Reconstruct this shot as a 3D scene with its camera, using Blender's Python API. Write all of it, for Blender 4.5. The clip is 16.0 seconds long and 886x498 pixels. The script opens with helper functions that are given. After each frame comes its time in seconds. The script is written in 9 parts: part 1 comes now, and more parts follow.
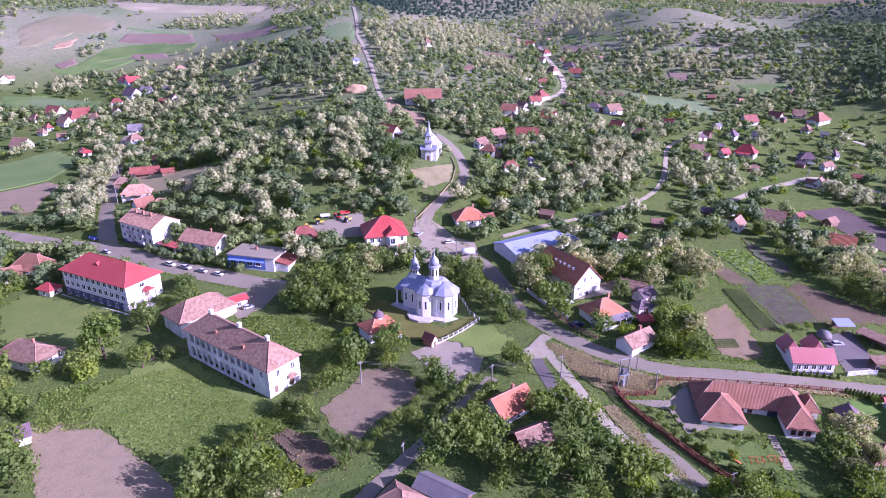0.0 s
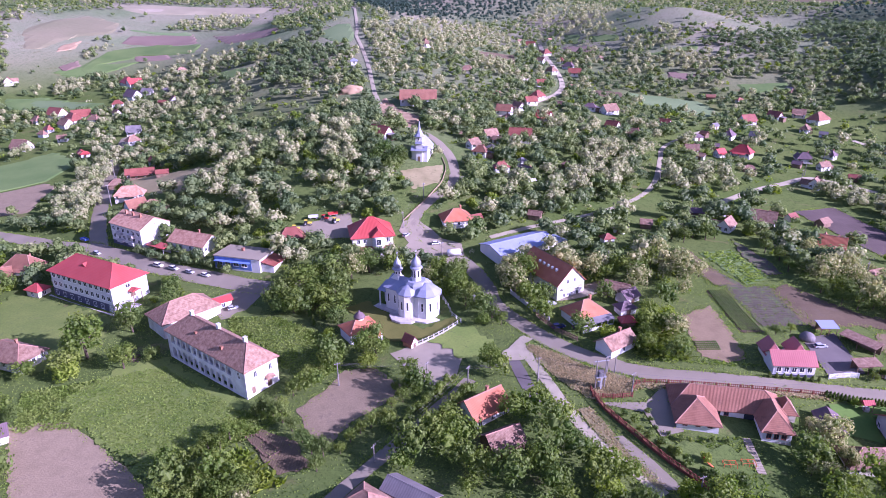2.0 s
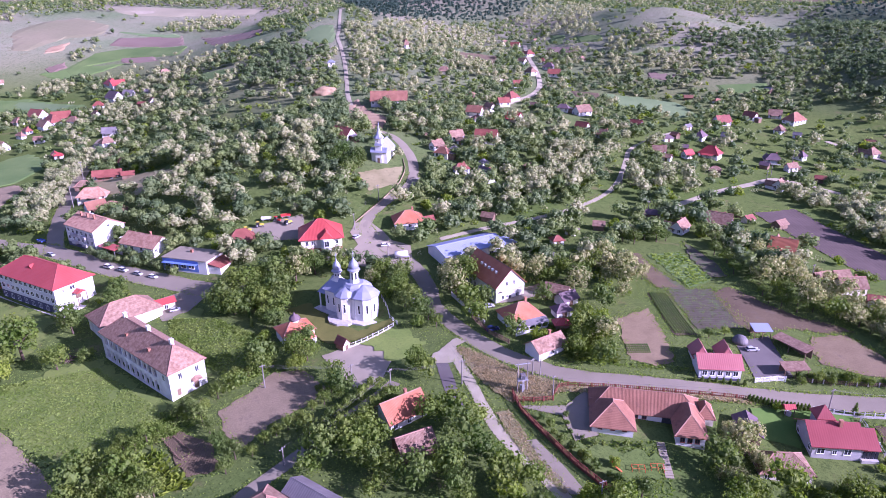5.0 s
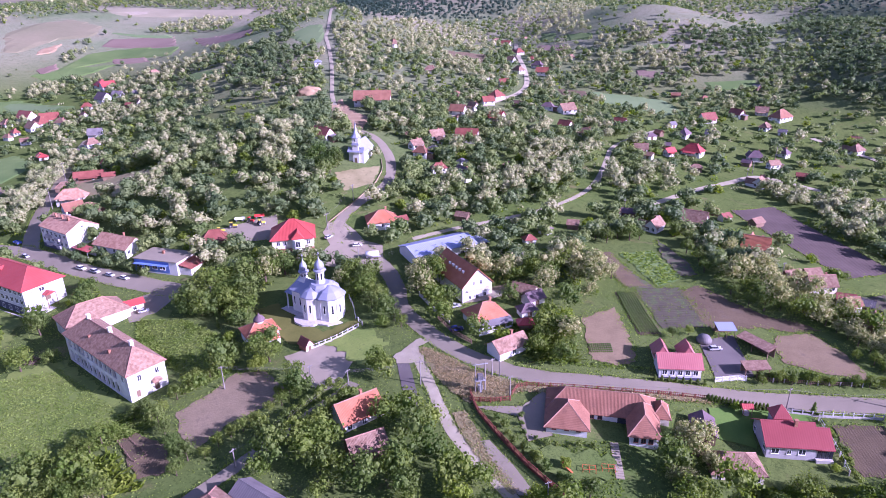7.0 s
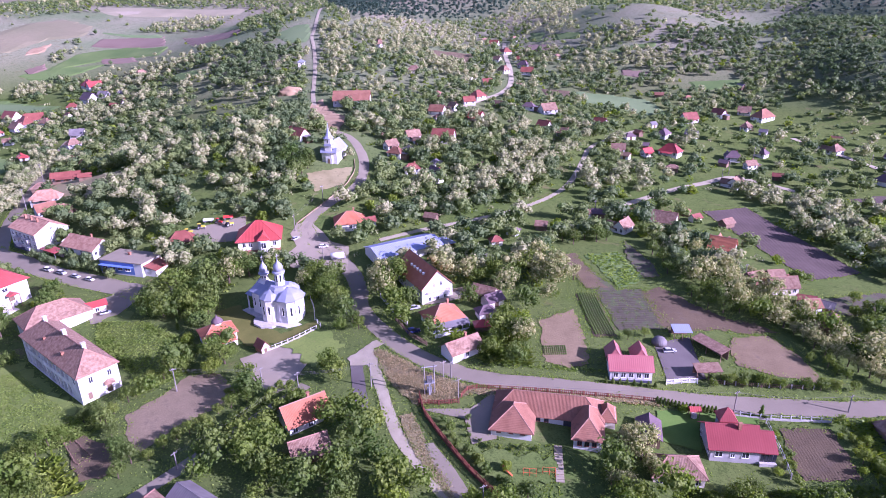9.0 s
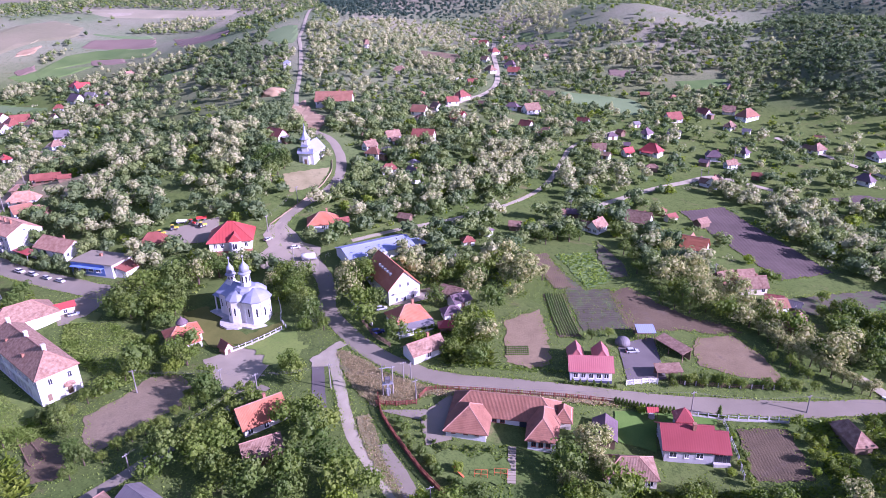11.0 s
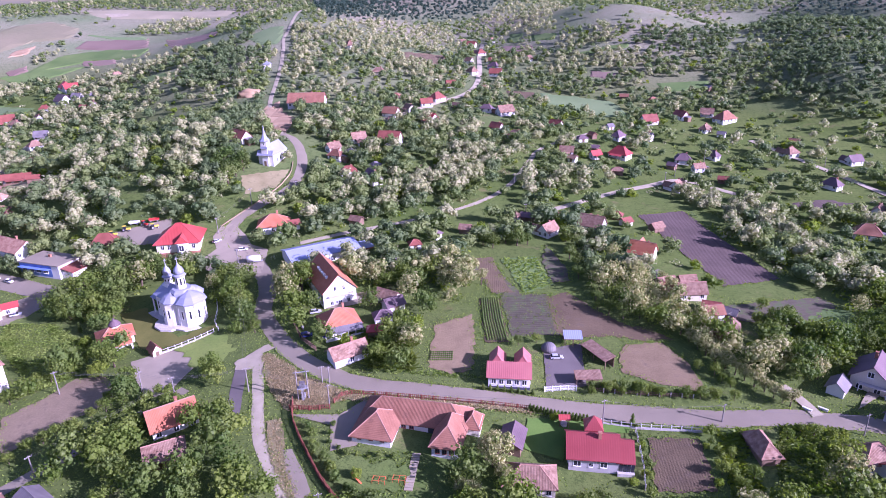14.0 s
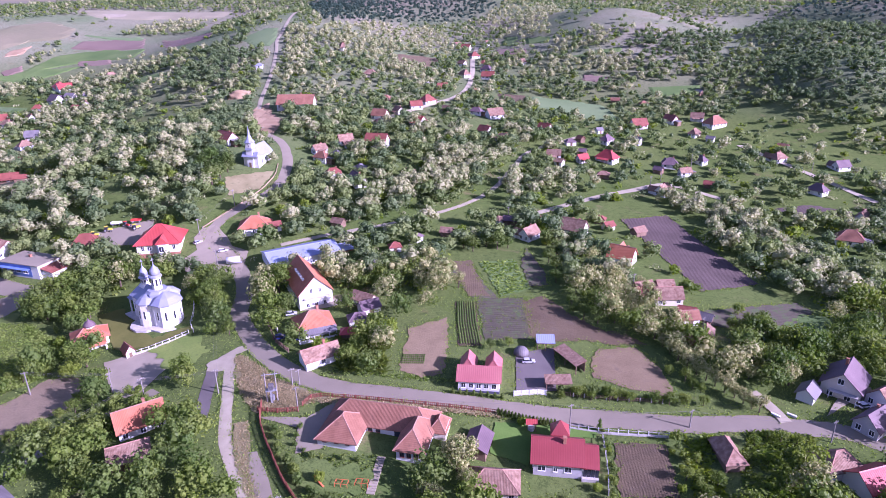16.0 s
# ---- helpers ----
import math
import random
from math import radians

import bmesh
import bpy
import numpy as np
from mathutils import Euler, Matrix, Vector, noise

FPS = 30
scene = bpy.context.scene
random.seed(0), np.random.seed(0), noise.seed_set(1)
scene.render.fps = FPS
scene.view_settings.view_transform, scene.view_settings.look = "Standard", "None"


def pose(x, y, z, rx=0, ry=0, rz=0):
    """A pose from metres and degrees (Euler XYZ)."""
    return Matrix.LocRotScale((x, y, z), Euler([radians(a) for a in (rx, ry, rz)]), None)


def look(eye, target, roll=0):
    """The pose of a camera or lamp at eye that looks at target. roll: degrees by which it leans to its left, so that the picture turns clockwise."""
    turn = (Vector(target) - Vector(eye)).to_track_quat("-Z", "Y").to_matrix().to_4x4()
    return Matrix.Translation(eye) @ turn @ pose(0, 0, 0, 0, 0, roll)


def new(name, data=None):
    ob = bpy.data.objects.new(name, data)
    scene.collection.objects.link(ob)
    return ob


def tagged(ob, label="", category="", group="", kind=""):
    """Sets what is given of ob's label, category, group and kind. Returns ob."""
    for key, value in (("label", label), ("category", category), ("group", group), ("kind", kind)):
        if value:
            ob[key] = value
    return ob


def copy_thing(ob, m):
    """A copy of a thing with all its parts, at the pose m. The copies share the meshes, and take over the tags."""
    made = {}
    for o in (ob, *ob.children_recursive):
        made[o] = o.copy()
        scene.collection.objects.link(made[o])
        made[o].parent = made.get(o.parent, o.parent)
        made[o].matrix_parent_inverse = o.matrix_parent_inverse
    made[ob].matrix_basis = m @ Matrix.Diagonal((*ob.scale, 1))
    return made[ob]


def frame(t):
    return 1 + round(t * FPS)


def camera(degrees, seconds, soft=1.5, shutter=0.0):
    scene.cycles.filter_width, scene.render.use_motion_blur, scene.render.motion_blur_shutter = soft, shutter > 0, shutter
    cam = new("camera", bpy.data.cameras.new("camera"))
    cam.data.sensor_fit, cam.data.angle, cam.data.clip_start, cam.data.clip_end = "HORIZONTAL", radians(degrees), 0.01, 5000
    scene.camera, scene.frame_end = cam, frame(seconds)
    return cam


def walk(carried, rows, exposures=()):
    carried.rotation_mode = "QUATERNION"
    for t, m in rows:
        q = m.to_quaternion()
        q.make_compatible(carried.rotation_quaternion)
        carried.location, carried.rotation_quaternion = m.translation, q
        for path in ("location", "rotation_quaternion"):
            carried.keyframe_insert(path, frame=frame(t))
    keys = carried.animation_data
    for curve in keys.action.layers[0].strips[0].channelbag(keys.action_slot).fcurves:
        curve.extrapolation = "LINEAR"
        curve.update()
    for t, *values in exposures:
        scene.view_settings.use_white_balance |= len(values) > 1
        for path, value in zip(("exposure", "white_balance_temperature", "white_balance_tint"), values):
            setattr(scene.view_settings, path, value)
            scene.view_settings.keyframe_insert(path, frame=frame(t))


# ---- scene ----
import collections

cam = camera(70.34, 16.0, soft=0.65)
# seconds, place of the eye, turn to the left, pitch, lean to the left
ROWS = [
    (0.0, 0.00, -0.00, 78.69, 0.95, -21.60, -0.02),
    (0.5, 1.18, 0.09, 78.75, 1.04, -21.57, -0.11),
    (1.0, 2.77, 0.16, 78.74, 1.16, -21.56, -0.20),
    (1.5, 4.89, 0.27, 78.79, 1.41, -21.55, -0.30),
    (2.0, 7.42, 0.45, 78.82, 1.86, -21.57, -0.36),
    (2.5, 10.69, 0.67, 78.79, 2.22, -21.57, -0.45),
    (3.0, 14.10, 0.83, 78.67, 2.37, -21.52, -0.53),
    (3.5, 17.85, 1.00, 78.78, 2.47, -21.50, -0.60),
    (4.0, 21.05, 1.12, 79.01, 2.48, -21.51, -0.51),
    (6.5, 33.37, 2.09, 79.13, 2.68, -21.61, -0.83),
    (7.0, 36.39, 2.37, 79.07, 2.85, -21.64, -0.97),
    (7.5, 39.66, 2.56, 79.06, 3.02, -21.66, -1.04),
    (8.0, 43.18, 2.75, 79.10, 3.05, -21.70, -1.02),
    (8.5, 46.19, 3.11, 79.30, 3.09, -21.73, -0.99),
    (9.0, 47.95, 3.37, 79.52, 3.04, -21.74, -1.07),
    (11.5, 60.64, 4.52, 79.20, 3.22, -21.70, -1.35),
    (12.0, 64.24, 4.94, 79.30, 3.43, -21.72, -1.36),
    (12.5, 67.49, 5.27, 79.45, 3.56, -21.71, -1.30),
    (13.0, 70.63, 5.59, 79.50, 3.72, -21.70, -1.30),
    (13.5, 74.22, 5.99, 79.47, 3.96, -21.70, -1.32),
    (14.0, 78.02, 6.31, 79.49, 4.21, -21.67, -1.29),
    (14.5, 81.27, 6.59, 79.61, 4.35, -21.65, -1.20),
    (15.0, 83.46, 6.83, 79.79, 4.49, -21.57, -1.09),
    (15.5, 84.68, 6.96, 79.76, 4.52, -21.52, -0.95),
    (16.0, 84.79, 6.91, 79.61, 4.31, -21.48, -0.91),
]
walk(cam, [(t, pose(x, y, z, 90 + pitch, 0, yaw) @ pose(0, 0, 0, 0, 0, roll)) for t, x, y, z, yaw, pitch, roll in ROWS],
     exposures=[(0.0, 1.17, 5110, 66), (16.0, 1.17, 5110, 66)])

# ---- daylight ----
SUN = Vector((0.86, -0.30, 0.42)).normalized()
sun = new("sun", bpy.data.lights.new("sun", "SUN"))
sun.data.energy, sun.data.angle, sun.data.color = 5.0, radians(0.6), (1.0, 0.93, 0.83)
sun.matrix_world = look((300, -100, 300), Vector((300, -100, 300)) - SUN)
world = bpy.data.worlds.new("sky")
scene.world = world
world.use_nodes = True
sky = world.node_tree.nodes.new("ShaderNodeTexSky")
sky.sky_type, sky.sun_disc = "NISHITA", False
sky.sun_elevation, sky.sun_rotation = math.asin(SUN.z), math.atan2(SUN.x, SUN.y)
sky.air_density, sky.dust_density = 1.2, 1.5
world.node_tree.links.new(sky.outputs[0], world.node_tree.nodes["Background"].inputs[0])
world.node_tree.nodes["Background"].inputs[1].default_value = 0.07


# ---- materials ----
def surface(name, a, b, scale=1.0, rough=0.8, bump=0.2, fine=8.0, metal=0.0, spread=0.12, wave=None, contrast=0.25, streak=1.0, depth_=0.05):
    """Two tones mixed by coarse noise, varied again by fine grain and from object to object; wave = (axis, period, depth)."""
    m = bpy.data.materials.new(name)
    m.use_nodes = True
    nt = m.node_tree
    n, l = nt.nodes, nt.links
    bsdf = n["Principled BSDF"]
    at = n.new("ShaderNodeTexCoord")
    big, small, ramp = n.new("ShaderNodeTexNoise"), n.new("ShaderNodeTexNoise"), n.new("ShaderNodeValToRGB")
    big.inputs["Scale"].default_value, big.inputs["Detail"].default_value = scale, 6
    small.inputs["Scale"].default_value, small.inputs["Detail"].default_value = scale * fine, 4
    ramp.color_ramp.elements[0].position, ramp.color_ramp.elements[1].position = 0.5 - contrast, 0.5 + contrast
    ramp.color_ramp.elements[0].color, ramp.color_ramp.elements[1].color = (*a, 1), (*b, 1)
    l.new(at.outputs["Object"], big.inputs["Vector"])
    l.new(at.outputs["Object"], small.inputs["Vector"])
    l.new(big.outputs["Fac"], ramp.inputs["Fac"])
    info, add, val = n.new("ShaderNodeObjectInfo"), n.new("ShaderNodeMath"), n.new("ShaderNodeMapRange")
    add.operation = "ADD"
    l.new(info.outputs["Random"], add.inputs[0])
    l.new(small.outputs["Fac"], add.inputs[1])
    val.inputs["From Min"].default_value, val.inputs["From Max"].default_value = 0.3, 1.7
    val.inputs["To Min"].default_value, val.inputs["To Max"].default_value = 1 - spread, 1 + spread
    l.new(add.outputs[0], val.inputs["Value"])
    hsv = n.new("ShaderNodeHueSaturation")
    l.new(ramp.outputs["Color"], hsv.inputs["Color"])
    l.new(val.outputs[0], hsv.inputs["Value"])
    l.new(hsv.outputs["Color"], bsdf.inputs["Base Color"])
    bsdf.inputs["Roughness"].default_value, bsdf.inputs["Metallic"].default_value = rough, metal
    bsdf.inputs["Specular IOR Level"].default_value = 0.3
    relief = n.new("ShaderNodeBump")
    relief.inputs["Strength"].default_value, relief.inputs["Distance"].default_value = bump, depth_
    height = small.outputs["Fac"]
    if wave:
        axis, period, depth = wave
        w = n.new("ShaderNodeTexWave")
        w.bands_direction, w.inputs["Scale"].default_value = axis, 0.314 / period
        w.inputs["Distortion"].default_value = 0.6 if axis == "Z" or period < 0.5 else 4.0
        w.inputs["Detail Scale"].default_value = 0.4
        l.new(at.outputs["Object"], w.inputs["Vector"])
        mix = n.new("ShaderNodeMath")
        mix.operation, mix.inputs[1].default_value = "MULTIPLY_ADD", depth
        l.new(w.outputs["Fac"], mix.inputs[0])
        l.new(small.outputs["Fac"], mix.inputs[2])
        height = mix.outputs[0]
        tone = n.new("ShaderNodeMapRange")
        tone.inputs["To Min"].default_value, tone.inputs["To Max"].default_value = 1 - 0.14 * streak, 1 + 0.06 * streak
        l.new(w.outputs["Fac"], tone.inputs["Value"])
        both = n.new("ShaderNodeMath")
        both.operation = "MULTIPLY"
        l.new(val.outputs[0], both.inputs[0])
        l.new(tone.outputs[0], both.inputs[1])
        l.new(both.outputs[0], hsv.inputs["Value"])
    l.new(height, relief.inputs["Height"])
    l.new(relief.outputs["Normal"], bsdf.inputs["Normal"])
    return m


def leafy(name, a, b, scale=0.12, gloss=0.55, green=None, low=0.6, high=1.42):
    """Foliage: two greens by tree-sized noise, varied leaf by leaf, with some light passing through; green: foliage between blossom."""
    m = bpy.data.materials.new(name)
    m.use_nodes = True
    nt = m.node_tree
    n, l = nt.nodes, nt.links
    bsdf = n["Principled BSDF"]
    geo, info, noise_, ramp = n.new("ShaderNodeNewGeometry"), n.new("ShaderNodeObjectInfo"), n.new("ShaderNodeTexNoise"), n.new("ShaderNodeValToRGB")
    noise_.inputs["Scale"].default_value, noise_.inputs["Detail"].default_value = scale, 3
    l.new(geo.outputs["Position"], noise_.inputs["Vector"])
    l.new(noise_.outputs["Fac"], ramp.inputs["Fac"])
    ramp.color_ramp.elements[0].position, ramp.color_ramp.elements[1].position = 0.32, 0.68
    ramp.color_ramp.elements[0].color, ramp.color_ramp.elements[1].color = (*a, 1), (*b, 1)
    mul, hsv = n.new("ShaderNodeMapRange"), n.new("ShaderNodeHueSaturation")
    add = n.new("ShaderNodeMath")
    add.operation = "ADD"
    l.new(geo.outputs["Random Per Island"], add.inputs[0])
    l.new(info.outputs["Random"], add.inputs[1])
    mul.inputs["From Max"].default_value = 4.6
    mul.inputs["To Min"].default_value, mul.inputs["To Max"].default_value = low, high
    speck, more = n.new("ShaderNodeTexNoise"), n.new("ShaderNodeMath")
    speck.inputs["Scale"].default_value, speck.inputs["Detail"].default_value, speck.inputs["Roughness"].default_value = 4.5, 4, 0.7
    l.new(geo.outputs["Position"], speck.inputs["Vector"])
    more.operation, more.inputs[1].default_value = "MULTIPLY_ADD", 4.2
    l.new(speck.outputs["Fac"], more.inputs[0])
    l.new(add.outputs[0], more.inputs[2])
    mul.inputs["From Min"].default_value = 1.6
    l.new(more.outputs[0], mul.inputs["Value"])
    l.new(ramp.outputs["Color"], hsv.inputs["Color"])
    l.new(mul.outputs[0], hsv.inputs["Value"])
    l.new(hsv.outputs["Color"], bsdf.inputs["Base Color"])
    bsdf.inputs["Roughness"].default_value = gloss
    bsdf.inputs["Specular IOR Level"].default_value = 0.25
    if green:
        cut, mix = n.new("ShaderNodeMapRange"), n.new("ShaderNodeMix")
        mix.data_type = "RGBA"
        cut.inputs["From Min"].default_value, cut.inputs["From Max"].default_value = 0.12, 0.66
        l.new(geo.outputs["Random Per Island"], cut.inputs["Value"])
        l.new(cut.outputs[0], mix.inputs["Factor"])
        mix.inputs[6].default_value = (*green, 1)
        l.new(ramp.outputs["Color"], mix.inputs[7])
        l.new(mix.outputs[2], hsv.inputs["Color"])
    glow, mixer, out = n.new("ShaderNodeBsdfTranslucent"), n.new("ShaderNodeMixShader"), n["Material Output"]
    lit = n.new("ShaderNodeHueSaturation")
    lit.inputs["Saturation"].default_value, lit.inputs["Value"].default_value = 1.12, 1.45
    l.new(hsv.outputs["Color"], lit.inputs["Color"])
    l.new(lit.outputs["Color"], glow.inputs["Color"])
    mixer.inputs[0].default_value = 0.45
    l.new(bsdf.outputs[0], mixer.inputs[1])
    l.new(glow.outputs[0], mixer.inputs[2])
    l.new(mixer.outputs[0], out.inputs["Surface"])
    return m


GRASS = surface("grass", (0.070, 0.112, 0.027), (0.122, 0.157, 0.047), 0.035, 0.95, 0.8, 24, spread=0.4)


def mottle(m, scale, dry, share, strength):
    """Patches of drier, trodden ground mixed into a material."""
    n, l = m.node_tree.nodes, m.node_tree.links
    bsdf = n["Principled BSDF"]
    before = bsdf.inputs["Base Color"].links[0].from_socket
    geo, spots, cut, mix = (n.new("ShaderNode" + k) for k in ("NewGeometry", "TexNoise", "MapRange", "Mix"))
    mix.data_type = "RGBA"
    spots.inputs["Scale"].default_value, spots.inputs["Detail"].default_value, spots.inputs["Roughness"].default_value = scale, 8, 0.68
    cut.inputs["From Min"].default_value, cut.inputs["From Max"].default_value = 0.62 - share, 0.72 - share
    cut.inputs["To Max"].default_value = strength
    l.new(geo.outputs["Position"], spots.inputs["Vector"])
    l.new(spots.outputs["Fac"], cut.inputs["Value"])
    l.new(cut.outputs[0], mix.inputs["Factor"])
    l.new(before, mix.inputs[6])
    mix.inputs[7].default_value = (*dry, 1)
    l.new(mix.outputs[2], bsdf.inputs["Base Color"])


def upland(m, low, high, tone_a, tone_b):
    """Mixes drier pasture, also paled for distance haze, into a ground material from one height to another."""
    n, l = m.node_tree.nodes, m.node_tree.links
    hsv = next(x for x in n if x.bl_idname == "ShaderNodeHueSaturation")
    geo, xyz, grow, spots, ramp, mix = (n.new("ShaderNode" + k) for k in ("NewGeometry", "SeparateXYZ", "MapRange", "TexNoise", "ValToRGB", "Mix"))
    mix.data_type = "RGBA"
    spots.inputs["Scale"].default_value, spots.inputs["Detail"].default_value = 0.008, 9
    ramp.color_ramp.elements[0].position, ramp.color_ramp.elements[1].position = 0.4, 0.62
    ramp.color_ramp.elements[0].color, ramp.color_ramp.elements[1].color = (*tone_a, 1), (*tone_b, 1)
    grow.inputs["From Min"].default_value, grow.inputs["From Max"].default_value = low, high
    l.new(geo.outputs["Position"], xyz.inputs[0])
    l.new(geo.outputs["Position"], spots.inputs["Vector"])
    l.new(xyz.outputs["Z"], grow.inputs["Value"])
    l.new(spots.outputs["Fac"], ramp.inputs["Fac"])
    l.new(grow.outputs[0], mix.inputs["Factor"])
    l.new(hsv.outputs["Color"], mix.inputs[6])
    l.new(ramp.outputs["Color"], mix.inputs[7])
    l.new(mix.outputs[2], n["Principled BSDF"].inputs["Base Color"])


# Dry pasture tones, greyed and lightened partly as distance haze.
upland(GRASS, 14, 44, (0.165, 0.215, 0.115), (0.275, 0.262, 0.185))
mottle(GRASS, 0.11, (0.175, 0.15, 0.075), 0.04, 0.75), mottle(GRASS, 0.5, (0.045, 0.075, 0.022), 0.08, 0.6), mottle(GRASS, 2.4, (0.045, 0.07, 0.02), 0.12, 0.6)
GRASS.node_tree.nodes["Principled BSDF"].inputs["Specular IOR Level"].default_value = 0.0
CROP = surface("young_crop", (0.07, 0.13, 0.03), (0.12, 0.18, 0.05), 0.06, 0.95, 0.4, 20, spread=0.15)
CROP_PALE = surface("grain_crop", (0.105, 0.17, 0.062), (0.145, 0.21, 0.085), 0.04, 0.95, 0.3, 20, spread=0.1)
SOIL = surface("bare_soil", (0.086, 0.064, 0.036), (0.132, 0.10, 0.056), 0.25, 0.98, 1.0, 11, spread=0.4, depth_=0.12, wave=("X", 0.55, 0.2), streak=0.25)
SOIL_GREEN = surface("planted_soil", (0.075, 0.068, 0.045), (0.12, 0.105, 0.068), 0.4, 0.98, 0.9, 8, spread=0.25, wave=("Y", 0.9, 0.4), streak=0.4)
SOIL_PALE = surface("dry_earth", (0.215, 0.168, 0.10), (0.30, 0.238, 0.145), 0.3, 0.98, 0.9, 9, spread=0.35, depth_=0.1)
SOIL_BROWN = surface("trodden_soil", (0.090, 0.066, 0.037), (0.136, 0.103, 0.058), 0.15, 0.98, 0.8, 14, spread=0.35, depth_=0.1)
SOIL_MID = surface("raked_soil", (0.142, 0.107, 0.059), (0.208, 0.158, 0.088), 0.3, 0.98, 0.9, 9, spread=0.35, depth_=0.1)
SOIL_DARK = surface("dark_ploughed_soil", (0.062, 0.046, 0.038), (0.098, 0.074, 0.062), 0.12, 0.98, 1.0, 14, spread=0.35, wave=("X", 1.3, 0.5), streak=0.2, depth_=0.08)
SOIL_RED = surface("red_soil", (0.15, 0.105, 0.08), (0.20, 0.148, 0.112), 0.03, 0.98, 0.4, 20)
DRY = surface("dry_grass", (0.185, 0.165, 0.075), (0.275, 0.245, 0.125), 0.2, 0.98, 0.6, 10, spread=0.2)
STRAW = surface("mown_straw", (0.28, 0.245, 0.11), (0.39, 0.34, 0.165), 0.08, 0.98, 0.4, 12, spread=0.2)
DRY_PALE = surface("pale_stubble", (0.21, 0.20, 0.12), (0.30, 0.28, 0.175), 0.03, 0.98, 0.3, 20, spread=0.15)
SLOPE_PINK = surface("overgrazed_slope", (0.165, 0.172, 0.088), (0.25, 0.225, 0.135), 0.02, 0.98, 0.3, 24, spread=0.2)
SAND = surface("sandy_earth", (0.27, 0.18, 0.10), (0.38, 0.28, 0.17), 0.2, 0.98, 0.6, 9, spread=0.2)
for m_ in (SOIL, SOIL_PALE, SOIL_BROWN, SOIL_MID):
    mottle(m_, 0.3, (0.11, 0.085, 0.06), 0.05, 0.55)
mottle(SOIL_PALE, 0.16, (0.10, 0.12, 0.045), -0.03, 0.7), mottle(SOIL_GREEN, 0.4, (0.07, 0.11, 0.035), 0.12, 0.8), mottle(DRY, 0.35, (0.09, 0.12, 0.04), 0.06, 0.7)
ASPHALT = surface("worn_asphalt", (0.20, 0.176, 0.124), (0.26, 0.23, 0.167), 0.12, 0.9, 0.15, 30, spread=0.12)
ASPHALT_DARK = surface("dark_asphalt", (0.095, 0.083, 0.078), (0.145, 0.13, 0.12), 0.15, 0.9, 0.15, 30, spread=0.12)
GRAVEL = surface("pale_gravel", (0.29, 0.26, 0.175), (0.39, 0.355, 0.25), 0.3, 0.95, 0.4, 12, spread=0.15)
PAVING = surface("pale_paving", (0.255, 0.222, 0.155), (0.325, 0.285, 0.205), 0.2, 0.85, 0.2, 20, spread=0.1)
WHITE = surface("white_plaster", (0.55, 0.55, 0.55), (0.67, 0.66, 0.64), 0.3, 0.85, 0.1, 10, spread=0.05)
OLD_WHITE = surface("stained_whitewash", (0.52, 0.50, 0.47), (0.78, 0.77, 0.74), 0.35, 0.9, 0.25, 9, spread=0.1, contrast=0.2)
CREAM = surface("cream_plaster", (0.60, 0.54, 0.44), (0.70, 0.64, 0.54), 0.3, 0.88, 0.1, 10, spread=0.12)
GREY_PLASTER = surface("grey_plaster", (0.36, 0.35, 0.36), (0.48, 0.47, 0.47), 0.4, 0.9, 0.15, 10, spread=0.15)
BLUE_PAINT = surface("blue_paint", (0.10, 0.17, 0.42), (0.16, 0.25, 0.52), 0.4, 0.7, 0.1, 10)
SLATE_PAINT = surface("dark_plinth_paint", (0.06, 0.065, 0.11), (0.10, 0.10, 0.15), 0.4, 0.7, 0.1, 10)
BRICK = surface("brick_wall", (0.28, 0.12, 0.075), (0.38, 0.19, 0.12), 0.8, 0.9, 0.4, 8, spread=0.2, wave=("Z", 0.25, 0.7))
TILE = surface("clay_tiles", (0.19, 0.084, 0.05), (0.285, 0.14, 0.088), 0.35, 0.85, 0.5, 9, spread=0.22, wave=("X", 0.28, 0.8), streak=0.35)
TILE_PEACH = surface("peach_clay_tiles", (0.31, 0.165, 0.105), (0.44, 0.27, 0.18), 0.9, 0.9, 0.6, 8, spread=0.25, contrast=0.14, wave=("X", 0.28, 0.8), streak=0.3)
TILE_OLD = surface("weathered_clay_tiles", (0.17, 0.098, 0.064), (0.275, 0.182, 0.128), 1.3, 0.9, 0.6, 8, spread=0.3, contrast=0.16, wave=("X", 0.28, 0.8), streak=0.35)
TILE_ORANGE = surface("orange_tiles", (0.34, 0.11, 0.052), (0.44, 0.17, 0.09), 0.4, 0.8, 0.4, 9, spread=0.12, wave=("X", 0.3, 0.8), streak=0.35)
TILE_BROWN = surface("dark_brown_tiles", (0.19, 0.06, 0.042), (0.27, 0.095, 0.068), 0.3, 0.5, 0.4, 9, spread=0.1, wave=("X", 0.3, 0.8))
WINE_METAL = surface("wine_red_metal_sheet", (0.22, 0.042, 0.042), (0.28, 0.062, 0.06), 0.15, 0.45, 0.3, 10, spread=0.05, wave=("X", 0.45, 0.6), streak=0.25)
RED_METAL = surface("red_metal_sheet", (0.33, 0.052, 0.045), (0.41, 0.08, 0.07), 0.15, 0.45, 0.3, 10, metal=0.0, spread=0.05, wave=("X", 0.45, 1.2), streak=0.5)
DARK_RED = surface("dark_red_sheet", (0.32, 0.10, 0.10), (0.42, 0.16, 0.145), 0.2, 0.5, 0.3, 10, spread=0.1, wave=("X", 0.45, 1.2), streak=0.5)
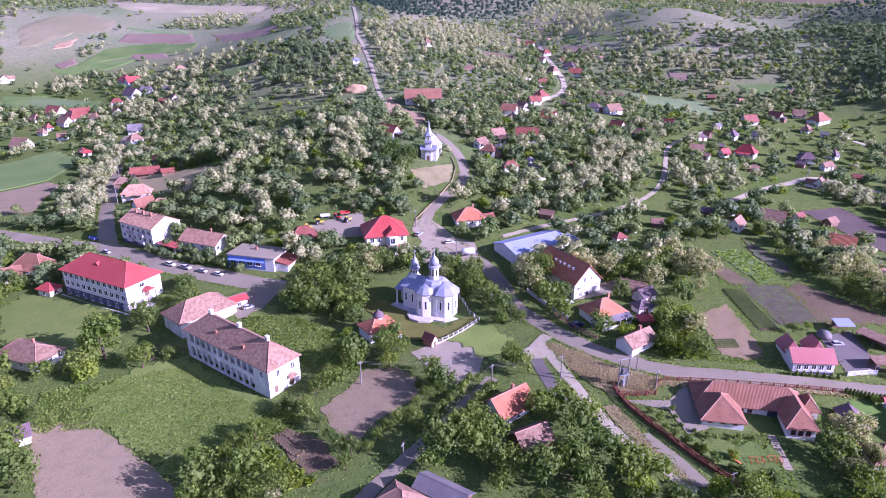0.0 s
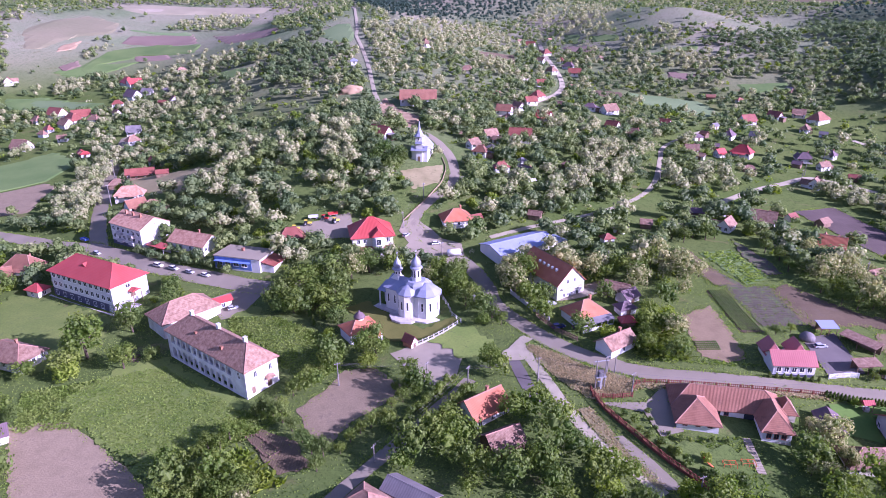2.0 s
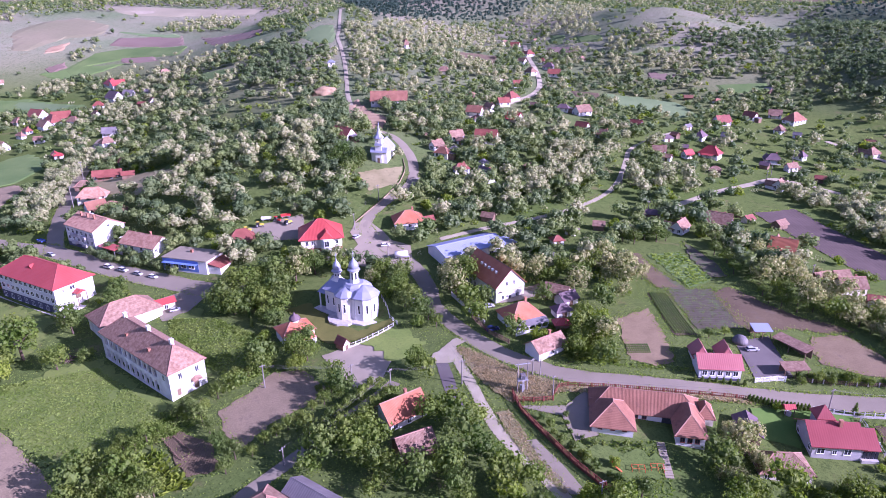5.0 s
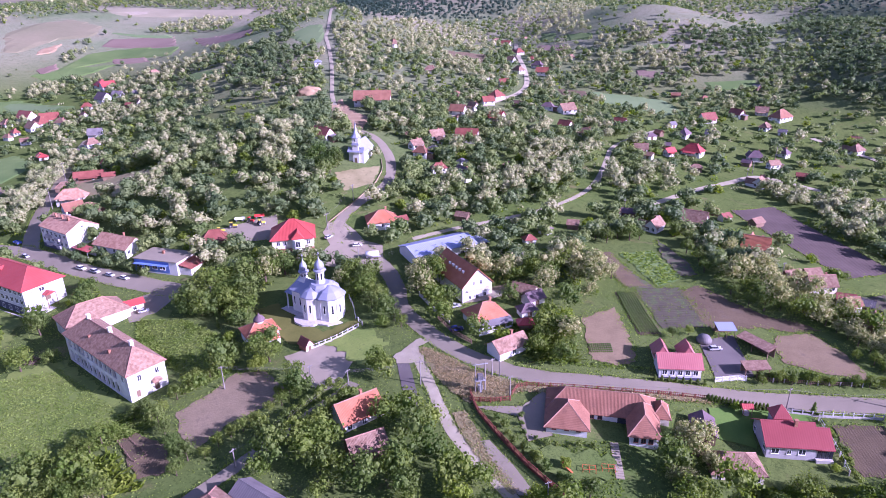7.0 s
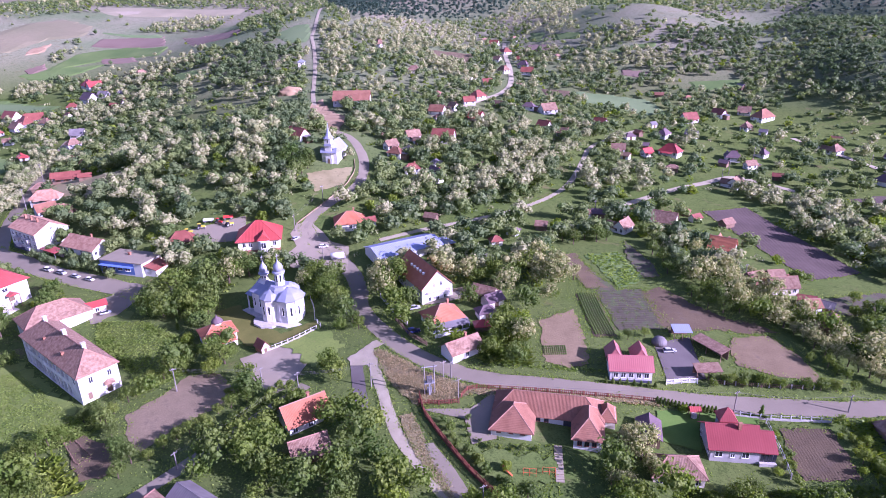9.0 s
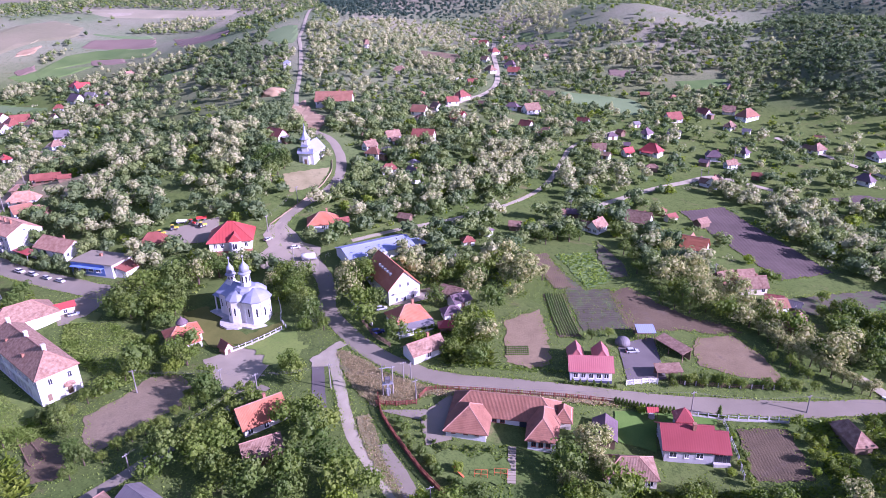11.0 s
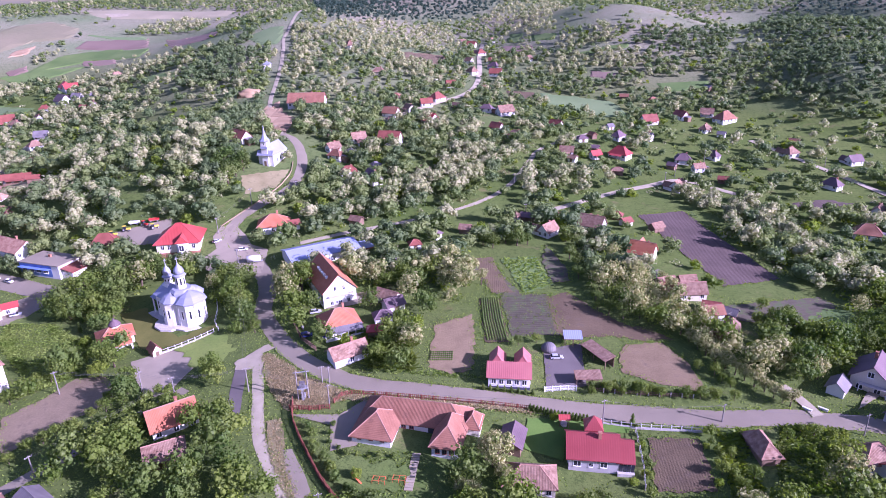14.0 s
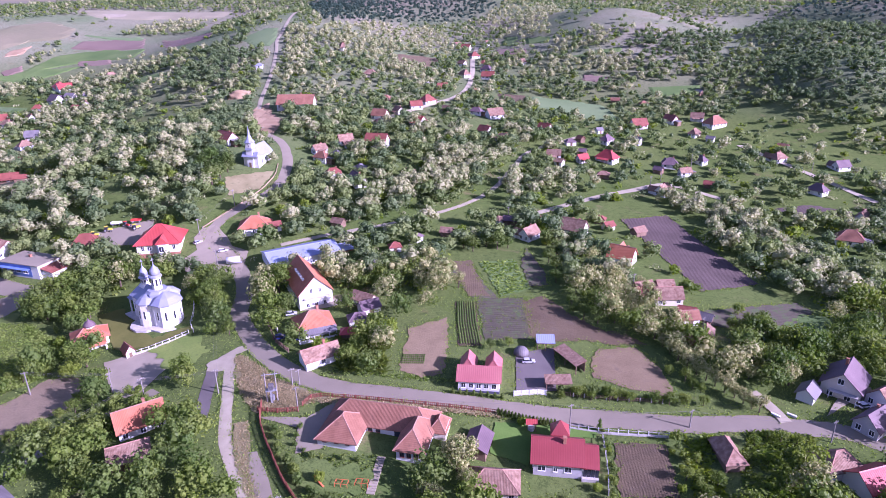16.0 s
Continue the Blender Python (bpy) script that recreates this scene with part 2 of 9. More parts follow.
GREY_ROOF = surface("grey_sheet", (0.13, 0.12, 0.125), (0.21, 0.195, 0.195), 0.3, 0.7, 0.3, 10, spread=0.15, wave=("X", 0.5, 0.9))
PURPLE_ROOF = surface("dark_slate_tiles", (0.11, 0.075, 0.085), (0.17, 0.12, 0.13), 0.3, 0.7, 0.3, 10, spread=0.1, wave=("X", 0.35, 0.9))
BLUE_ROOF = surface("pale_blue_sheet", (0.23, 0.27, 0.42), (0.30, 0.34, 0.49), 0.15, 0.45, 0.2, 10, spread=0.05, wave=("X", 0.5, 1.0))
ZINC = surface("zinc_sheet", (0.22, 0.24, 0.32), (0.30, 0.32, 0.40), 0.25, 0.5, 0.2, 10, metal=0.1, spread=0.05, wave=("X", 0.5, 0.6), streak=0.5)
CONCRETE = surface("concrete", (0.38, 0.36, 0.34), (0.52, 0.50, 0.47), 0.5, 0.9, 0.2, 10)
POLE_GREY = surface("aged_pole_concrete", (0.17, 0.155, 0.14), (0.25, 0.235, 0.215), 0.5, 0.9, 0.2, 10)
WOOD = surface("old_wood", (0.13, 0.085, 0.055), (0.24, 0.16, 0.11), 0.6, 0.9, 0.4, 9, spread=0.25, wave=("Z", 0.2, 0.6))
mottle(TILE, 0.45, (0.12, 0.062, 0.045), 0.06, 0.55), mottle(TILE_OLD, 0.5, (0.12, 0.078, 0.06), 0.05, 0.6), mottle(TILE_ORANGE, 0.4, (0.22, 0.085, 0.05), 0.02, 0.5)
mottle(OLD_WHITE, 0.35, (0.42, 0.38, 0.33), 0.02, 0.6), mottle(CONCRETE, 0.6, (0.28, 0.26, 0.24), 0.04, 0.6)
FENCE_RED = surface("rusty_red_paint", (0.17, 0.055, 0.035), (0.26, 0.09, 0.06), 0.6, 0.8, 0.2, 10)
FRAME = surface("white_frame_paint", (0.74, 0.74, 0.74), (0.82, 0.82, 0.82), 0.5, 0.6, 0.0, 4, spread=0.04)
TILE_PALE = surface("worn_ridge_tiles", (0.25, 0.135, 0.095), (0.34, 0.195, 0.145), 0.8, 0.9, 0.3, 8, spread=0.2)
CAP = {TILE: TILE_PALE, TILE_OLD: TILE_PALE, TILE_ORANGE: TILE_PALE}
BARK = surface("bark", (0.07, 0.05, 0.035), (0.14, 0.105, 0.075), 1.2, 0.95, 0.6, 8, spread=0.2)
STEEL = surface("galvanised_steel", (0.35, 0.36, 0.38), (0.48, 0.49, 0.52), 0.8, 0.5, 0.1, 8, metal=0.5)
TYRE = surface("tyre_rubber", (0.02, 0.02, 0.02), (0.035, 0.035, 0.035), 2, 0.9, 0.1, 4)
GLASS = surface("window_glass", (0.025, 0.03, 0.04), (0.05, 0.055, 0.065), 0.5, 0.12, 0.0, 4, spread=0.3)
LEAF = leafy("leaves_green", (0.088, 0.15, 0.02), (0.175, 0.228, 0.04))
LEAF_DARK = leafy("leaves_dark", (0.068, 0.122, 0.022), (0.138, 0.19, 0.04))
LEAF_LIME = leafy("leaves_lime", (0.13, 0.21, 0.018), (0.215, 0.28, 0.035))
BLOSSOM = leafy("acacia_blossom", (0.32, 0.322, 0.135), (0.42, 0.415, 0.20), 0.2, green=(0.18, 0.24, 0.06))
CONIFER = leafy("conifer_needles", (0.032, 0.062, 0.044), (0.055, 0.095, 0.064), low=0.7, high=1.4)
# Far foliage: distance haze put into paler, bluer leaf colours.
HAZY_LEAF = leafy("hazed_leaves", (0.12, 0.182, 0.053), (0.222, 0.275, 0.092), low=0.76, high=1.38)
HAZY_DARK = leafy("hazed_dark_leaves", (0.094, 0.153, 0.058), (0.168, 0.224, 0.087), low=0.76, high=1.38)
HAZY_BLOSSOM = leafy("hazed_blossom", (0.31, 0.318, 0.17), (0.40, 0.40, 0.225), 0.2, green=(0.21, 0.26, 0.10), low=0.8, high=1.27)
WEEDS = leafy("weeds", (0.165, 0.255, 0.04), (0.255, 0.335, 0.075), 0.2, low=0.75, high=1.25)
MEADOW = surface("lush_meadow", (0.10, 0.158, 0.027), (0.168, 0.218, 0.045), 0.12, 0.95, 0.8, 16, spread=0.3)
mottle(MEADOW, 0.9, (0.075, 0.11, 0.034), 0.06, 0.6), mottle(MEADOW, 0.15, (0.19, 0.17, 0.075), 0.0, 0.5)
LAWN_GREEN = surface("fresh_lawn", (0.075, 0.16, 0.022), (0.115, 0.205, 0.035), 0.2, 0.95, 0.4, 14, spread=0.2)
LAWN = surface("mown_lawn", (0.115, 0.13, 0.022), (0.175, 0.18, 0.04), 0.2, 0.95, 0.5, 14, spread=0.25)
REED = leafy("dry_reed", (0.36, 0.30, 0.155), (0.48, 0.41, 0.235), 0.3, 0.9, low=0.75, high=1.25)

# ---- the lie of the land ----
DIPS = [(100, 103, -1.5), (84, 97, -0.8)]  # sunken gardens, radius 13
HOLLOWS = [  # low swells of the village ground, radius 55
    (-120, 120, 6.6), (-120, 180, -6.8), (-120, 240, 0.3), (-120, 300, -9.5), (-60, 120, -1.7), (-60, 180, -6.2),
    (-60, 240, 14.2), (-60, 300, 4.9), (0, 120, 4.8), (0, 180, -6.3), (0, 240, 5.1), (0, 300, -6.1),
    (60, 120, -0.2), (60, 180, 2.7), (60, 240, -4), (60, 300, 5.6), (120, 120, -4.6), (120, 180, 7.7),
    (120, 240, -5.8), (120, 300, 2.2), (180, 120, 1), (180, 180, -5), (180, 240, -0.2), (180, 300, 1.4)]
RIDGES = [  # the ridge and the side valleys, radius 110
    (-330, 360, -0.7), (-330, 480, -23.2), (-330, 600, 10.7), (-330, 720, -16.3), (-190, 360, -17.3), (-190, 480, -3.0), (-190, 600, -33.3), (-190, 720, -9.0), (-60, 360, 15.5), (-60, 480, -8.5), (-60, 600, 68.4), (-60, 720, -29.9), (70, 360, -15.3), (70, 480, 15.5), (70, 600, -115.4), (70, 720, 15.9), (200, 360, -0.4), (200, 480, -42.8), (200, 600, 126.6), (200, 720, -49.6), (330, 360, -23.9), (330, 480, 47.2), (330, 600, -117.5), (330, 720, 22.8)]
HILLS = [  # far hills, radius 300
    (-1100, 0, -14.2), (-1100, 800, -49.8), (-1100, 1150, 33.7), (-1100, 1600, -9.1), (-1100, 2300, 24.8), (-650, 0, -22.8), (-650, 800, 57.2), (-650, 1150, -33.1), (-650, 1600, 51.3), (-650, 2300, 1.9), (-250, 0, -25.5), (-250, 800, 15.2), (-250, 1150, 40.7), (-250, 1600, -17.9), (-250, 2300, 24.7), (150, 0, -13.7), (150, 800, 95.4), (150, 1150, -74.1), (150, 1600, 85.4), (150, 2300, -3.8), (550, 0, -15.2), (550, 800, -25.6), (550, 1150, 66.0), (550, 1600, -69.8), (550, 2300, 15.5), (1000, 0, -30.2), (1000, 800, -74.5), (1000, 1150, 46.3), (1000, 1600, 29.1), (1000, 2300, 5.5)]
KNOLLS = [  # steep wooded knolls: place, radius, height
    (300, 402, 30, 22), (318, 508, 36, 22), (368, 462, 36, 21), (470, 640, 95, 62)]
BASE = 22.1


def height(x, y):
    """Ground height; numbers or arrays."""
    x, y = np.asarray(x, float), np.asarray(y, float)
    z = np.full(np.broadcast(x, y).shape, BASE)
    for swells, r in ((DIPS, 13), (HOLLOWS, 55), (RIDGES, 110), (HILLS, 300)):
        for cx, cy, up in swells:
            z = z + up * np.exp(-((x - cx) ** 2 + (y - cy) ** 2) / (2 * r * r))
    for cx, cy, r, up in KNOLLS:
        z = z + up * np.exp(-((x - cx) ** 2 + (y - cy) ** 2) / (2 * r * r))
    return z


def ground_z(x, y):
    return float(height(x, y))


def mesh_of(name, verts, faces, material, smooth=False):
    """A mesh from an array of places and an array of three- or four-cornered faces."""
    me = bpy.data.meshes.new(name)
    verts, faces = np.asarray(verts, np.float32), np.asarray(faces, np.int32)
    k = faces.shape[1]
    me.vertices.add(len(verts)), me.loops.add(faces.size), me.polygons.add(len(faces))
    me.vertices.foreach_set("co", verts.ravel())
    me.loops.foreach_set("vertex_index", faces.ravel())
    me.polygons.foreach_set("loop_start", np.arange(0, faces.size, k, dtype=np.int32))
    me.polygons.foreach_set("use_smooth", np.full(len(faces), smooth))
    me.update(calc_edges=True)
    me.materials.append(material)
    return me


def stretch(a, b, near0, near1, fine, growth):
    """Steps that are fine from near0 to near1 and grow outwards to a and b."""
    mid = list(np.arange(near0, near1 + fine, fine))
    up, down, s = [mid[-1]], [mid[0]], fine
    while up[-1] < b or down[-1] > a:
        s *= growth
        up.append(min(b, up[-1] + s)), down.append(max(a, down[-1] - s))
    return np.unique(np.array(down[1:] + mid + up[1:]))


gx, gy = stretch(-2600, 2600, -140, 190, 3.2, 1.035), stretch(-700, 4200, 80, 260, 3.2, 1.03)
GX, GY = np.meshgrid(gx, gy)
k = np.arange(len(gx) * len(gy)).reshape(len(gy), len(gx))
ground = tagged(new("ground", mesh_of("ground", np.stack([GX, GY, height(GX, GY)], -1).reshape(-1, 3),
    np.stack([k[:-1, :-1], k[:-1, 1:], k[1:, 1:], k[1:, :-1]], -1).reshape(-1, 4), GRASS, True)),
    "rolling green grassland with drier patches", "ground", kind="structure")

BUSY = []  # plan outlines where no tree stands, with a margin


def drape(bm, lift):
    for v in bm.verts:
        v.co.z = ground_z(v.co.x, v.co.y) + lift


def linked(name, bm, material, parent=None, label="", smooth=False):
    me = bpy.data.meshes.new(name)
    bm.normal_update()
    bm.to_mesh(me)
    bm.free()
    me.materials.append(material)
    if smooth:
        me.polygons.foreach_set("use_smooth", [True] * len(me.polygons))
    ob = new(name, me)
    ob.parent = parent
    return tagged(ob, label) if label else ob


LIFT = [0.05]
RIMS = []  # edges of plots and roads, overgrown with grass


def smoothed(points, step):
    """Points along a soft curve through the given ones."""
    p = np.array(points, float)
    p = np.vstack([2 * p[0] - p[1], p, 2 * p[-1] - p[-2]])
    out = []
    for a, b, c, d in zip(p, p[1:], p[2:], p[3:]):
        for t in np.linspace(0, 1, max(2, int(np.linalg.norm(c - b) / step)), endpoint=False):
            out.append(0.5 * (2 * b + (c - a) * t + (2 * a - 5 * b + 4 * c - d) * t * t + (3 * b - a - 3 * c + d) * t ** 3))
    return np.array(out + [p[-2]])


def road(name, points, width, material, label):
    line = smoothed(points, 3.0)
    way = np.gradient(line, axis=0)
    side = np.stack([-way[:, 1], way[:, 0]], 1) / np.linalg.norm(way, axis=1)[:, None]
    far = np.linalg.norm(line, axis=1)
    LIFT[0] += 0.004
    verts, cols = [], np.linspace(-0.5, 0.5, 5)
    rng = np.random.default_rng(len(BUSY))
    for i, (p, s) in enumerate(zip(line, side)):
        wobble = 1 + 0.05 * rng.standard_normal(5) * (np.abs(cols) > 0.4)
        q = p + s * (cols * wobble * width)[:, None]
        crown = 0.05 * (1 - (2 * cols) ** 2)
        verts += [(x, y, z + LIFT[0] + c + max(0, (far[i] - 250) * 0.001)) for (x, y), z, c in zip(q, height(q[:, 0], q[:, 1]), crown)]
    n = len(line)
    k = np.arange(n * 5).reshape(n, 5)
    f = np.stack([k[:-1, 1:], k[:-1, :-1], k[1:, :-1], k[1:, 1:]], -1).reshape(-1, 4)
    if np.cross(way[0], side[0]) < 0:
        f = f[:, ::-1]
    BUSY.append((np.vstack([line + side * width / 2, (line - side * width / 2)[::-1]]), 2.6))
    RIMS.extend((line + side * w, False) for w in (width / 2 + 0.2, -width / 2 - 0.2))
    return tagged(new(name, mesh_of(name, verts, f[:, ::-1], material, True)), label, "road", kind="structure")


def patch(name, outline, material, label, margin=1.0, edge=0.9):
    bm = bmesh.new()
    q = np.random.default_rng(len(outline) + len(BUSY))
    ragged = []
    if material in (PAVING, ASPHALT, ASPHALT_DARK):
        edge = 0.2
    for a, b in zip(np.array(outline, float), np.roll(np.array(outline, float), -1, 0)):
        n = max(1, int(np.linalg.norm(b - a) / (1.1 if np.linalg.norm(a) < 260 else 5.0)))
        side = np.array([a[1] - b[1], b[0] - a[0]]) / (np.linalg.norm(b - a) + 1e-9)
        ragged += [tuple(a + (b - a) * i / n + side * (q.random() - 0.5) * (edge if i else 0)) for i in range(n)]
    f = bm.faces.new([bm.verts.new((x, y, 0)) for x, y in ragged])
    f.normal_update()
    if f.normal.z < 0:
        f.normal_flip()
    p = np.array(outline)
    lo, hi = p.min(0), p.max(0)
    step = max(3.0, float(max(hi - lo)) / 14)
    for axis in (0, 1):
        for c in np.arange(lo[axis] + step, hi[axis], step):
            no, at = [0, 0, 0], [0, 0, 0]
            no[axis], at[axis] = 1, c
            bmesh.ops.bisect_plane(bm, geom=bm.verts[:] + bm.edges[:] + bm.faces[:], plane_co=at, plane_no=no)
    LIFT[0] += 0.002
    away = float(np.linalg.norm(p.mean(0)))
    drape(bm, LIFT[0] + max(0, (away - 200) * 0.001))
    if away > 260:  # the rim sinks into the grass
        for v in bm.verts:
            if v.is_boundary:
                v.co.z -= LIFT[0] + (away - 200) * 0.001 + 0.15
    elif name.split("_")[-1] in ("field", "plot", "yard", "verge", "allotment", "drive"):
        RIMS.append((p, True))
    if margin is not None:
        BUSY.append((p, margin))
    return tagged(linked(name, bm, material), label, "field" if "field" in name or "plot" in name else name.split("_")[-1], kind="structure")


# ---- roads, yards and fields ----
road("road", [(169.7, 110.6), (164.6, 114.8), (160.4, 117.9), (154.9, 119.3), (148.9, 119.7), (142.9, 120.3), (127.3, 119.1), (115.7, 119.5), (104.0, 120.1), (92.1, 120.9), (86.1, 121.6), (73.9, 122.9), (61.4, 124.1), (53.7, 125.0), (45.7, 127.4), (38.4, 131.7), (31.9, 136.9), (26.1, 143.4), (21.6, 149.5), (16.2, 158.4), (15, 166.4), (11.5, 175.5), (6.6, 183.8), (-0.2, 191.4), (-6.9, 197.7), (-9, 203.2)], 5.0, ASPHALT, "grey asphalt main road with worn edges")
road("hill_road", [(-9.5, 201.6), (-8.2, 210), (-3.4, 219.6), (2.8, 229.7), (4.5, 240.7), (2.3, 256.3), (-3, 271.1), (-8.7, 280.2), (-14.7, 285.1)], 4.0, ASPHALT, "grey asphalt road climbing past the small church")
road("ridge_road", [(-14.7, 285.1), (-22.3, 301), (-32.4, 324), (-40.6, 352), (-46.2, 380), (-53.3, 415), (-63, 455), (-71, 485), (-76, 521), (-113, 733)], 2.4, GRAVEL, "pale gravel road along the ridge")
road("lane", [(22.4, 137.6), (23.3, 133.7), (25.2, 128.0), (27.7, 120.7), (30.2, 113.2), (32.5, 107.3), (36.2, 101.2), (39.3, 97.0), (41.8, 93.5), (44.0, 90.1)], 2.6, GRAVEL, "pale worn lane beside the verge")
patch("side_lane", [(18.5, 131.2), (21.3, 132.0), (23.5, 122.8), (25.7, 114.5), (22.0, 117.7), (20.4, 122.9)], ASPHALT_DARK, "short dark asphalt lane")
road("street", [(-40.5, 169.2), (-54.8, 171.7), (-66.3, 175.5), (-91.6, 185.5), (-111.8, 196.5), (-125.6, 203.9)], 6.5, ASPHALT, "asphalt village street with parked cars")
road("street_branch", [(-118.8, 200.5), (-125.6, 212.1), (-136.9, 234.5), (-149.7, 264.3), (-161.9, 291), (-175.7, 325), (-184, 352)], 6, ASPHALT, "asphalt side street between trees")
road("west_road", [(-120.5, 202), (-138, 207.7), (-154.8, 214.5), (-172.1, 221.2), (-188.6, 226)], 6, ASPHALT, "asphalt road leaving the village")
road("dirt_road", [(16.7, 196.6), (30.8, 204.4), (48.1, 213.7), (62.7, 224), (77.5, 239.5), (87.6, 256.9), (96.3, 281.2), (102.6, 299.1), (116, 316), (132.3, 334)], 2.1, GRAVEL, "pale gravel track with grass edges")
road("valley_road", [(102.1, 233.3), (126.5, 253.9), (146.6, 266.4), (160.2, 273.7), (171.8, 267.4), (182.5, 257.7)], 3, GRAVEL, "gravel valley road")
road("bottom_lane", [(9.4, 124.2), (6.8, 120), (2.3, 114.2), (-3.7, 105.6), (-9.1, 98.3), (-14.1, 91.8), (-17.8, 86.4)], 3.2, ASPHALT, "narrow asphalt lane beside gardens")
road("far_street", [(26.8, 325), (38.9, 344), (50.6, 364), (63.9, 388), (71, 416), (73, 460), (72, 517), (74, 578)], 3.4, GRAVEL, "distant village street")
road("east_lane", [(213.1, 336), (224.8, 310), (230.8, 294.7), (235.8, 279.9), (241.4, 261.2)], 3.5, GRAVEL, "distant gravel lane")
patch("plaza", [(-10.4, 136.4), (-7.6, 137.9), (-4.6, 140.4), (-1.1, 141.6), (2.8, 140.8), (6.5, 137.1), (7.6, 132.7), (6.8, 128.7), (6.0, 123.9), (3.5, 121.6), (-0.3, 123.1), (-5.7, 129.5)], PAVING, "pale paved forecourt of the church")
patch("square", [(-13.8, 199.2), (-13.0, 204.3), (-9.2, 206.8), (-2.9, 200.5), (0.9, 195.1), (7.2, 192.5), (9.3, 178.9), (0.3, 179.3), (-9.2, 180.9), (-12.3, 187.9), (-10.0, 192.4)], PAVING, "worn pale paving of the village square")
patch("ploughed_field", [(-90.6, 109.6), (-84.4, 111.5), (-78.0, 111.8), (-64.7, 102.2), (-53.2, 93.5), (-48.7, 86.5), (-57.6, 82.5), (-71.6, 82.1)], SOIL_PALE, "bare brown ploughed field")
patch("garden_plot", [(-29.0, 115.6), (-24.5, 121.4), (-20.7, 130.1), (-13.8, 130.3), (-6.4, 122.9), (-7.7, 119.1), (-10.5, 115.5), (-15.2, 111.1), (-19.5, 103.5), (-24.1, 107.2)], SOIL_PALE, "bare brown garden plot")
patch("garden_plot", [(-37.3, 106.2), (-35.4, 107.1), (-28.7, 101.8), (-30.7, 99.8)], SOIL_GREEN, "small fenced vegetable plot")
patch("cabbage_field", [(76.3, 162.9), (81.7, 163.1), (83.9, 142.7), (78, 142.4)], SOIL, "brown soil under cabbage rows")
patch("crop_field", [(81.9, 164.7), (95.1, 166.1), (98.7, 146.6), (84.6, 145.1)], SOIL_GREEN, "grey-brown field with sprouting crops")
patch("bare_yard", [(94.7, 164.5), (101.1, 167.5), (107.1, 158.7), (114.4, 152.0), (120.5, 150.6), (124.9, 146.5), (115.6, 145.7), (109.0, 147.0), (97.2, 144.3), (95.5, 151.0)], SOIL_BROWN, "trodden bare brown yard")
patch("garden_plot", [(65.1, 149.5), (74.5, 155.0), (75.4, 142.7), (74.9, 131.6), (70.1, 129.8), (64.6, 132.1)], SOIL_MID, "raked brown garden plot")
patch("ploughed_field", [(134.3, 234.1), (153.3, 240.6), (166.3, 184.9), (146.9, 176.8)], SOIL_DARK, "large dark ploughed field")
patch("dry_field", [(110.1, 140.2), (112.7, 144.0), (121.7, 145.0), (125.1, 138.7), (126.3, 132.9), (126.7, 127.0), (116.4, 129.8), (109.6, 132.7)], SOIL_MID, "dry pale earth paddock")
patch("crop_field", [(70.3, 187.1), (79.1, 185.5), (88, 165.6), (80.9, 165.2)], SOIL_GREEN, "dark soil garden with seedlings")
patch("meadow", [(82.6, 187.7), (93.2, 190.8), (97.4, 171.2), (88.8, 166)], CROP, "bright green crop field")
patch("crop_field", [(111, 412), (133, 408), (155, 399), (160, 376), (146, 367), (127, 380), (109, 390)], CROP_PALE, "large pale green grain field")
patch("ploughed_field", [(15, 497), (48, 515), (45, 467), (22, 455)], SOIL, "distant brown field")
patch("ploughed_field", [(-311, 624), (-256, 643), (-233, 595), (-306, 596)], SOIL_RED, "distant reddish ploughed field")
patch("ploughed_field", [(-235, 631), (-145, 560), (-147, 528), (-194, 557)], SOIL_RED, "distant reddish ploughed field")
patch("crop_field", [(-239.2, 304), (-217.6, 337), (-190.6, 316), (-190.9, 286.1), (-211.1, 264.5)], CROP, "green strip fields")
patch("garden_plot", [(-211.1, 264.5), (-189.9, 284.4), (-180.5, 277.5), (-172.4, 243), (-192.4, 237.8)], SOIL_PALE, "pale fallow strip")
patch("dry_field", [(-143, 265), (-146, 276), (-127, 275), (-109, 268), (-96, 257.6), (-92.1, 247.3), (-99.5, 241), (-107, 236), (-122.8, 247)], STRAW, "dry straw-coloured clearing")
patch("dry_slope", [(-16.8, 236.9), (-0, 247), (-1.2, 231.4), (-10.8, 224.7)], DRY, "dry grassy terrace below the small church")
patch("building_site", [(-41.1, 344), (-26.3, 327), (-14.1, 312), (-21.3, 295.3), (-30.5, 303)], SAND, "raw sandy earth of a building site")
patch("yard", [(-49.4, 201.5), (-31.9, 208.6), (-27.4, 195.1), (-41.5, 194.4)], ASPHALT, "worn grey machinery yard")
patch("yard", [(92, 140.1), (101.4, 143.1), (100.7, 127.7), (91.6, 126.2)], ASPHALT_DARK, "grey asphalt house yard")
patch("garden_plot", [(110.9, 113.2), (121, 113.1), (120.7, 99.9), (109.8, 99.7)], SOIL, "furrowed brown garden plot")
patch("yard", [(36.3, 115.2), (47.2, 115.4), (53.1, 121.6), (52.6, 106.7), (47.6, 104.9), (46, 112.2)], ASPHALT, "asphalt yard of the kindergarten")
patch("yard", [(24.8, 168.5), (34, 160.7), (43.5, 162.6), (50.8, 165.5), (47, 168.9), (42.3, 166.5), (32.7, 162.6)], SOIL_PALE, "dusty yard beside the long house")
patch("yard", [(-67.7, 166.1), (-56.7, 172.4), (-50.9, 170), (-55.7, 156.7), (-60.2, 155.6)], ASPHALT, "asphalt yard beside the old barn")
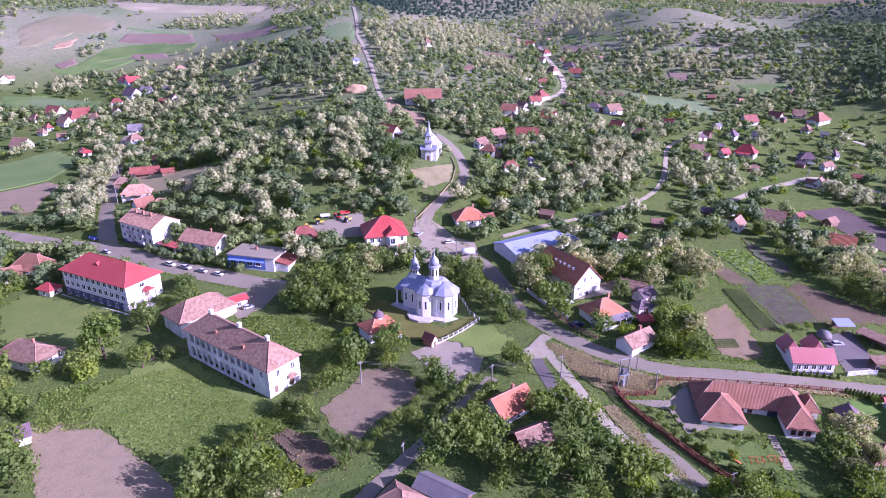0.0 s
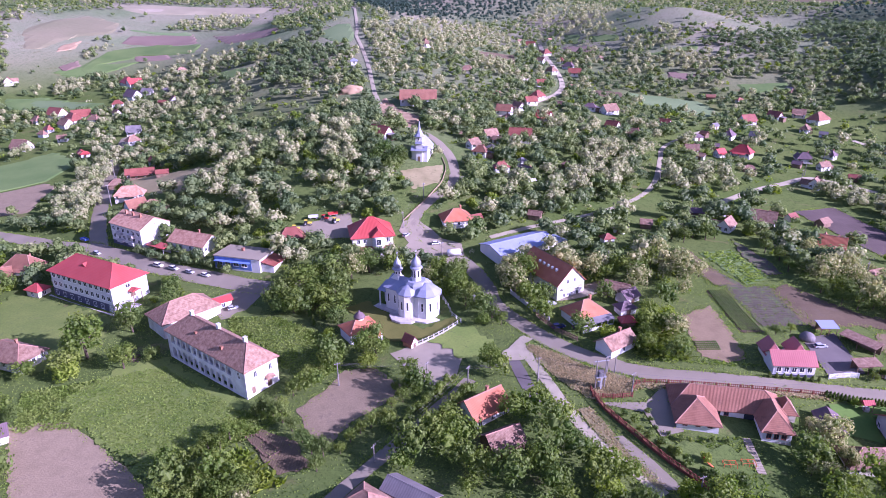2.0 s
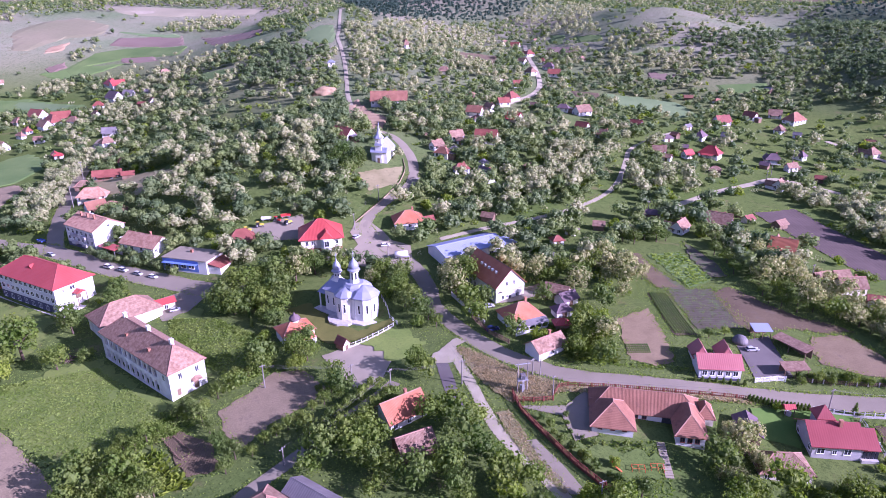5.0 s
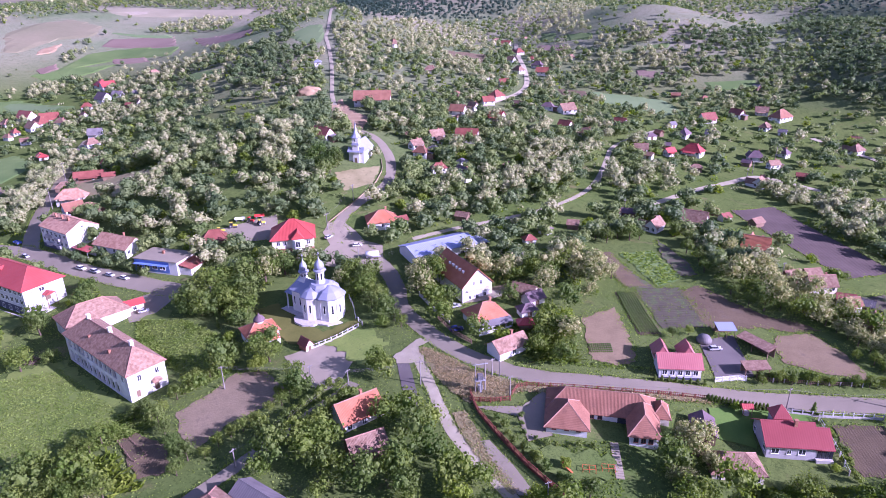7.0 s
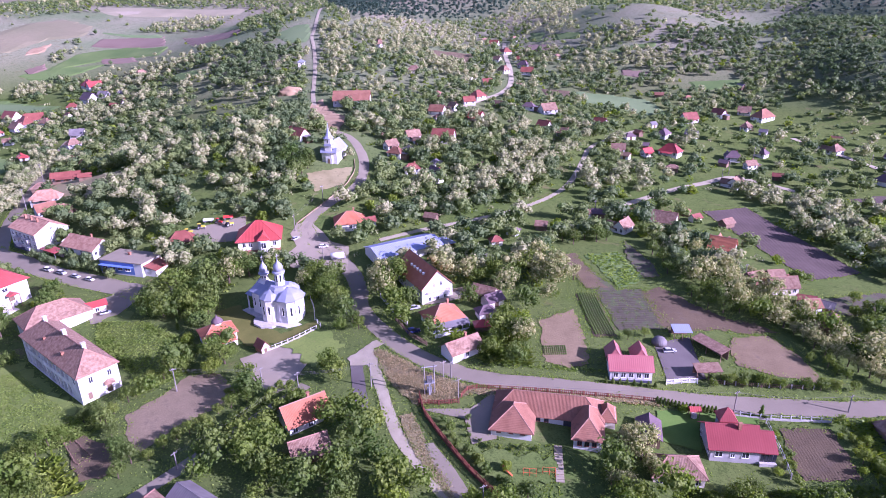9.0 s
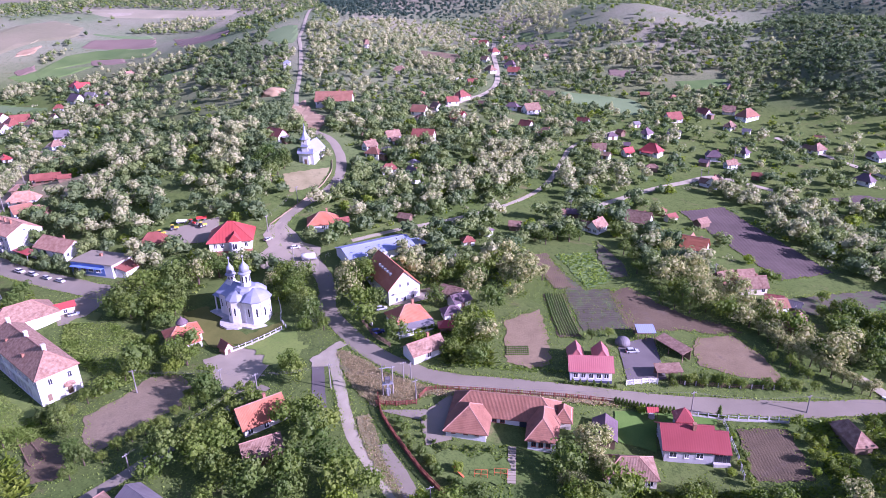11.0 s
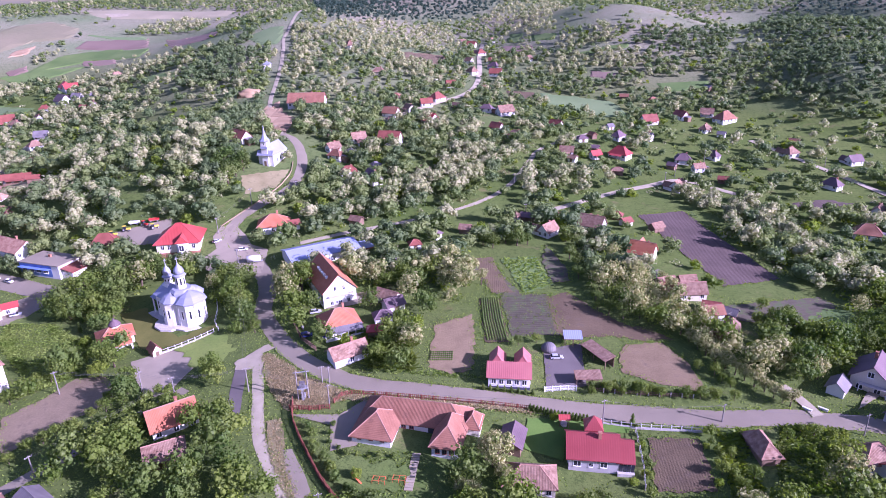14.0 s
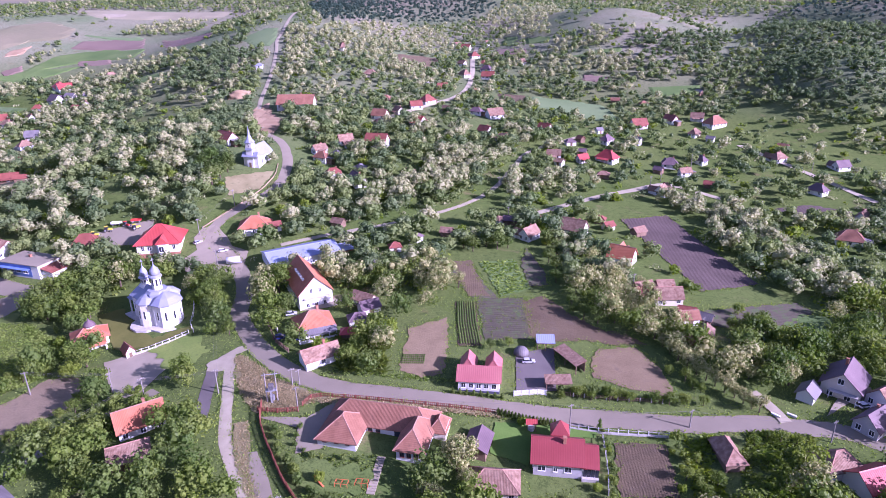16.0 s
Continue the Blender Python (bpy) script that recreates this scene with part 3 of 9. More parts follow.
patch("grain_field", [(-326, 456), (-297, 462), (-244, 444), (-249, 426), (-312, 434)], CROP, "distant green field")
patch("grain_field", [(-325, 515), (-295, 541), (-265, 549), (-286, 513), (-304, 506)], CROP, "distant green field")
patch("grain_field", [(186, 430), (220, 431), (217, 420), (187.3, 414)], CROP, "distant meadow clearing")
patch("verge", [(23.2, 136.6), (24.6, 138.0), (30.6, 133.4), (36.3, 128.4), (47.6, 122.8), (46.9, 120.4), (42.2, 117.3), (35.6, 116.5), (31.5, 120.7), (26.9, 128.0)], DRY, "dry straw-coloured verge")
patch("verge", [(32.0, 112.9), (34.9, 113.6), (37.5, 107.4), (39.8, 100.6), (44.9, 92.4), (43.8, 91.3), (39.8, 97.0), (35.9, 103.4)], DRY, "dry gravelly verge beside the lane")
patch("verge", [(46.9, 122.3), (88.8, 120.6), (88.6, 118.9), (46.9, 120.2)], DRY, "dry roadside verge")
patch("junction", [(17.2, 134.0), (19.7, 137.5), (23.3, 141.8), (25.5, 140.1), (23.1, 138.0), (25.1, 131.8), (21.6, 131.1), (18.4, 131.2)], GRAVEL, "worn gravelly mouth of the lanes", 0.3)
patch("drive", [(38.0, 104.7), (39.9, 105.1), (43.7, 99.3), (48.1, 91.5), (44.8, 91.3), (40.4, 99.2)], ASPHALT, "grey concrete drive beside the fence", 0.3)
patch("garden_plot", [(74.0, 187.3), (79.8, 188.8), (84.0, 171.0), (86.0, 166.2), (79.7, 166.0), (76.2, 178.5)], SOIL, "furrowed plot behind the orchard")
patch("garden_plot", [(97.5, 200.2), (102.1, 183.2), (102.5, 174.0), (97.1, 172.4), (95.4, 186.6)], SOIL_GREEN, "small bare plot among green beds")
patch("ploughed_field", [(197.1, 252.3), (213.9, 257.4), (227.5, 251.1), (221.6, 240.6), (195.0, 245.2)], SOIL_DARK, "distant dark ploughed strip")
patch("allotment", [(143.9, 165.1), (152.1, 167.7), (155.6, 162.0), (149.8, 157.0), (142.8, 157.8)], SOIL_GREEN, "striped vegetable allotment")
patch("ploughed_field", [(-282, 564), (-250, 564), (-237, 546), (-271, 549)], SOIL_RED, "distant reddish garden strip", 1.0, 2.0)
patch("crop_field", [(140, 491), (162, 496), (183, 497), (179, 488), (143, 486)], CROP, "distant green strip field", 1.0, 2.0)
patch("ploughed_field", [(149, 456), (168, 449), (162, 439), (146, 445)], SOIL_RED, "distant brown strip among acacias", 1.0, 2.0)
patch("meadow", [(115, 574), (135, 549), (130, 534), (114, 548)], CROP, "distant green clearing among acacias", 1.0, 2.0)
patch("meadow", [(98, 605), (110, 589), (103, 554), (93, 568)], CROP, "distant green clearing among acacias", 1.0, 2.0)
patch("ploughed_field", [(90, 555), (114, 533), (112, 515), (89, 528)], SOIL_RED, "distant fallow strip above the village", 1.0, 2.0)
patch("ploughed_field", [(89, 411), (109, 413), (106, 393), (91, 397)], SOIL, "brown field beside the grain field", 1.0, 1.0)
patch("stubble_field", [(-398, 756), (-354, 782), (-293, 781), (-214, 777), (-215, 746), (-283, 739), (-349, 723)], DRY_PALE, "wide pale stubble field on the hill crest", 1.0, 2.0)
patch("bare_slope", [(-399, 600), (-397, 646), (-380, 684), (-337, 664), (-327, 623), (-349, 600), (-358, 562), (-367, 550)], SLOPE_PINK, "pinkish overgrazed hillside", 1.0, 2.0)
patch("bare_slope", [(-349, 572), (-340, 593), (-334, 571), (-345, 558)], SAND, "raw eroded scar on the hillside", 1.0, 2.0)
patch("bare_slope", [(-327, 527), (-319, 546), (-310, 534), (-316, 517)], SOIL_RED, "bare reddish plot on the slope", 1.0, 2.0)
patch("bare_slope", [(-324, 643), (-265, 651), (-244, 627), (-292, 636)], CROP_PALE, "pale green terrace above the ploughed strip", 1.0, 2.0)
patch("grain_field", [(-305, 580), (-270, 600), (-229, 591), (-221, 556), (-268, 564), (-293, 543), (-300, 512), (-312, 526)], CROP, "long green field under the hill", 1.0, 2.0)
patch("grain_field", [(-309, 457), (-284, 456), (-253, 446), (-253, 430), (-294, 436)], CROP_PALE, "pale green valley field beside the houses", 1.0, 2.0)
patch("bare_slope", [(-360, 746), (-332, 760), (-327, 740), (-345, 729)], GRAVEL, "pale chalky scar on the crest", 1.0, 2.0)
patch("meadow", [(-169, 462), (-136, 448), (-135, 433), (-157, 437)], CROP, "green strip between the acacias", 1.0, 2.0)
patch("meadow", [(-103, 493), (-92, 519), (-81, 523), (-73, 491), (-71, 468), (-82, 467)], CROP_PALE, "grassy shoulder of the ridge", 1.0, 2.0)
patch("building_site", [(-39, 350), (-36, 354), (-24, 323), (-14, 314), (-13, 285), (-23, 292), (-30, 317)], SAND, "raw sandy earth dug up beside the new house", 1.0, 2.0)
patch("garden_plot", [(-34.8, 108.9), (-26.7, 105.0), (-21.6, 97.1), (-27.5, 95.2), (-31.8, 99.5), (-36.5, 105.5)], SOIL, "dark dug garden soil", 0.3)
patch("crop_field", [(152.0, 167.8), (172.8, 173.6), (175.2, 168.8), (158.2, 153.9), (152.0, 156.0)], SOIL_GREEN, "planted field of the eastern gardens", 0.3)
patch("meadow", [(153.5, 152.9), (171.2, 167.1), (178.7, 165.9), (170.9, 152.3), (158.4, 148.6)], CROP, "bright green crop beside the planted field", 0.3)
patch("lawn", [(86.9, 117.3), (99.8, 117.4), (108.4, 116.6), (107.4, 114.5), (94.9, 114.2), (93.2, 106.8), (85.9, 109.2)], LAWN_GREEN, "bright mown lawn beside the red-roofed house", 0.2, 0.4)
patch("church_lawn", [(-25.7, 158.9), (-19.2, 162.1), (-11.2, 152.9), (-2.7, 146.6), (5.1, 152.3), (6.3, 150.5), (-0.8, 142.9), (-9.4, 141.5), (-14.3, 145.7), (-17.2, 151.5)], LAWN, "olive mown churchyard lawn", 0.2)
patch("yard", [(30.4, 167.7), (34.4, 162.1), (43.1, 164.8), (47.0, 162.1), (38.8, 158.8), (34.5, 158.1)], PAVING, "pale paved forecourt of the long house", 0.3)
road("field_track", [(147.8, 120.7), (146.9, 124.2), (145.7, 127.8), (144.2, 130.3)], 2.6, GRAVEL, "gravel track beside the acacia row")
patch("yard", [(166.4, 133.3), (171.7, 134.1), (169.9, 129.5), (164.6, 128.6), (159.1, 124.5), (156.9, 123.1), (161.3, 128.4)], PAVING, "brown paved yard of the villa", 0.3)
patch("school_lawn", [(-133.5, 163.8), (-131.7, 173.3), (-118.3, 168.3), (-94.8, 159.9), (-92.6, 156.7), (-88.3, 141.3), (-87.8, 137.4), (-97.7, 130.9), (-104.5, 132.1), (-103.2, 142.8), (-121.1, 145.6)], MEADOW, "sunny mown lawn of the school", 0.2, 2.6)
patch("meadow", [(-83.6, 119.2), (-81.1, 127.1), (-77.1, 133.5), (-68.6, 137.9), (-53.8, 127.0), (-41.6, 117.5), (-40.9, 111.4), (-47.6, 102.1), (-52.0, 94.6), (-65.8, 103.7), (-77.5, 111.6)], MEADOW, "lush green overgrown meadow", 0.2, 2.6)
patch("grass_bank", [(-1.7, 140.9), (7.2, 149.3), (15.6, 140.6), (12.1, 133.3), (9.0, 131.1), (5.4, 135.2)], MEADOW, "bright grass between plaza and road", 0.2, 2.6)
patch("meadow", [(-57.4, 157.8), (-52.2, 161.7), (-42.7, 152.6), (-29.9, 140.9), (-26.7, 131.7), (-29.4, 122.5), (-32.8, 122.7), (-38.0, 135.0)], MEADOW, "lush weedy yard behind the old building", 0.2, 2.6)
patch("lawn", [(46.2, 104.2), (57.9, 102.5), (63.8, 101.3), (62.3, 96.3), (52.4, 94.3), (48.2, 98.3)], GRASS, "rough lawn of the kindergarten yard", 0.2, 2.6)



# ---- buildings ----
def thing(name, label, category, x, y, z, yaw=0.0, group=""):
    ob = tagged(new(name), label, category, group)
    ob.matrix_basis = pose(x, y, z, 0, 0, yaw)
    ob.empty_display_size = 0.5
    return ob


def add_box(bm, x0, x1, y0, y1, z0, z1):
    v = [bm.verts.new((x, y, z)) for z in (z0, z1) for x, y in ((x0, y0), (x1, y0), (x1, y1), (x0, y1))]
    for f in ((3, 2, 1, 0), (4, 5, 6, 7), (0, 1, 5, 4), (1, 2, 6, 5), (2, 3, 7, 6), (3, 0, 4, 7)):
        bm.faces.new([v[i] for i in f])
    return v


def box(x0, x1, y0, y1, z0, z1, bevel=0.0):
    bm = bmesh.new()
    add_box(bm, x0, x1, y0, y1, z0, z1)
    if bevel:
        bmesh.ops.bevel(bm, geom=bm.edges[:], offset=bevel, segments=2, affect="EDGES")
    return bm


def hull(points):
    bm = bmesh.new()
    for p in points:
        bm.verts.new(p)
    bmesh.ops.convex_hull(bm, input=bm.verts[:])
    return bm


def turned(profile, sides=16, bm=None, at=(0, 0), start=0.0, sweep=2 * math.pi):
    """A body of revolution from (radius, height) pairs."""
    bm = bm or bmesh.new()
    full = abs(sweep - 2 * math.pi) < 1e-6
    n = sides if full else sides + 1
    rings = []
    for r, z in profile:
        rings.append([bm.verts.new((at[0] + max(r, 0.001) * math.cos(start + sweep * i / sides), at[1] + max(r, 0.001) * math.sin(start + sweep * i / sides), z)) for i in range(n)])
    for a, b in zip(rings, rings[1:]):
        for i in range(sides):
            j = (i + 1) % n
            bm.faces.new((a[i], a[j], b[j], b[i]))
    if full:
        bm.faces.new(rings[0][::-1]), bm.faces.new(rings[-1])
    return bm


WINDOWS = {}


def window(parent, x, y, z, side, w=1.1, h=1.35, frame_material=None, split=True):
    """A framed window on a wall; side: the degrees that its outward face turns from -y."""
    key = (w, h, split, frame_material.name if frame_material else "")
    if key not in WINDOWS:
        bm = bmesh.new()
        t = 0.09
        xs = [-w / 2, -w / 2 + t, -0.035, 0.035, w / 2 - t, w / 2] if split else [-w / 2, -w / 2 + t, w / 2 - t, w / 2]
        zs = [-0.06, t, h - t, h]
        grid = [[bm.verts.new((x_, 0.05, z_)) for x_ in xs] for z_ in zs]
        cells = []
        for r in range(3):
            for c in range(len(xs) - 1):
                if r != 1 or c % 2 == 0:
                    cells.append(bm.faces.new((grid[r][c], grid[r][c + 1], grid[r + 1][c + 1], grid[r + 1][c])))
        moved = bmesh.ops.extrude_face_region(bm, geom=cells)["geom"]
        for v_ in moved:
            if isinstance(v_, bmesh.types.BMVert):
                v_.co.y = -0.13 if v_.co.z < 0 else -0.06
        bmesh.ops.recalc_face_normals(bm, faces=bm.faces[:])
        fm = bpy.data.meshes.new("window")
        bm.to_mesh(fm), bm.free()
        fm.materials.append(frame_material or FRAME)
        bm = box(-w / 2 + t, w / 2 - t, -0.02, 0.03, t, h - t)
        pm = bpy.data.meshes.new("pane")
        bm.to_mesh(pm), bm.free()
        pm.materials.append(GLASS)
        WINDOWS[key] = fm, pm
    fm, pm = WINDOWS[key]
    ob = new("window", fm)
    ob.parent, ob.matrix_basis = parent, pose(x, y, z, 0, 0, side)
    pane = new("pane", pm)
    pane.parent = ob
    return ob


def door(parent, x, y, z, side, w=1.0, h=2.1, material=None):
    bm = bmesh.new()
    add_box(bm, -w / 2, w / 2, -0.05, 0.05, 0, h)
    add_box(bm, -w / 2 + 0.12, w / 2 - 0.12, -0.08, 0, 0.15, h * 0.45), add_box(bm, -w / 2 + 0.12, w / 2 - 0.12, -0.08, 0, h * 0.52, h - 0.12)
    ob = linked("door", bm, material or WOOD, parent)
    ob.matrix_basis = pose(x, y, z, 0, 0, side)
    return ob


def walls(parent, L, W, eave, base, material, gable=0.0, name="wall", at=(0, 0)):
    """Outer walls as one body from base to eave, with gable ends that rise by gable."""
    x, y = L / 2, W / 2
    pts = [(sx * x, sy * y, z) for sx in (-1, 1) for sy in (-1, 1) for z in (base, eave)]
    if gable:
        pts += [(sx * x, 0, eave + gable) for sx in (-1, 1)]
    ob = linked(name, hull([(px_ + at[0], py_ + at[1], pz_) for px_, py_, pz_ in pts]), material, parent)
    return ob


def roof(parent, L, W, eave, rise, kind, material, over=0.5, at=(0, 0), name="roof", cut=None, turn=0):
    x, y, t = L / 2 + over, W / 2 + over, 0.16
    drop = rise * over / (W / 2)
    z = eave - drop
    bm = bmesh.new()
    if kind == "gable":
        for s in (-1, 1):
            v = [(-x, s * y, z), (x, s * y, z), (x, 0, eave + rise), (-x, 0, eave + rise)]
            lo = [bm.verts.new(p) for p in v]
            hi = [bm.verts.new((p[0], p[1], p[2] + t)) for p in v]
            for f in ((0, 1, 2, 3), (7, 6, 5, 4), (0, 4, 5, 1), (1, 5, 6, 2), (2, 6, 7, 3), (3, 7, 4, 0)):
                bm.faces.new([(lo + hi)[i] for i in f])
        bmesh.ops.recalc_face_normals(bm, faces=bm.faces[:])
    else:
        k = min(x, (y if cut is None else cut))
        top = [(-x + k, 0), (x - k, 0)] if kind == "hip" else [(0, 0)]
        for sx in (-1, 1):
            for sy in (-1, 1):
                bm.verts.new((sx * x, sy * y, z)), bm.verts.new((sx * x, sy * y, z + t))
        for px_, py_ in top:
            bm.verts.new((px_, py_, eave + rise + t))
        bmesh.ops.convex_hull(bm, input=bm.verts[:])
    ob = linked(name, bm, material, parent)
    ob.matrix_basis = pose(at[0], at[1], 0, 0, 0, turn)
    if kind in ("gable", "hip"):
        r = x if kind == "gable" else max(0.2, x - k)
        caps = hull([(sx * r, sy * 0.16, eave + rise + t + dz) for sx in (-1, 1) for sy, dz in ((-1, -0.06), (1, -0.06), (0, 0.09))])
        linked("ridge_cap", caps, CAP.get(material, material), ob)
        if kind == "hip":
            for sx in (-1, 1):
                for sy in (-1, 1):
                    a, b = Vector((sx * x, sy * y, z + t)), Vector((sx * (x - k), 0, eave + rise + t))
                    side = (b - a).cross(Vector((0, 0, 1))).normalized() * 0.15
                    linked("hip_cap", hull([p + o for p in (a, b) for o in (side - Vector((0, 0, 0.07)), -side - Vector((0, 0, 0.07)), Vector((0, 0, 0.09)))]), CAP.get(material, material), ob)
    return ob


def chimney(parent, x, y, z, h=1.4, w=0.55, material=None):
    bm = box(x - w / 2, x + w / 2, y - w / 2, y + w / 2, z - 1.2, z + h)
    add_box(bm, x - w / 2 - 0.08, x + w / 2 + 0.08, y - w / 2 - 0.08, y + w / 2 + 0.08, z + h, z + h + 0.12)
    return linked("chimney", bm, material or BRICK, parent)


def window_row(parent, L, W, side, n, z, w=1.1, h=1.35, inset=1.2, **more):
    """n windows along one side: front, back, right or left."""
    span, off, turn = (L, W, {"front": 0, "back": 180}[side]) if side in ("front", "back") else (W, L, {"right": 90, "left": -90}[side])
    for i in range(n):
        u = (-span / 2 + inset + (span - 2 * inset) * (i / (n - 1) if n > 1 else 0.5))
        p = {"front": (u, -off / 2), "back": (u, off / 2), "right": (off / 2, u), "left": (-off / 2, u)}[side]
        window(parent, p[0], p[1], z, turn, w, h, **more)


def site(x, y, L, W, yaw):
    a = radians(yaw)
    c, s = math.cos(a), math.sin(a)
    pts = [(x + u * L / 2 * c - v * W / 2 * s, y + u * L / 2 * s + v * W / 2 * c) for u, v in ((-1, -1), (1, -1), (1, 1), (-1, 1))]
    BUSY.append((np.array(pts), 2.2))
    return min(ground_z(*p) for p in pts), max(ground_z(*p) for p in pts)


NAMES = {m.name: w for m, w in ((TILE, "clay-tiled"), (TILE_PEACH, "faded peach-coloured tiled"), (TILE_OLD, "weathered pink-brown tiled"), (TILE_ORANGE, "bright orange tiled"), (DARK_RED, "dark red sheet-metal"),
    (RED_METAL, "red sheet-metal"), (GREY_ROOF, "grey sheet"), (PURPLE_ROOF, "dark slate-coloured"), (TILE_BROWN, "dark brown tiled"))}
WALL_WORDS = {m.name: w for m, w in ((WHITE, "white"), (CREAM, "cream"), (OLD_WHITE, "stained white"), (GREY_PLASTER, "grey"), (WOOD, "wooden"))}


def cottage(x, y, yaw, L, W, roofing, kind, walling, small=False):
    low, high = site(x, y, L, W, yaw)
    BUSY.append((np.array([(x - L / 2, y - 3.5), (x + L / 2, y - 3.5), (x + L / 2, y), (x - L / 2, y)]), 1.0))  # front yard
    e = (1.8 if small else 2.2) + 0.5 * (high - low)
    rise = W * (0.36 if small else 0.5)
    name = "shed" if small else "village_house"
    ob = thing(name, f"{WALL_WORDS[walling.name]} {'outbuilding' if small else 'village house'} with a {NAMES[roofing.name]} {kind} roof", "shed" if small else "house", x, y, low, yaw, "outbuildings" if small else "village houses")
    walls(ob, L, W, e, -0.5, walling, rise if kind == "gable" else 0)
    roof(ob, L, W, e, rise, kind, roofing, 0.4)
    z = e - 1.7
    if not small:
        n = max(2, int(L / 2.6))
        window_row(ob, L, W, "front", n, z), window_row(ob, L, W, "right", 2, z), window_row(ob, L, W, "left", 2, z)
        door(ob, 0.4, W / 2, e - 2.6, 180), chimney(ob, L * 0.2, W * 0.12, e + rise * 0.75, 0.9, 0.45)
        pick = int(abs(x * 3 + y * 7)) % 4
        if pick == 0 and L > 6:  # a rear wing under a lower roof
            walls(ob, L * 0.4, W * 0.8, e - 0.4, -0.5, walling, name="wing_wall", at=(-L * 0.28, W * 0.7))
            roof(ob, W * 0.9, L * 0.4, e - 0.4, rise * 0.7, "gable", roofing, 0.3, at=(-L * 0.28, W * 0.7), turn=90, name="wing_roof")
        elif pick == 1:  # a lean-to porch along the front
            linked("porch_roof", hull([(u, v, z_ + dz) for u in (-L * 0.35, L * 0.3) for v, z_ in ((-W / 2, e - 0.1), (-W / 2 - 1.8, e - 0.7)) for dz in (0, 0.08)]), roofing, ob)
            for u in (-L * 0.33, 0, L * 0.28):
                linked("porch_post", box(u - 0.07, u + 0.07, -W / 2 - 1.7, -W / 2 - 1.56, -0.5, e - 0.65), WOOD, ob)
        elif pick == 2:  # a store built against the gable
            walls(ob, 2.6, W * 0.6, e - 0.6, -0.5, WOOD, name="store_wall", at=(L / 2 + 1.3, 0.3))
            linked("store_roof", hull([(u, v, z_ + dz) for v in (-W * 0.36 + 0.3, W * 0.36 + 0.3) for u, z_ in ((L / 2 - 0.05, e - 0.1), (L / 2 + 2.9, e - 0.6)) for dz in (0, 0.1)]), GREY_ROOF, ob)
    else:
        door(ob, 0, -W / 2, e - 2.1, 0, 1.2, 1.9)
    return ob


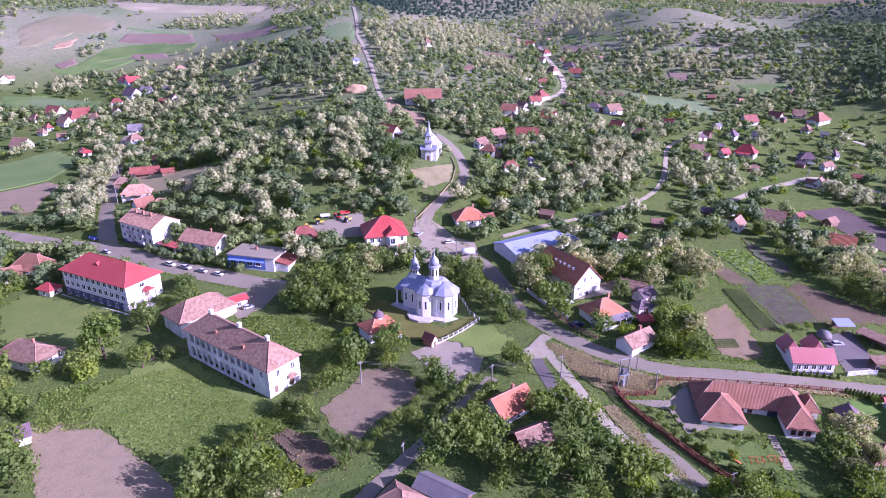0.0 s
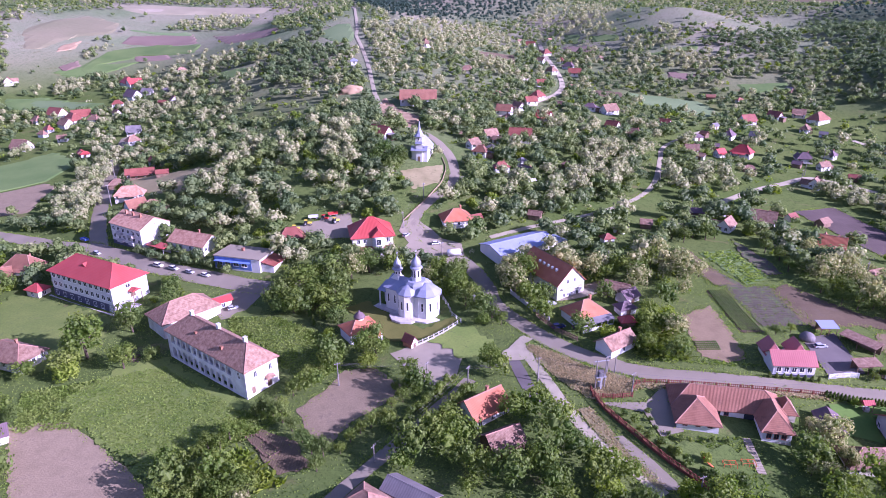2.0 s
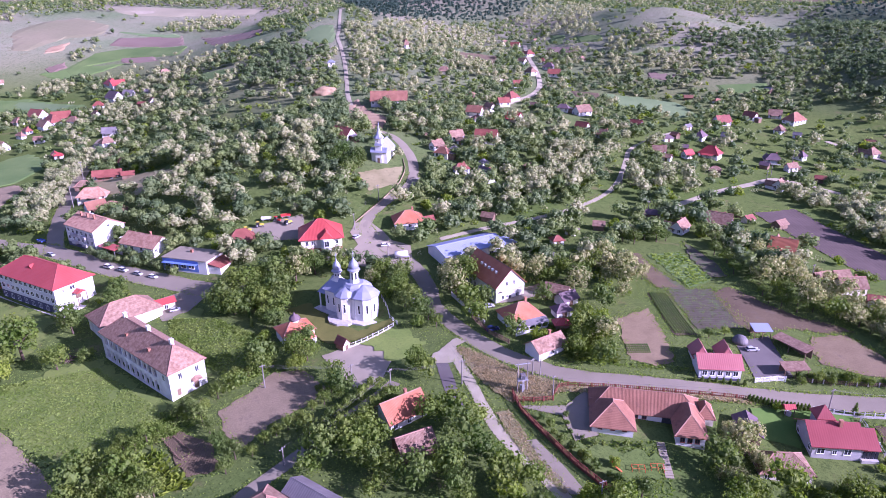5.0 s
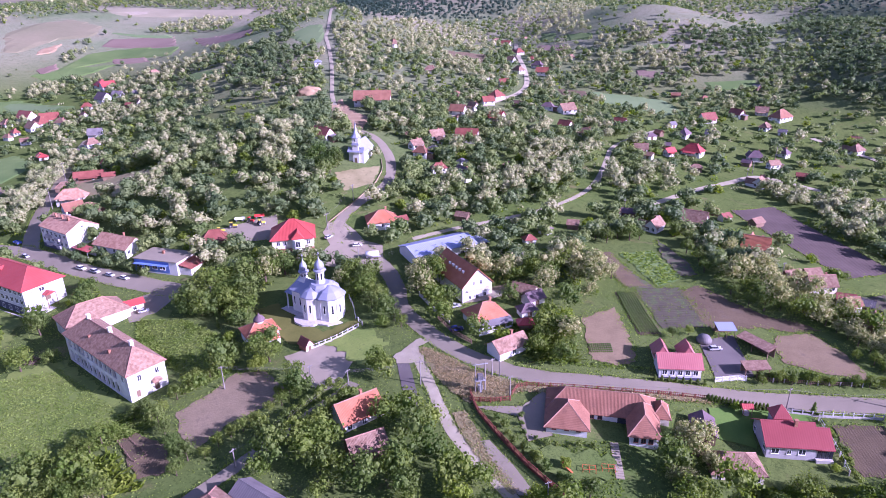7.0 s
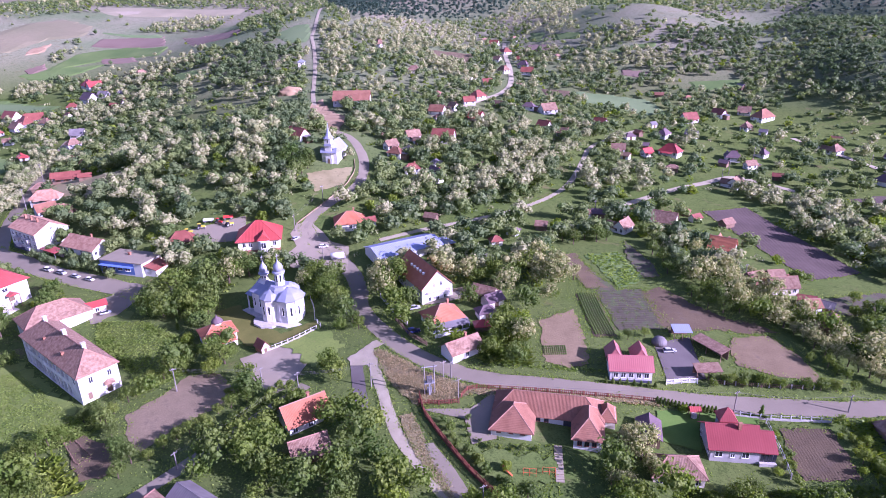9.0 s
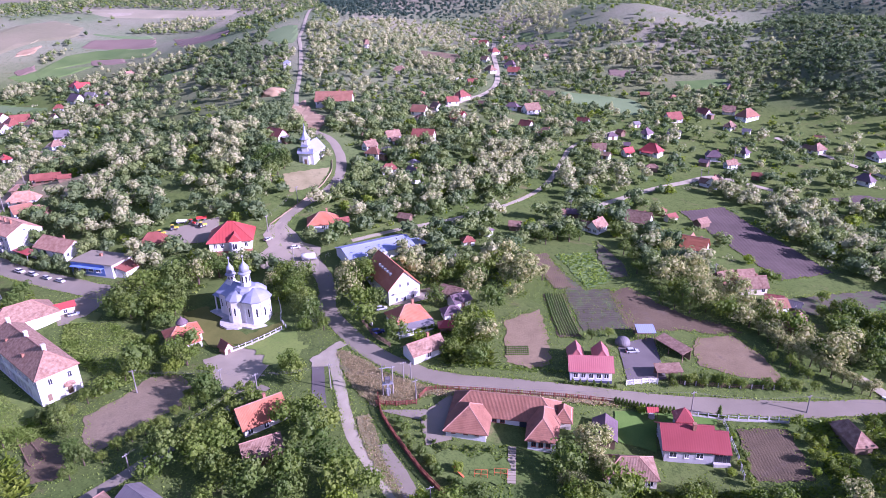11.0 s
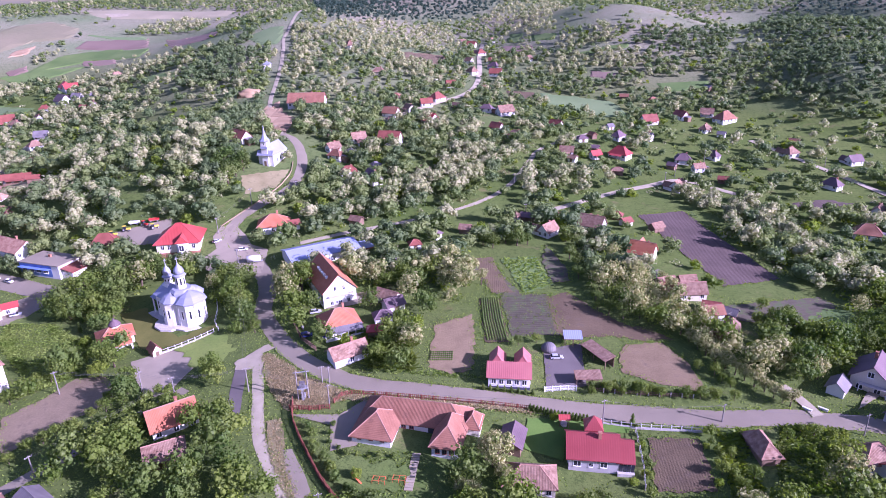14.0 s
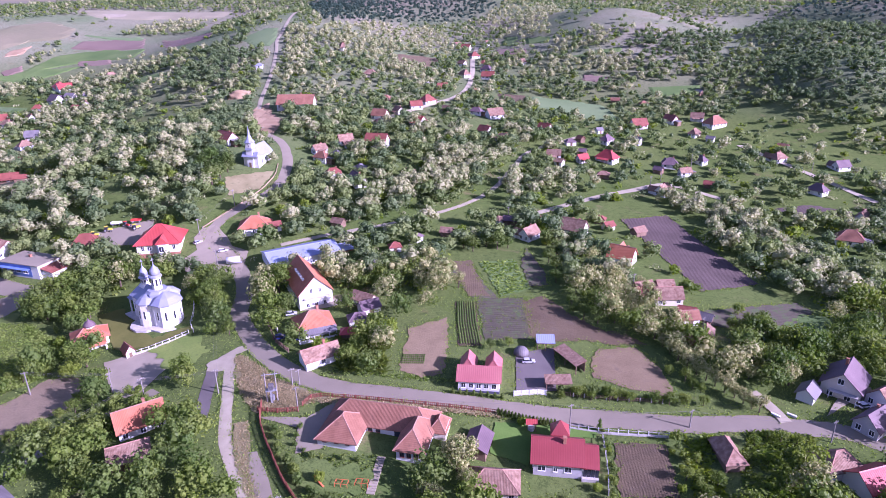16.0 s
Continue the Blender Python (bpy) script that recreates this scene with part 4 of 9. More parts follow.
def old_school():
    """Long two-storey arcaded building with a hipped roof."""
    x, y, yaw, L, W = -51.6, 132.9, -36.1, 32.4, 9.0
    site(x, y, L, W, yaw)
    ob = thing("arcaded_building", "old whitewashed two-storey building with arcades and a weathered tiled hip roof", "building", x, y, -5.2, yaw)
    e, d = 7.0, 1.6
    core = linked("wall", box(-L / 2, L / 2, -W / 2 + d, W / 2, -0.8, e), OLD_WHITE, ob)
    for s, (u0, u1) in enumerate(((-L / 2, -L / 2 + 1.2), (L / 2 - 5.2, L / 2))):
        linked("wall", box(u0, u1, -W / 2, -W / 2 + d, -0.8, e), OLD_WHITE, ob)
    PARAPET = 0.55
    n, a0, a1 = 11, -L / 2 + 1.2, L / 2 - 5.2
    bay = (a1 - a0) / n
    for z0, z1 in ((-0.8, 3.2), (3.2, e)):
        for i in range(n):
            bm = bmesh.new()
            c, r, spring = a0 + (i + 0.5) * bay, bay * 0.39, z1 - 0.45 - bay * 0.39
            outer, inner = [], []
            pts = [(c - r, z0 + PARAPET)] + [(c - r * math.cos(t), spring + r * math.sin(t)) for t in np.linspace(0, math.pi, 9)] + [(c + r, z0 + PARAPET)]
            ring = [(c - bay / 2, z0 + PARAPET)] + [(max(c - bay / 2, min(c + bay / 2, c - bay * 0.72 * math.cos(t))), z1 if 0.2 < t < 2.9 else spring) for t in np.linspace(0, math.pi, 9)] + [(c + bay / 2, z0 + PARAPET)]
            for yy in (-W / 2, -W / 2 + 0.45):
                inner.append([bm.verts.new((u, yy, z)) for u, z in pts])
                outer.append([bm.verts.new((u, yy, z)) for u, z in ring])
            for j in range(10):
                bm.faces.new((outer[0][j], outer[0][j + 1], inner[0][j + 1], inner[0][j]))
                bm.faces.new((inner[1][j], inner[1][j + 1], outer[1][j + 1], outer[1][j]))
                bm.faces.new((inner[0][j], inner[0][j + 1], inner[1][j + 1], inner[1][j]))
            add_box(bm, c - bay / 2, c + bay / 2, -W / 2, -W / 2 + 0.45, z0, z0 + PARAPET)
            bmesh.ops.recalc_face_normals(bm, faces=bm.faces[:])
            linked("arch", bm, OLD_WHITE, ob)
    linked("gallery_floor", box(a0, a1, -W / 2 + 0.1, -W / 2 + d, 3.0, 3.2), CONCRETE, ob)
    linked("cornice", box(-L / 2 - 0.15, L / 2 + 0.15, -W / 2 - 0.15, W / 2 + 0.15, e - 0.25, e - 0.02), OLD_WHITE, ob)
    roof(ob, L, W, e, 3.7, "hip", TILE_OLD, 0.45)
    for u in (-11.0, 0.4, 10.9):
        chimney(ob, u, 0.2, e + 3.6, 1.3, 0.8, OLD_WHITE)
    for u, v in ((-5.5, -2.6), (5.6, -2.9)):
        linked("roof_hatch", box(u - 0.4, u + 0.4, v - 0.3, v + 0.3, e + 1.2, e + 2.1), TILE, ob)
    window(ob, L / 2 - 2.4, -W / 2, 4.2, 0, 1.0, 1.7), window(ob, L / 2, -1.8, 4.2, 90, 1.0, 1.7), window(ob, L / 2, 2.4, 4.2, 90, 1.0, 1.7)
    door(ob, L / 2, 1.8, 0.2, 90, 1.1, 2.3), door(ob, L / 2, -2.6, 0.4, 90, 0.9, 1.7)
    linked("porch_roof", hull([(L / 2, 0.6, 3.1), (L / 2, 3.0, 3.1), (L / 2 + 1.1, 0.6, 2.6), (L / 2 + 1.1, 3.0, 2.6), (L / 2, 1.8, 3.6)]), TILE_OLD, ob)
    window_row(ob, L, W, "back", 8, 4.3)
    return ob


def school():
    x, y, yaw, L, W = -103.2, 172.2, -26.0, 28.2, 12.0
    site(x, y, L + 3, W + 3, yaw)
    ob = thing("school", "white three-storey school with a red metal hip roof", "school", x, y, -5.4, yaw)
    e = 8.6
    linked("wall", box(-L / 2, L / 2, -W / 2, W / 2, 2.6, e), WHITE, ob)
    linked("plinth_storey", box(-L / 2 - 0.05, L / 2 - 2.0, -W / 2 - 0.05, W / 2 + 0.05, -0.8, 2.6), SLATE_PAINT, ob, "dark slate-blue painted ground storey")
    linked("plinth_storey", box(L / 2 - 2.0, L / 2 + 0.02, -W / 2 - 0.03, W / 2 + 0.03, -0.8, 2.6), GREY_PLASTER, ob, "grey rendered end of the ground storey")
    top = roof(ob, L, W, e, 4.0, "hip", RED_METAL, 0.7, cut=6.4)
    linked("dormer", hull([(-3.4, -3.0, e + 1.6), (0.2, -3.0, e + 1.6), (-1.6, -3.0, e + 3.1), (-1.6, 0.0, e + 3.4)]), RED_METAL, top)
    for z, n in ((0.5, 8), (3.6, 11), (6.3, 11)):
        window_row(ob, L - 0.2, W, "front", n, z, 1.5, 1.6, inset=1.5)
    window_row(ob, L, W, "back", 11, 6.3, 1.5, 1.6), window_row(ob, L, W, "left", 4, 6.3, 1.4, 1.6)
    window(ob, L / 2, -0.6, 6.2, 90, 1.6, 1.3), window(ob, L / 2, -3.4, 6.2, 90, 0.6, 1.0), door(ob, L / 2, 0.6, 2.9, 90, 1.6, 2.2)
    porch = linked("porch", hull([(L / 2, -1.0, 5.2), (L / 2 + 2.2, -1.0, 5.2), (L / 2, 2.2, 5.2), (L / 2 + 2.2, 2.2, 5.2), (L / 2, 0.6, 6.1), (L / 2 + 2.2, 0.6, 6.1)]), RED_METAL, ob)
    for v in (-0.8, 2.0):
        linked("post", box(L / 2 + 1.95, L / 2 + 2.1, v - 0.08, v + 0.08, 0.5, 5.2), WOOD, porch)
    linked("terrace", box(L / 2, L / 2 + 3.2, -W / 2 - 0.5, W / 2 + 3, -0.6, 0.9), CONCRETE, ob)
    linked("apron", box(-L / 2 - 1.2, L / 2 + 1.2, -W / 2 - 1.3, -W / 2, -0.6, 0.12), CONCRETE, ob)
    return ob


def kindergarten():
    x, y, yaw = 63.2, 112.4, -9.0
    site(x, y, 24, 14, yaw)
    ob = thing("kindergarten", "low white kindergarten with hipped clay-tile roofs and two wings", "building", x, y, -3.6, yaw)
    e = 2.9
    walls(ob, 21.9, 7.0, e, -0.6, WHITE, at=(0, 3.0)), walls(ob, 8.1, 7.5, e, -0.6, WHITE, at=(-6.9, -2.7))
    walls(ob, 5.4, 8.0, e, -0.6, WHITE, at=(8.15, -2.3)), walls(ob, 3.4, 4.0, e - 0.2, -0.6, CREAM, name="annex", at=(12.0, 2.9))
    roof(ob, 21.9, 7.0, e, 2.9, "hip", TILE, 0.6, at=(0, 3.0)), roof(ob, 9.0, 8.0, e, 2.9, "hip", TILE, 0.6, at=(-6.9, -1.9), turn=90)
    roof(ob, 9.6, 5.4, e, 2.6, "hip", TILE, 0.6, at=(8.15, -1.5), turn=90), roof(ob, 4.5, 3.0, e - 0.2, 1.7, "hip", TILE, 0.5, at=(12.0, 2.9), turn=90)
    for u in (-9.4, -6.9, -4.6):
        window(ob, u, -6.45, 1.9, 0, 0.95, 0.65, TILE_BROWN)
    for u in (6.6, 8.0, 9.4):
        window(ob, u, -6.3, 0.8, 0, 0.95, 1.5, TILE_BROWN)
    for u in (-1.9, -0.2):
        window(ob, u, -0.5, 1.2, 0, 1.0, 0.95, TILE_BROWN)
    door(ob, 4.3, -0.5, -0.1, 0, 2.0, 2.2, GLASS)
    linked("plinth", box(-11.0, -2.8, -6.5, 1.0, -0.7, 0.15), BRICK, ob), linked("plinth", box(5.4, 10.9, -6.35, 0, -0.7, 0.1), CONCRETE, ob)
    return ob


def red_house():
    x, y, yaw = 99.0, 108.6, -4.0
    site(x + 2, y, 15, 11, yaw)
    ob = thing("family_house", "grey-white family house with a wine-red metal gable roof", "house", x, y, -5.6, yaw)
    e = 3.1
    walls(ob, 9.2, 7.8, e, -0.6, GREY_PLASTER, 2.6), walls(ob, 2.7, 6.4, 2.6, -0.6, WHITE, 2.1, at=(6.0, -0.5))
    roof(ob, 9.2, 7.8, e, 2.6, "gable", WINE_METAL, 0.6)
    roof(ob, 2.7, 6.6, 2.7, 2.2, "gable", WINE_METAL, 0.5, at=(6.0, -0.5), name="annex_roof")
    walls(ob, 3.0, 3.0, 4.4, -0.6, GREY_PLASTER, name="stair_tower", at=(0.6, 4.9))
    roof(ob, 3.0, 3.0, 4.4, 1.9, "pyramid", WINE_METAL, 0.4, at=(0.6, 4.9), name="tower_roof")
    chimney(ob, 1.3, -0.7, e + 2.1, 1.4, 0.6)
    window(ob, -3.0, -3.9, 0.9, 0, 1.5, 1.3), window(ob, -0.4, -3.9, 0.9, 0, 0.9, 1.0), window(ob, 2.0, -3.9, 0.9, 0, 1.4, 1.3)
    bm = bmesh.new()
    for i in range(4):
        add_box(bm, 4.9 + i * 0.75, 5.5 + i * 0.75, -3.9, -3.8, 0.3, 2.0)
    linked("veranda_glazing", bm, GLASS, ob)
    linked("terrace", box(4.6, 7.8, -4.6, -3.8, -0.6, 0.3), CONCRETE, ob)
    window_row(ob, 9.2, 7.8, "left", 2, 0.9), window_row(ob, 9.2, 7.8, "back", 2, 0.9)
    return ob


def long_house():
    x, y, yaw, L, W = 33.4, 168.2, 120.5, 17.5, 9.4
    site(x, y, L, W, yaw)
    ob = thing("long_house", "tall white house with an orange-red tiled gable roof", "house", x, y, 0.6, yaw)
    e = 5.2
    walls(ob, L, W, e, -0.8, WHITE, 4.6), roof(ob, L, W, e, 4.6, "gable", TILE_ORANGE, 0.45)
    window_row(ob, L, W, "back", 7, 0.9, 1.1, 1.9, inset=1.6)
    for u in (-2.4, 0, 2.4):
        window(ob, -L / 2, u, 1.0 if u else 0.0, -90, 1.0, 1.3 if u else 2.2)
    for u in (-1.2, 1.2):
        window(ob, -L / 2, u, 4.9, -90, 0.8, 1.5)
    linked("balcony", box(-L / 2 - 0.9, -L / 2, -3.4, 3.4, 3.7, 3.85), CONCRETE, ob)
    for i in range(5):
        bm = box(-L / 2 + 3.4 + i * 1.9, -L / 2 + 4.1 + i * 1.9, 2.0, 2.6, e + 2.4, e + 3.1)
        linked("skylight", bm, OLD_WHITE, ob)
    window_row(ob, L, W, "front", 5, 1.0)
    return ob


def town_hall():
    x, y, yaw, L, W = -22.6, 194.6, 14.0, 13.0, 11.5
    site(x, y, L + 3, W + 4, yaw)
    ob = thing("town_hall", "cream two-storey public building with a glossy red metal hip roof", "building", x, y, 3.2, yaw)
    e = 5.6
    walls(ob, L, W, e, -0.8, CREAM)
    main = roof(ob, L, W, e, 4.3, "hip", RED_METAL, 0.8)
    linked("lower_storey", box(-L / 2 - 0.04, L / 2 + 0.04, -W / 2 - 0.04, W / 2 + 0.04, -0.8, 2.0), BRICK, ob, "red-brown rendered lower storey")
    linked("portal_gable", hull([(u, v, z) for v in (-W / 2 - 1.4, -W / 2 + 3) for u, z in ((-0.6, e - 0.3), (3.8, e - 0.3), (1.6, e + 2.2))]), RED_METAL, main)
    bm = turned([(2.0, 2.0), (2.0, 5.2)], 12, at=(1.6, -W / 2 - 0.2))
    linked("portal", bm, WHITE, ob)
    window(ob, 1.6, -W / 2 - 2.2, 2.9, 0, 1.6, 2.0)
    for u in (-4.6, -2.6, 4.9):
        window(ob, u, -W / 2 - 0.05, 3.0, 0, 1.1, 1.5)
    window_row(ob, L, W, "right", 4, 3.0), window_row(ob, L, W, "left", 4, 3.0)
    for i in range(8):
        linked("step", box(0.2, 3.0, -W / 2 - 2.2 - i * 0.32, -W / 2 - 1.9 - i * 0.32, -0.8, 2.0 - i * 0.25), CONCRETE, ob)
    return ob


def apartment_block():
    x, y, yaw, L, W = -105.5, 205.5, -30.0, 17.0, 11.5
    site(x, y, L, W, yaw)
    ob = thing("apartment_block", "white three-storey block with a pink tiled gable roof", "building", x, y, -1.4, yaw)
    e = 8.8
    walls(ob, L, W, e, -0.8, WHITE, 3.0), roof(ob, L, W, e, 3.0, "gable", TILE_PEACH, 0.4)
    linked("shop_front", box(-L / 2 - 0.03, L / 2 - 2, -W / 2 - 0.03, -W / 2 + 1, -0.8, 2.6), SLATE_PAINT, ob, "dark ground-floor shop front")
    for z in (3.6, 6.3):
        window_row(ob, L, W, "front", 6, z, 1.4, 1.5, inset=1.6)
        for u in (-3.0, 3.4):
            linked("balcony", box(u - 1.3, u + 1.3, -W / 2 - 1.1, -W / 2, z - 0.9, z + 0.1), GREY_PLASTER, ob)
    window(ob, L / 2, 0, 9.2, 90, 0.9, 0.9), window(ob, L / 2, -2, 9.0, 90, 0.7, 0.7)
    for u in (-5, -1, 3):
        chimney(ob, u, -1.2, e + 2.5, 1.2, 0.6)
    return ob


def awning_shop():
    x, y = -94.5, 194.0
    ob = thing("shop_awning", "low market canopy with a faded red roof", "canopy", x, y, ground_z(x, y), -28)
    linked("roof", hull([(-4.5, -1.6, 2.6), (4.5, -1.6, 2.6), (-4.5, 1.6, 3.1), (4.5, 1.6, 3.1), (-4.5, -1.6, 2.75), (4.5, -1.6, 2.75), (-4.5, 1.6, 3.3), (4.5, 1.6, 3.3)]), RED_METAL, ob)
    linked("back_wall", box(-4.2, 4.2, 1.2, 1.4, -0.3, 2.7), GREY_PLASTER, ob)
    for u in (-4.1, 0, 4.1):
        linked("post", box(u - 0.06, u + 0.06, -1.4, -1.28, -0.3, 2.6), STEEL, ob)
    return ob


def plain_house(name, label, x, y, yaw, L, W, e, rise, kind, roofing, walling, front=3, right=2, over=0.5, sink=0.0, back=0, left=0, chim=True, wz=None):
    low, high = site(x, y, L, W, yaw)
    z0 = low - sink
    ob = thing(name, label, "house", x, y, z0, yaw)
    walls(ob, L, W, e, -0.6, walling, rise if kind == "gable" else 0)
    roof(ob, L, W, e, rise, kind, roofing, over)
    z = e - 1.9 if wz is None else wz
    for side, n in (("front", front), ("right", right), ("back", back), ("left", left)):
        if n:
            window_row(ob, L, W, side, n, z)
    if chim:
        chimney(ob, L * 0.15, 0.3, e + rise * 0.85)
    return ob


def blue_shop():
    x, y, yaw, L, W = -62.0, 184.6, -14.0, 16.0, 9.0
    site(x, y, L, W, yaw)
    ob = thing("flat_shop", "low flat-roofed shop with a blue-painted front", "shop", x, y, ground_z(x, y) - 0.6, yaw)
    linked("wall", box(-L / 2, L / 2, -W / 2, W / 2, -0.5, 3.9), WHITE, ob)
    linked("front_panel", box(-L / 2 - 0.04, L / 2 - 3, -W / 2 - 0.04, -W / 2 + 0.5, 0, 3.7), BLUE_PAINT, ob, "blue painted shop front")
    linked("roof", box(-L / 2 - 0.3, L / 2 + 0.3, -W / 2 - 0.3, W / 2 + 0.3, 3.9, 4.15), ASPHALT, ob)
    for i in range(4):
        window(ob, -L / 2 + 1.8 + i * 2.9, -W / 2 - 0.04, 1.0, 0, 2.0, 1.4)
    chimney(ob, -1, 1, 4.2, 0.7, 0.7)
    for i in range(3):
        linked("awning", box(-L / 2 + 0.6 + i * 4.2, -L / 2 + 4.5 + i * 4.2, -W / 2 - 1.5, -W / 2 - 0.04, 2.7, 2.8), BLUE_PAINT, ob, "pale blue awning over the shop window")
    linked("annex_wall", box(L / 2, L / 2 + 4.2, -W / 2 + 1, W / 2 - 1, -0.6, 2.0), OLD_WHITE, ob)
    bm = box(L / 2, L / 2 + 4.8, -W / 2 + 0.5, W / 2 - 0.5, 2.0, 2.16)
    for v in bm.verts:
        v.co.z += 1.0 * (L / 2 + 4.8 - v.co.x) / 4.8
    linked("annex_roof", bm, TILE_BROWN, ob, "dark red lean-to roof")
    return ob


def warehouse():
    x, y, yaw, L, W = 25.5, 189.5, 33.0, 22.0, 11.0
    site(x, y, L, W, yaw)
    ob = thing("warehouse", "long low hall with a pale blue sheet-metal roof", "hall", x, y, 2.4, yaw)
    walls(ob, L, W, 4.0, -1, WHITE, 1.5), roof(ob, L, W, 4.0, 1.5, "gable", BLUE_ROOF, 0.4)
    walls(ob, 5.0, 6.0, 3.0, -1, BRICK, name="annex_wall", at=(L / 2 + 2.5, -1.5))
    linked("annex_roof", box(L / 2, L / 2 + 5.6, -5.0, 2.0, 3.0, 3.18), BLUE_ROOF, ob)
    window_row(ob, L, W, "front", 6, 1.4, 1.4, 1.0)
    return ob


def pink_house():
    x, y, yaw, L, W = 83.4, 128.6, -3.0, 9.2, 5.4
    site(x, y + 1, L, W + 4, yaw)
    ob = thing("roadside_house", "white roadside house with faded pink-red metal roofs", "house", x, y, ground_z(x, y) - 0.3, yaw)
    e = 3.0
    walls(ob, L, W, e, -0.5, WHITE, 2.0), roof(ob, L, W, e, 2.0, "gable", DARK_RED, 0.45)
    for u in (-2.8, 3.0):
        walls(ob, 3.2, 5.0, e, -0.5, CREAM, name="rear_wing", at=(u, 4.6))
        roof(ob, 5.0, 3.2, e, 2.2, "hip", DARK_RED, 0.4, at=(u, 4.6), turn=90, name="wing_roof", cut=1.0)
    window_row(ob, L, W, "front", 5, 1.0, 1.1, 1.3), window_row(ob, L, W, "right", 2, 1.0)
    linked("plinth", box(-L / 2 - 0.05, L / 2 + 0.05, -W / 2 - 0.05, W / 2, -0.5, 0.4), SLATE_PAINT, ob)
    return ob


def grey_villa():
    x, y, yaw, L, W = 165.2, 133.2, 52.0, 8.6, 7.6
    site(x, y, L, W, yaw)
    ob = thing("grey_villa", "cream two-storey villa with a steep grey gable roof", "house", x, y, -4.2, yaw)
    e = 4.0
    walls(ob, L, W, e, -0.6, CREAM, 3.2), roof(ob, L, W, e, 3.2, "gable", PURPLE_ROOF, 0.6)
    for z, u in ((1.0, -1.6), (1.0, 1.8), (4.4, 0.2)):
        window(ob, -L / 2, u, z, -90, 1.3, 1.4)
    linked("balcony", box(-L / 2 - 1.3, -L / 2, -3.6, 2.0, 2.7, 2.95), CONCRETE, ob)
    for u in (-3.4, 1.8):
        linked("post", box(-L / 2 - 1.2, -L / 2 - 1.05, u - 0.08, u + 0.08, -0.6, 2.7), FRAME, ob)
    window_row(ob, L, W, "front", 3, 1.0), chimney(ob, 1, 0.5, e + 3.0)
    return ob


